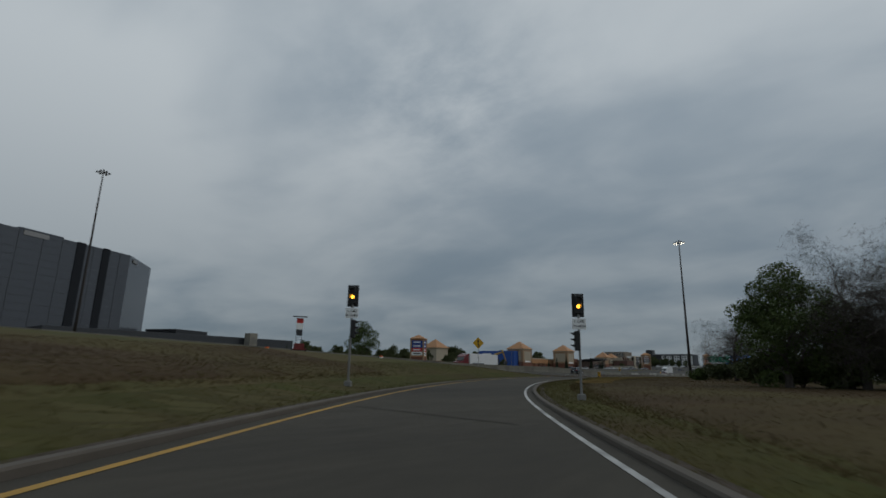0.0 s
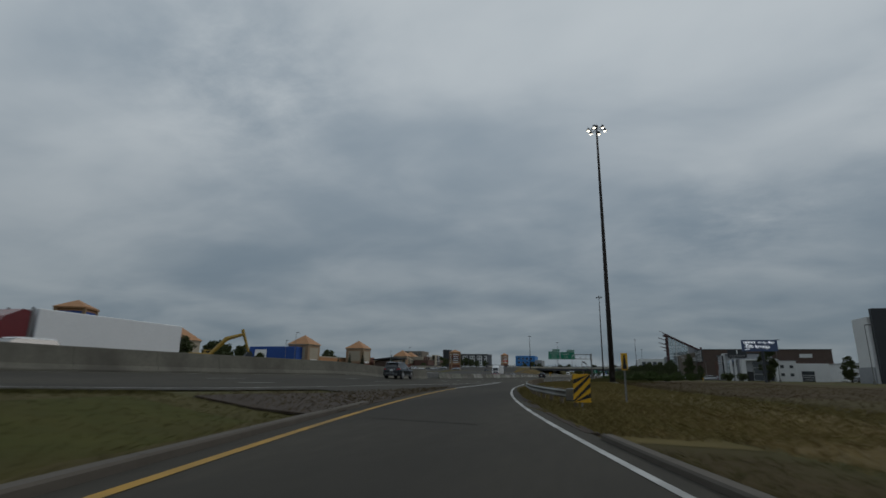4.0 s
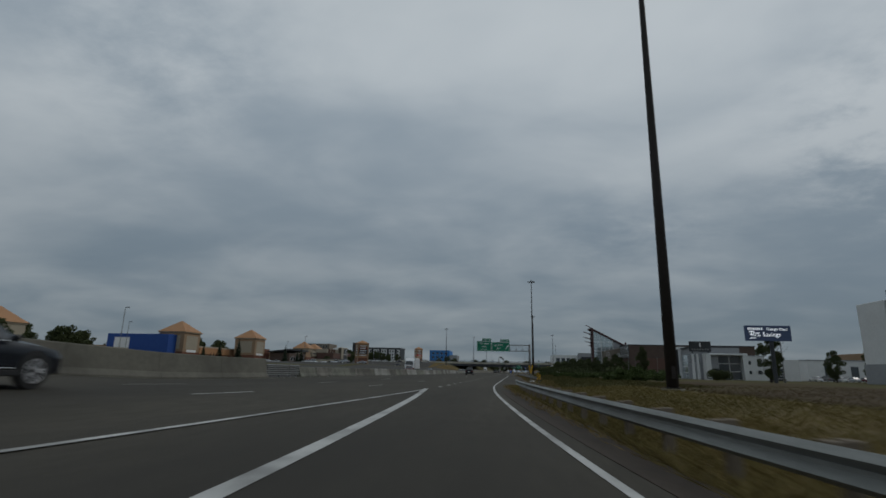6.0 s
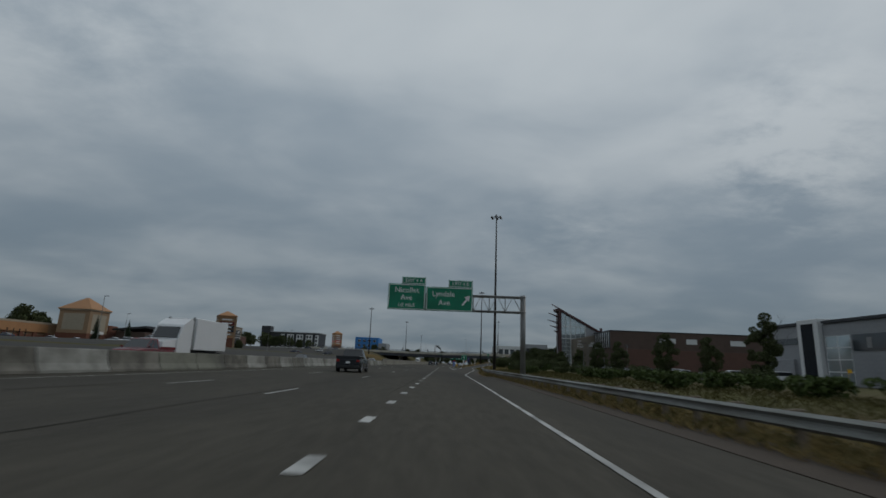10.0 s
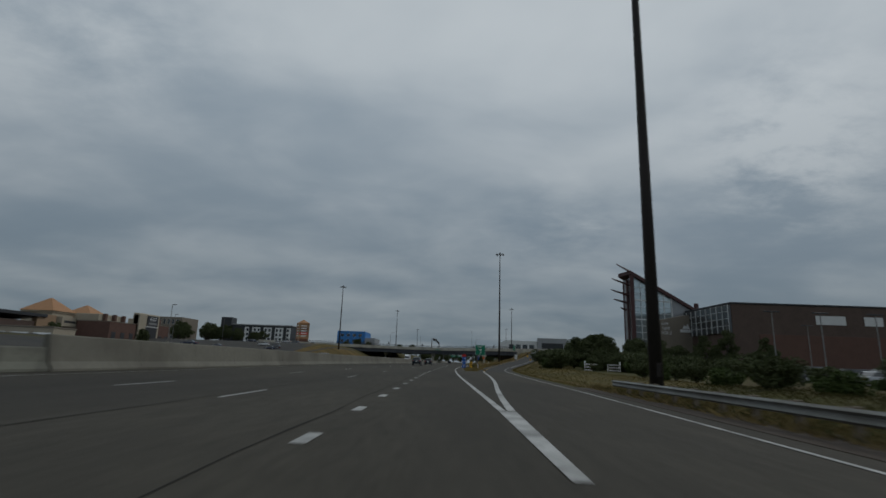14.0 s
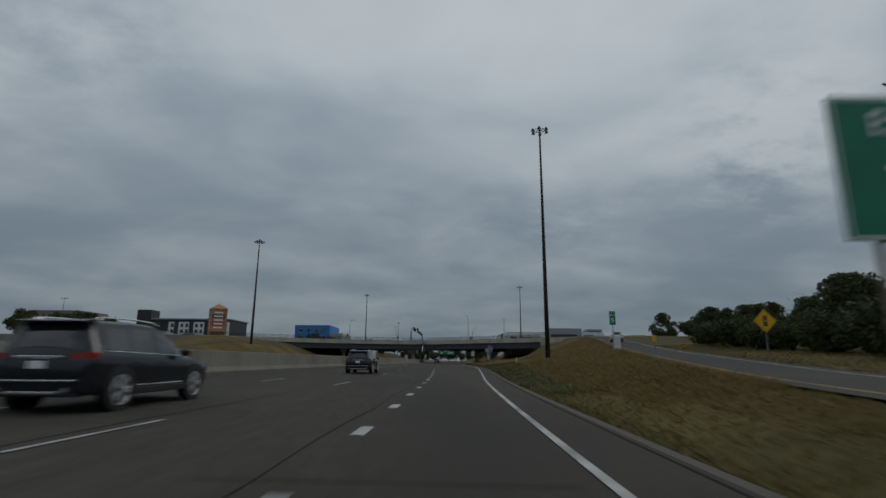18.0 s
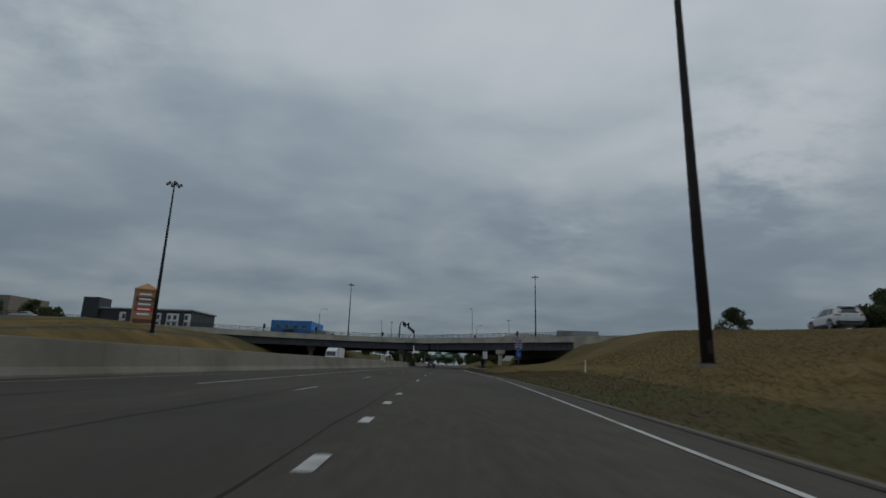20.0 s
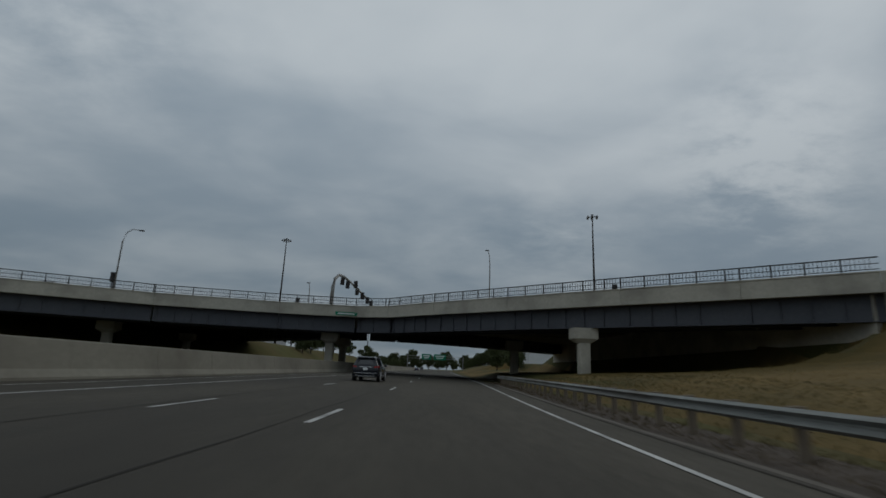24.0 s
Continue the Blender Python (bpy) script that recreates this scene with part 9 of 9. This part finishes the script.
def nose(rs, n):
    y = 102 + 52 * rs.random(n)
    l, r = edge(y) + np.where(y > 274, 3.4, 1.5), np.minimum(exit_left(y) - 1.1, edge(y) + 9)
    return l + np.maximum(r - l, 0.1) * rs.random(n), y


grass_field("verge_grass", ROAD_BLADES, 26000, nose, 0.17, 9, "short green and straw grass between road and ramp")
grass_field("verge_grass", BLADES, 42000, lambda rs, n: (lambda y: (edge(y) + np.where(y > 274, 3.4, 1.5) + 8 * rs.random(n), y))(152 + 190 * rs.random(n) ** 1.2), 0.18, 19, "short olive grass along the foot of the bank", 0.014)
grass_field("gore_weeds", WEEDS, 9000, lambda rs, n: (lambda y: (edge(y) + 1.6 + 1.9 * rs.random(n), y))(276 + 76 * rs.random(n)), 0.22, 20, "brown weeds below the guard rail", 0.014)
grass_field("dry_grass", DRY, 12000, nose, 0.17, 29, "short straw grass between road and ramp", 0.014)
grass_field("dry_grass", DRY, 9000, verge(-206, -128, lambda y: ramp_right(y) + 1.0, 0, 1.6, 1.0), 0.24, 21, "short straw grass at the foot of the rail")
grass_field("dry_grass", DRY, 64000, lambda rs, n: (lambda y: (edge(y) + 4.5 + np.maximum(np.minimum(exit_left(y) - 1.2, edge(y) + 32) - edge(y) - 4.5, 0.1) * rs.random(n), y))(108 + 235 * rs.random(n)), 0.2, 10, "straw-coloured dry grass on the bank", 0.014)
grass_field("verge_grass", ROAD_BLADES, 30000, verge(60, 210, lambda y: exit_right(y) + 1.5, 0, 12), 0.22, 11, "green and straw grass beside the exit ramp")
grass_field("dry_grass", DRY, 26000, lambda rs, n: (lambda y: (np.maximum(exit_left(y) - 1.0 - (exit_left(y) - edge(y)) * 0.55 * rs.random(n) ** 1.3, edge(y) + 4.0), y))(146 + 120 * rs.random(n)), 0.34, 30, "pale tall dry grass along the crest of the bank", 0.014)
grass_field("gore_weeds", WEEDS, 2600, lambda rs, n: (lambda y: (ramp_left(y) - 0.6 - np.interp(y, [-206, -190, -178], [4.2, 2.2, 0.5]) * rs.random(n) ** 1.5, y))(-178 - 28 * rs.random(n) ** 0.8), 0.26, 12, "dark ragged weeds in the merging nose")
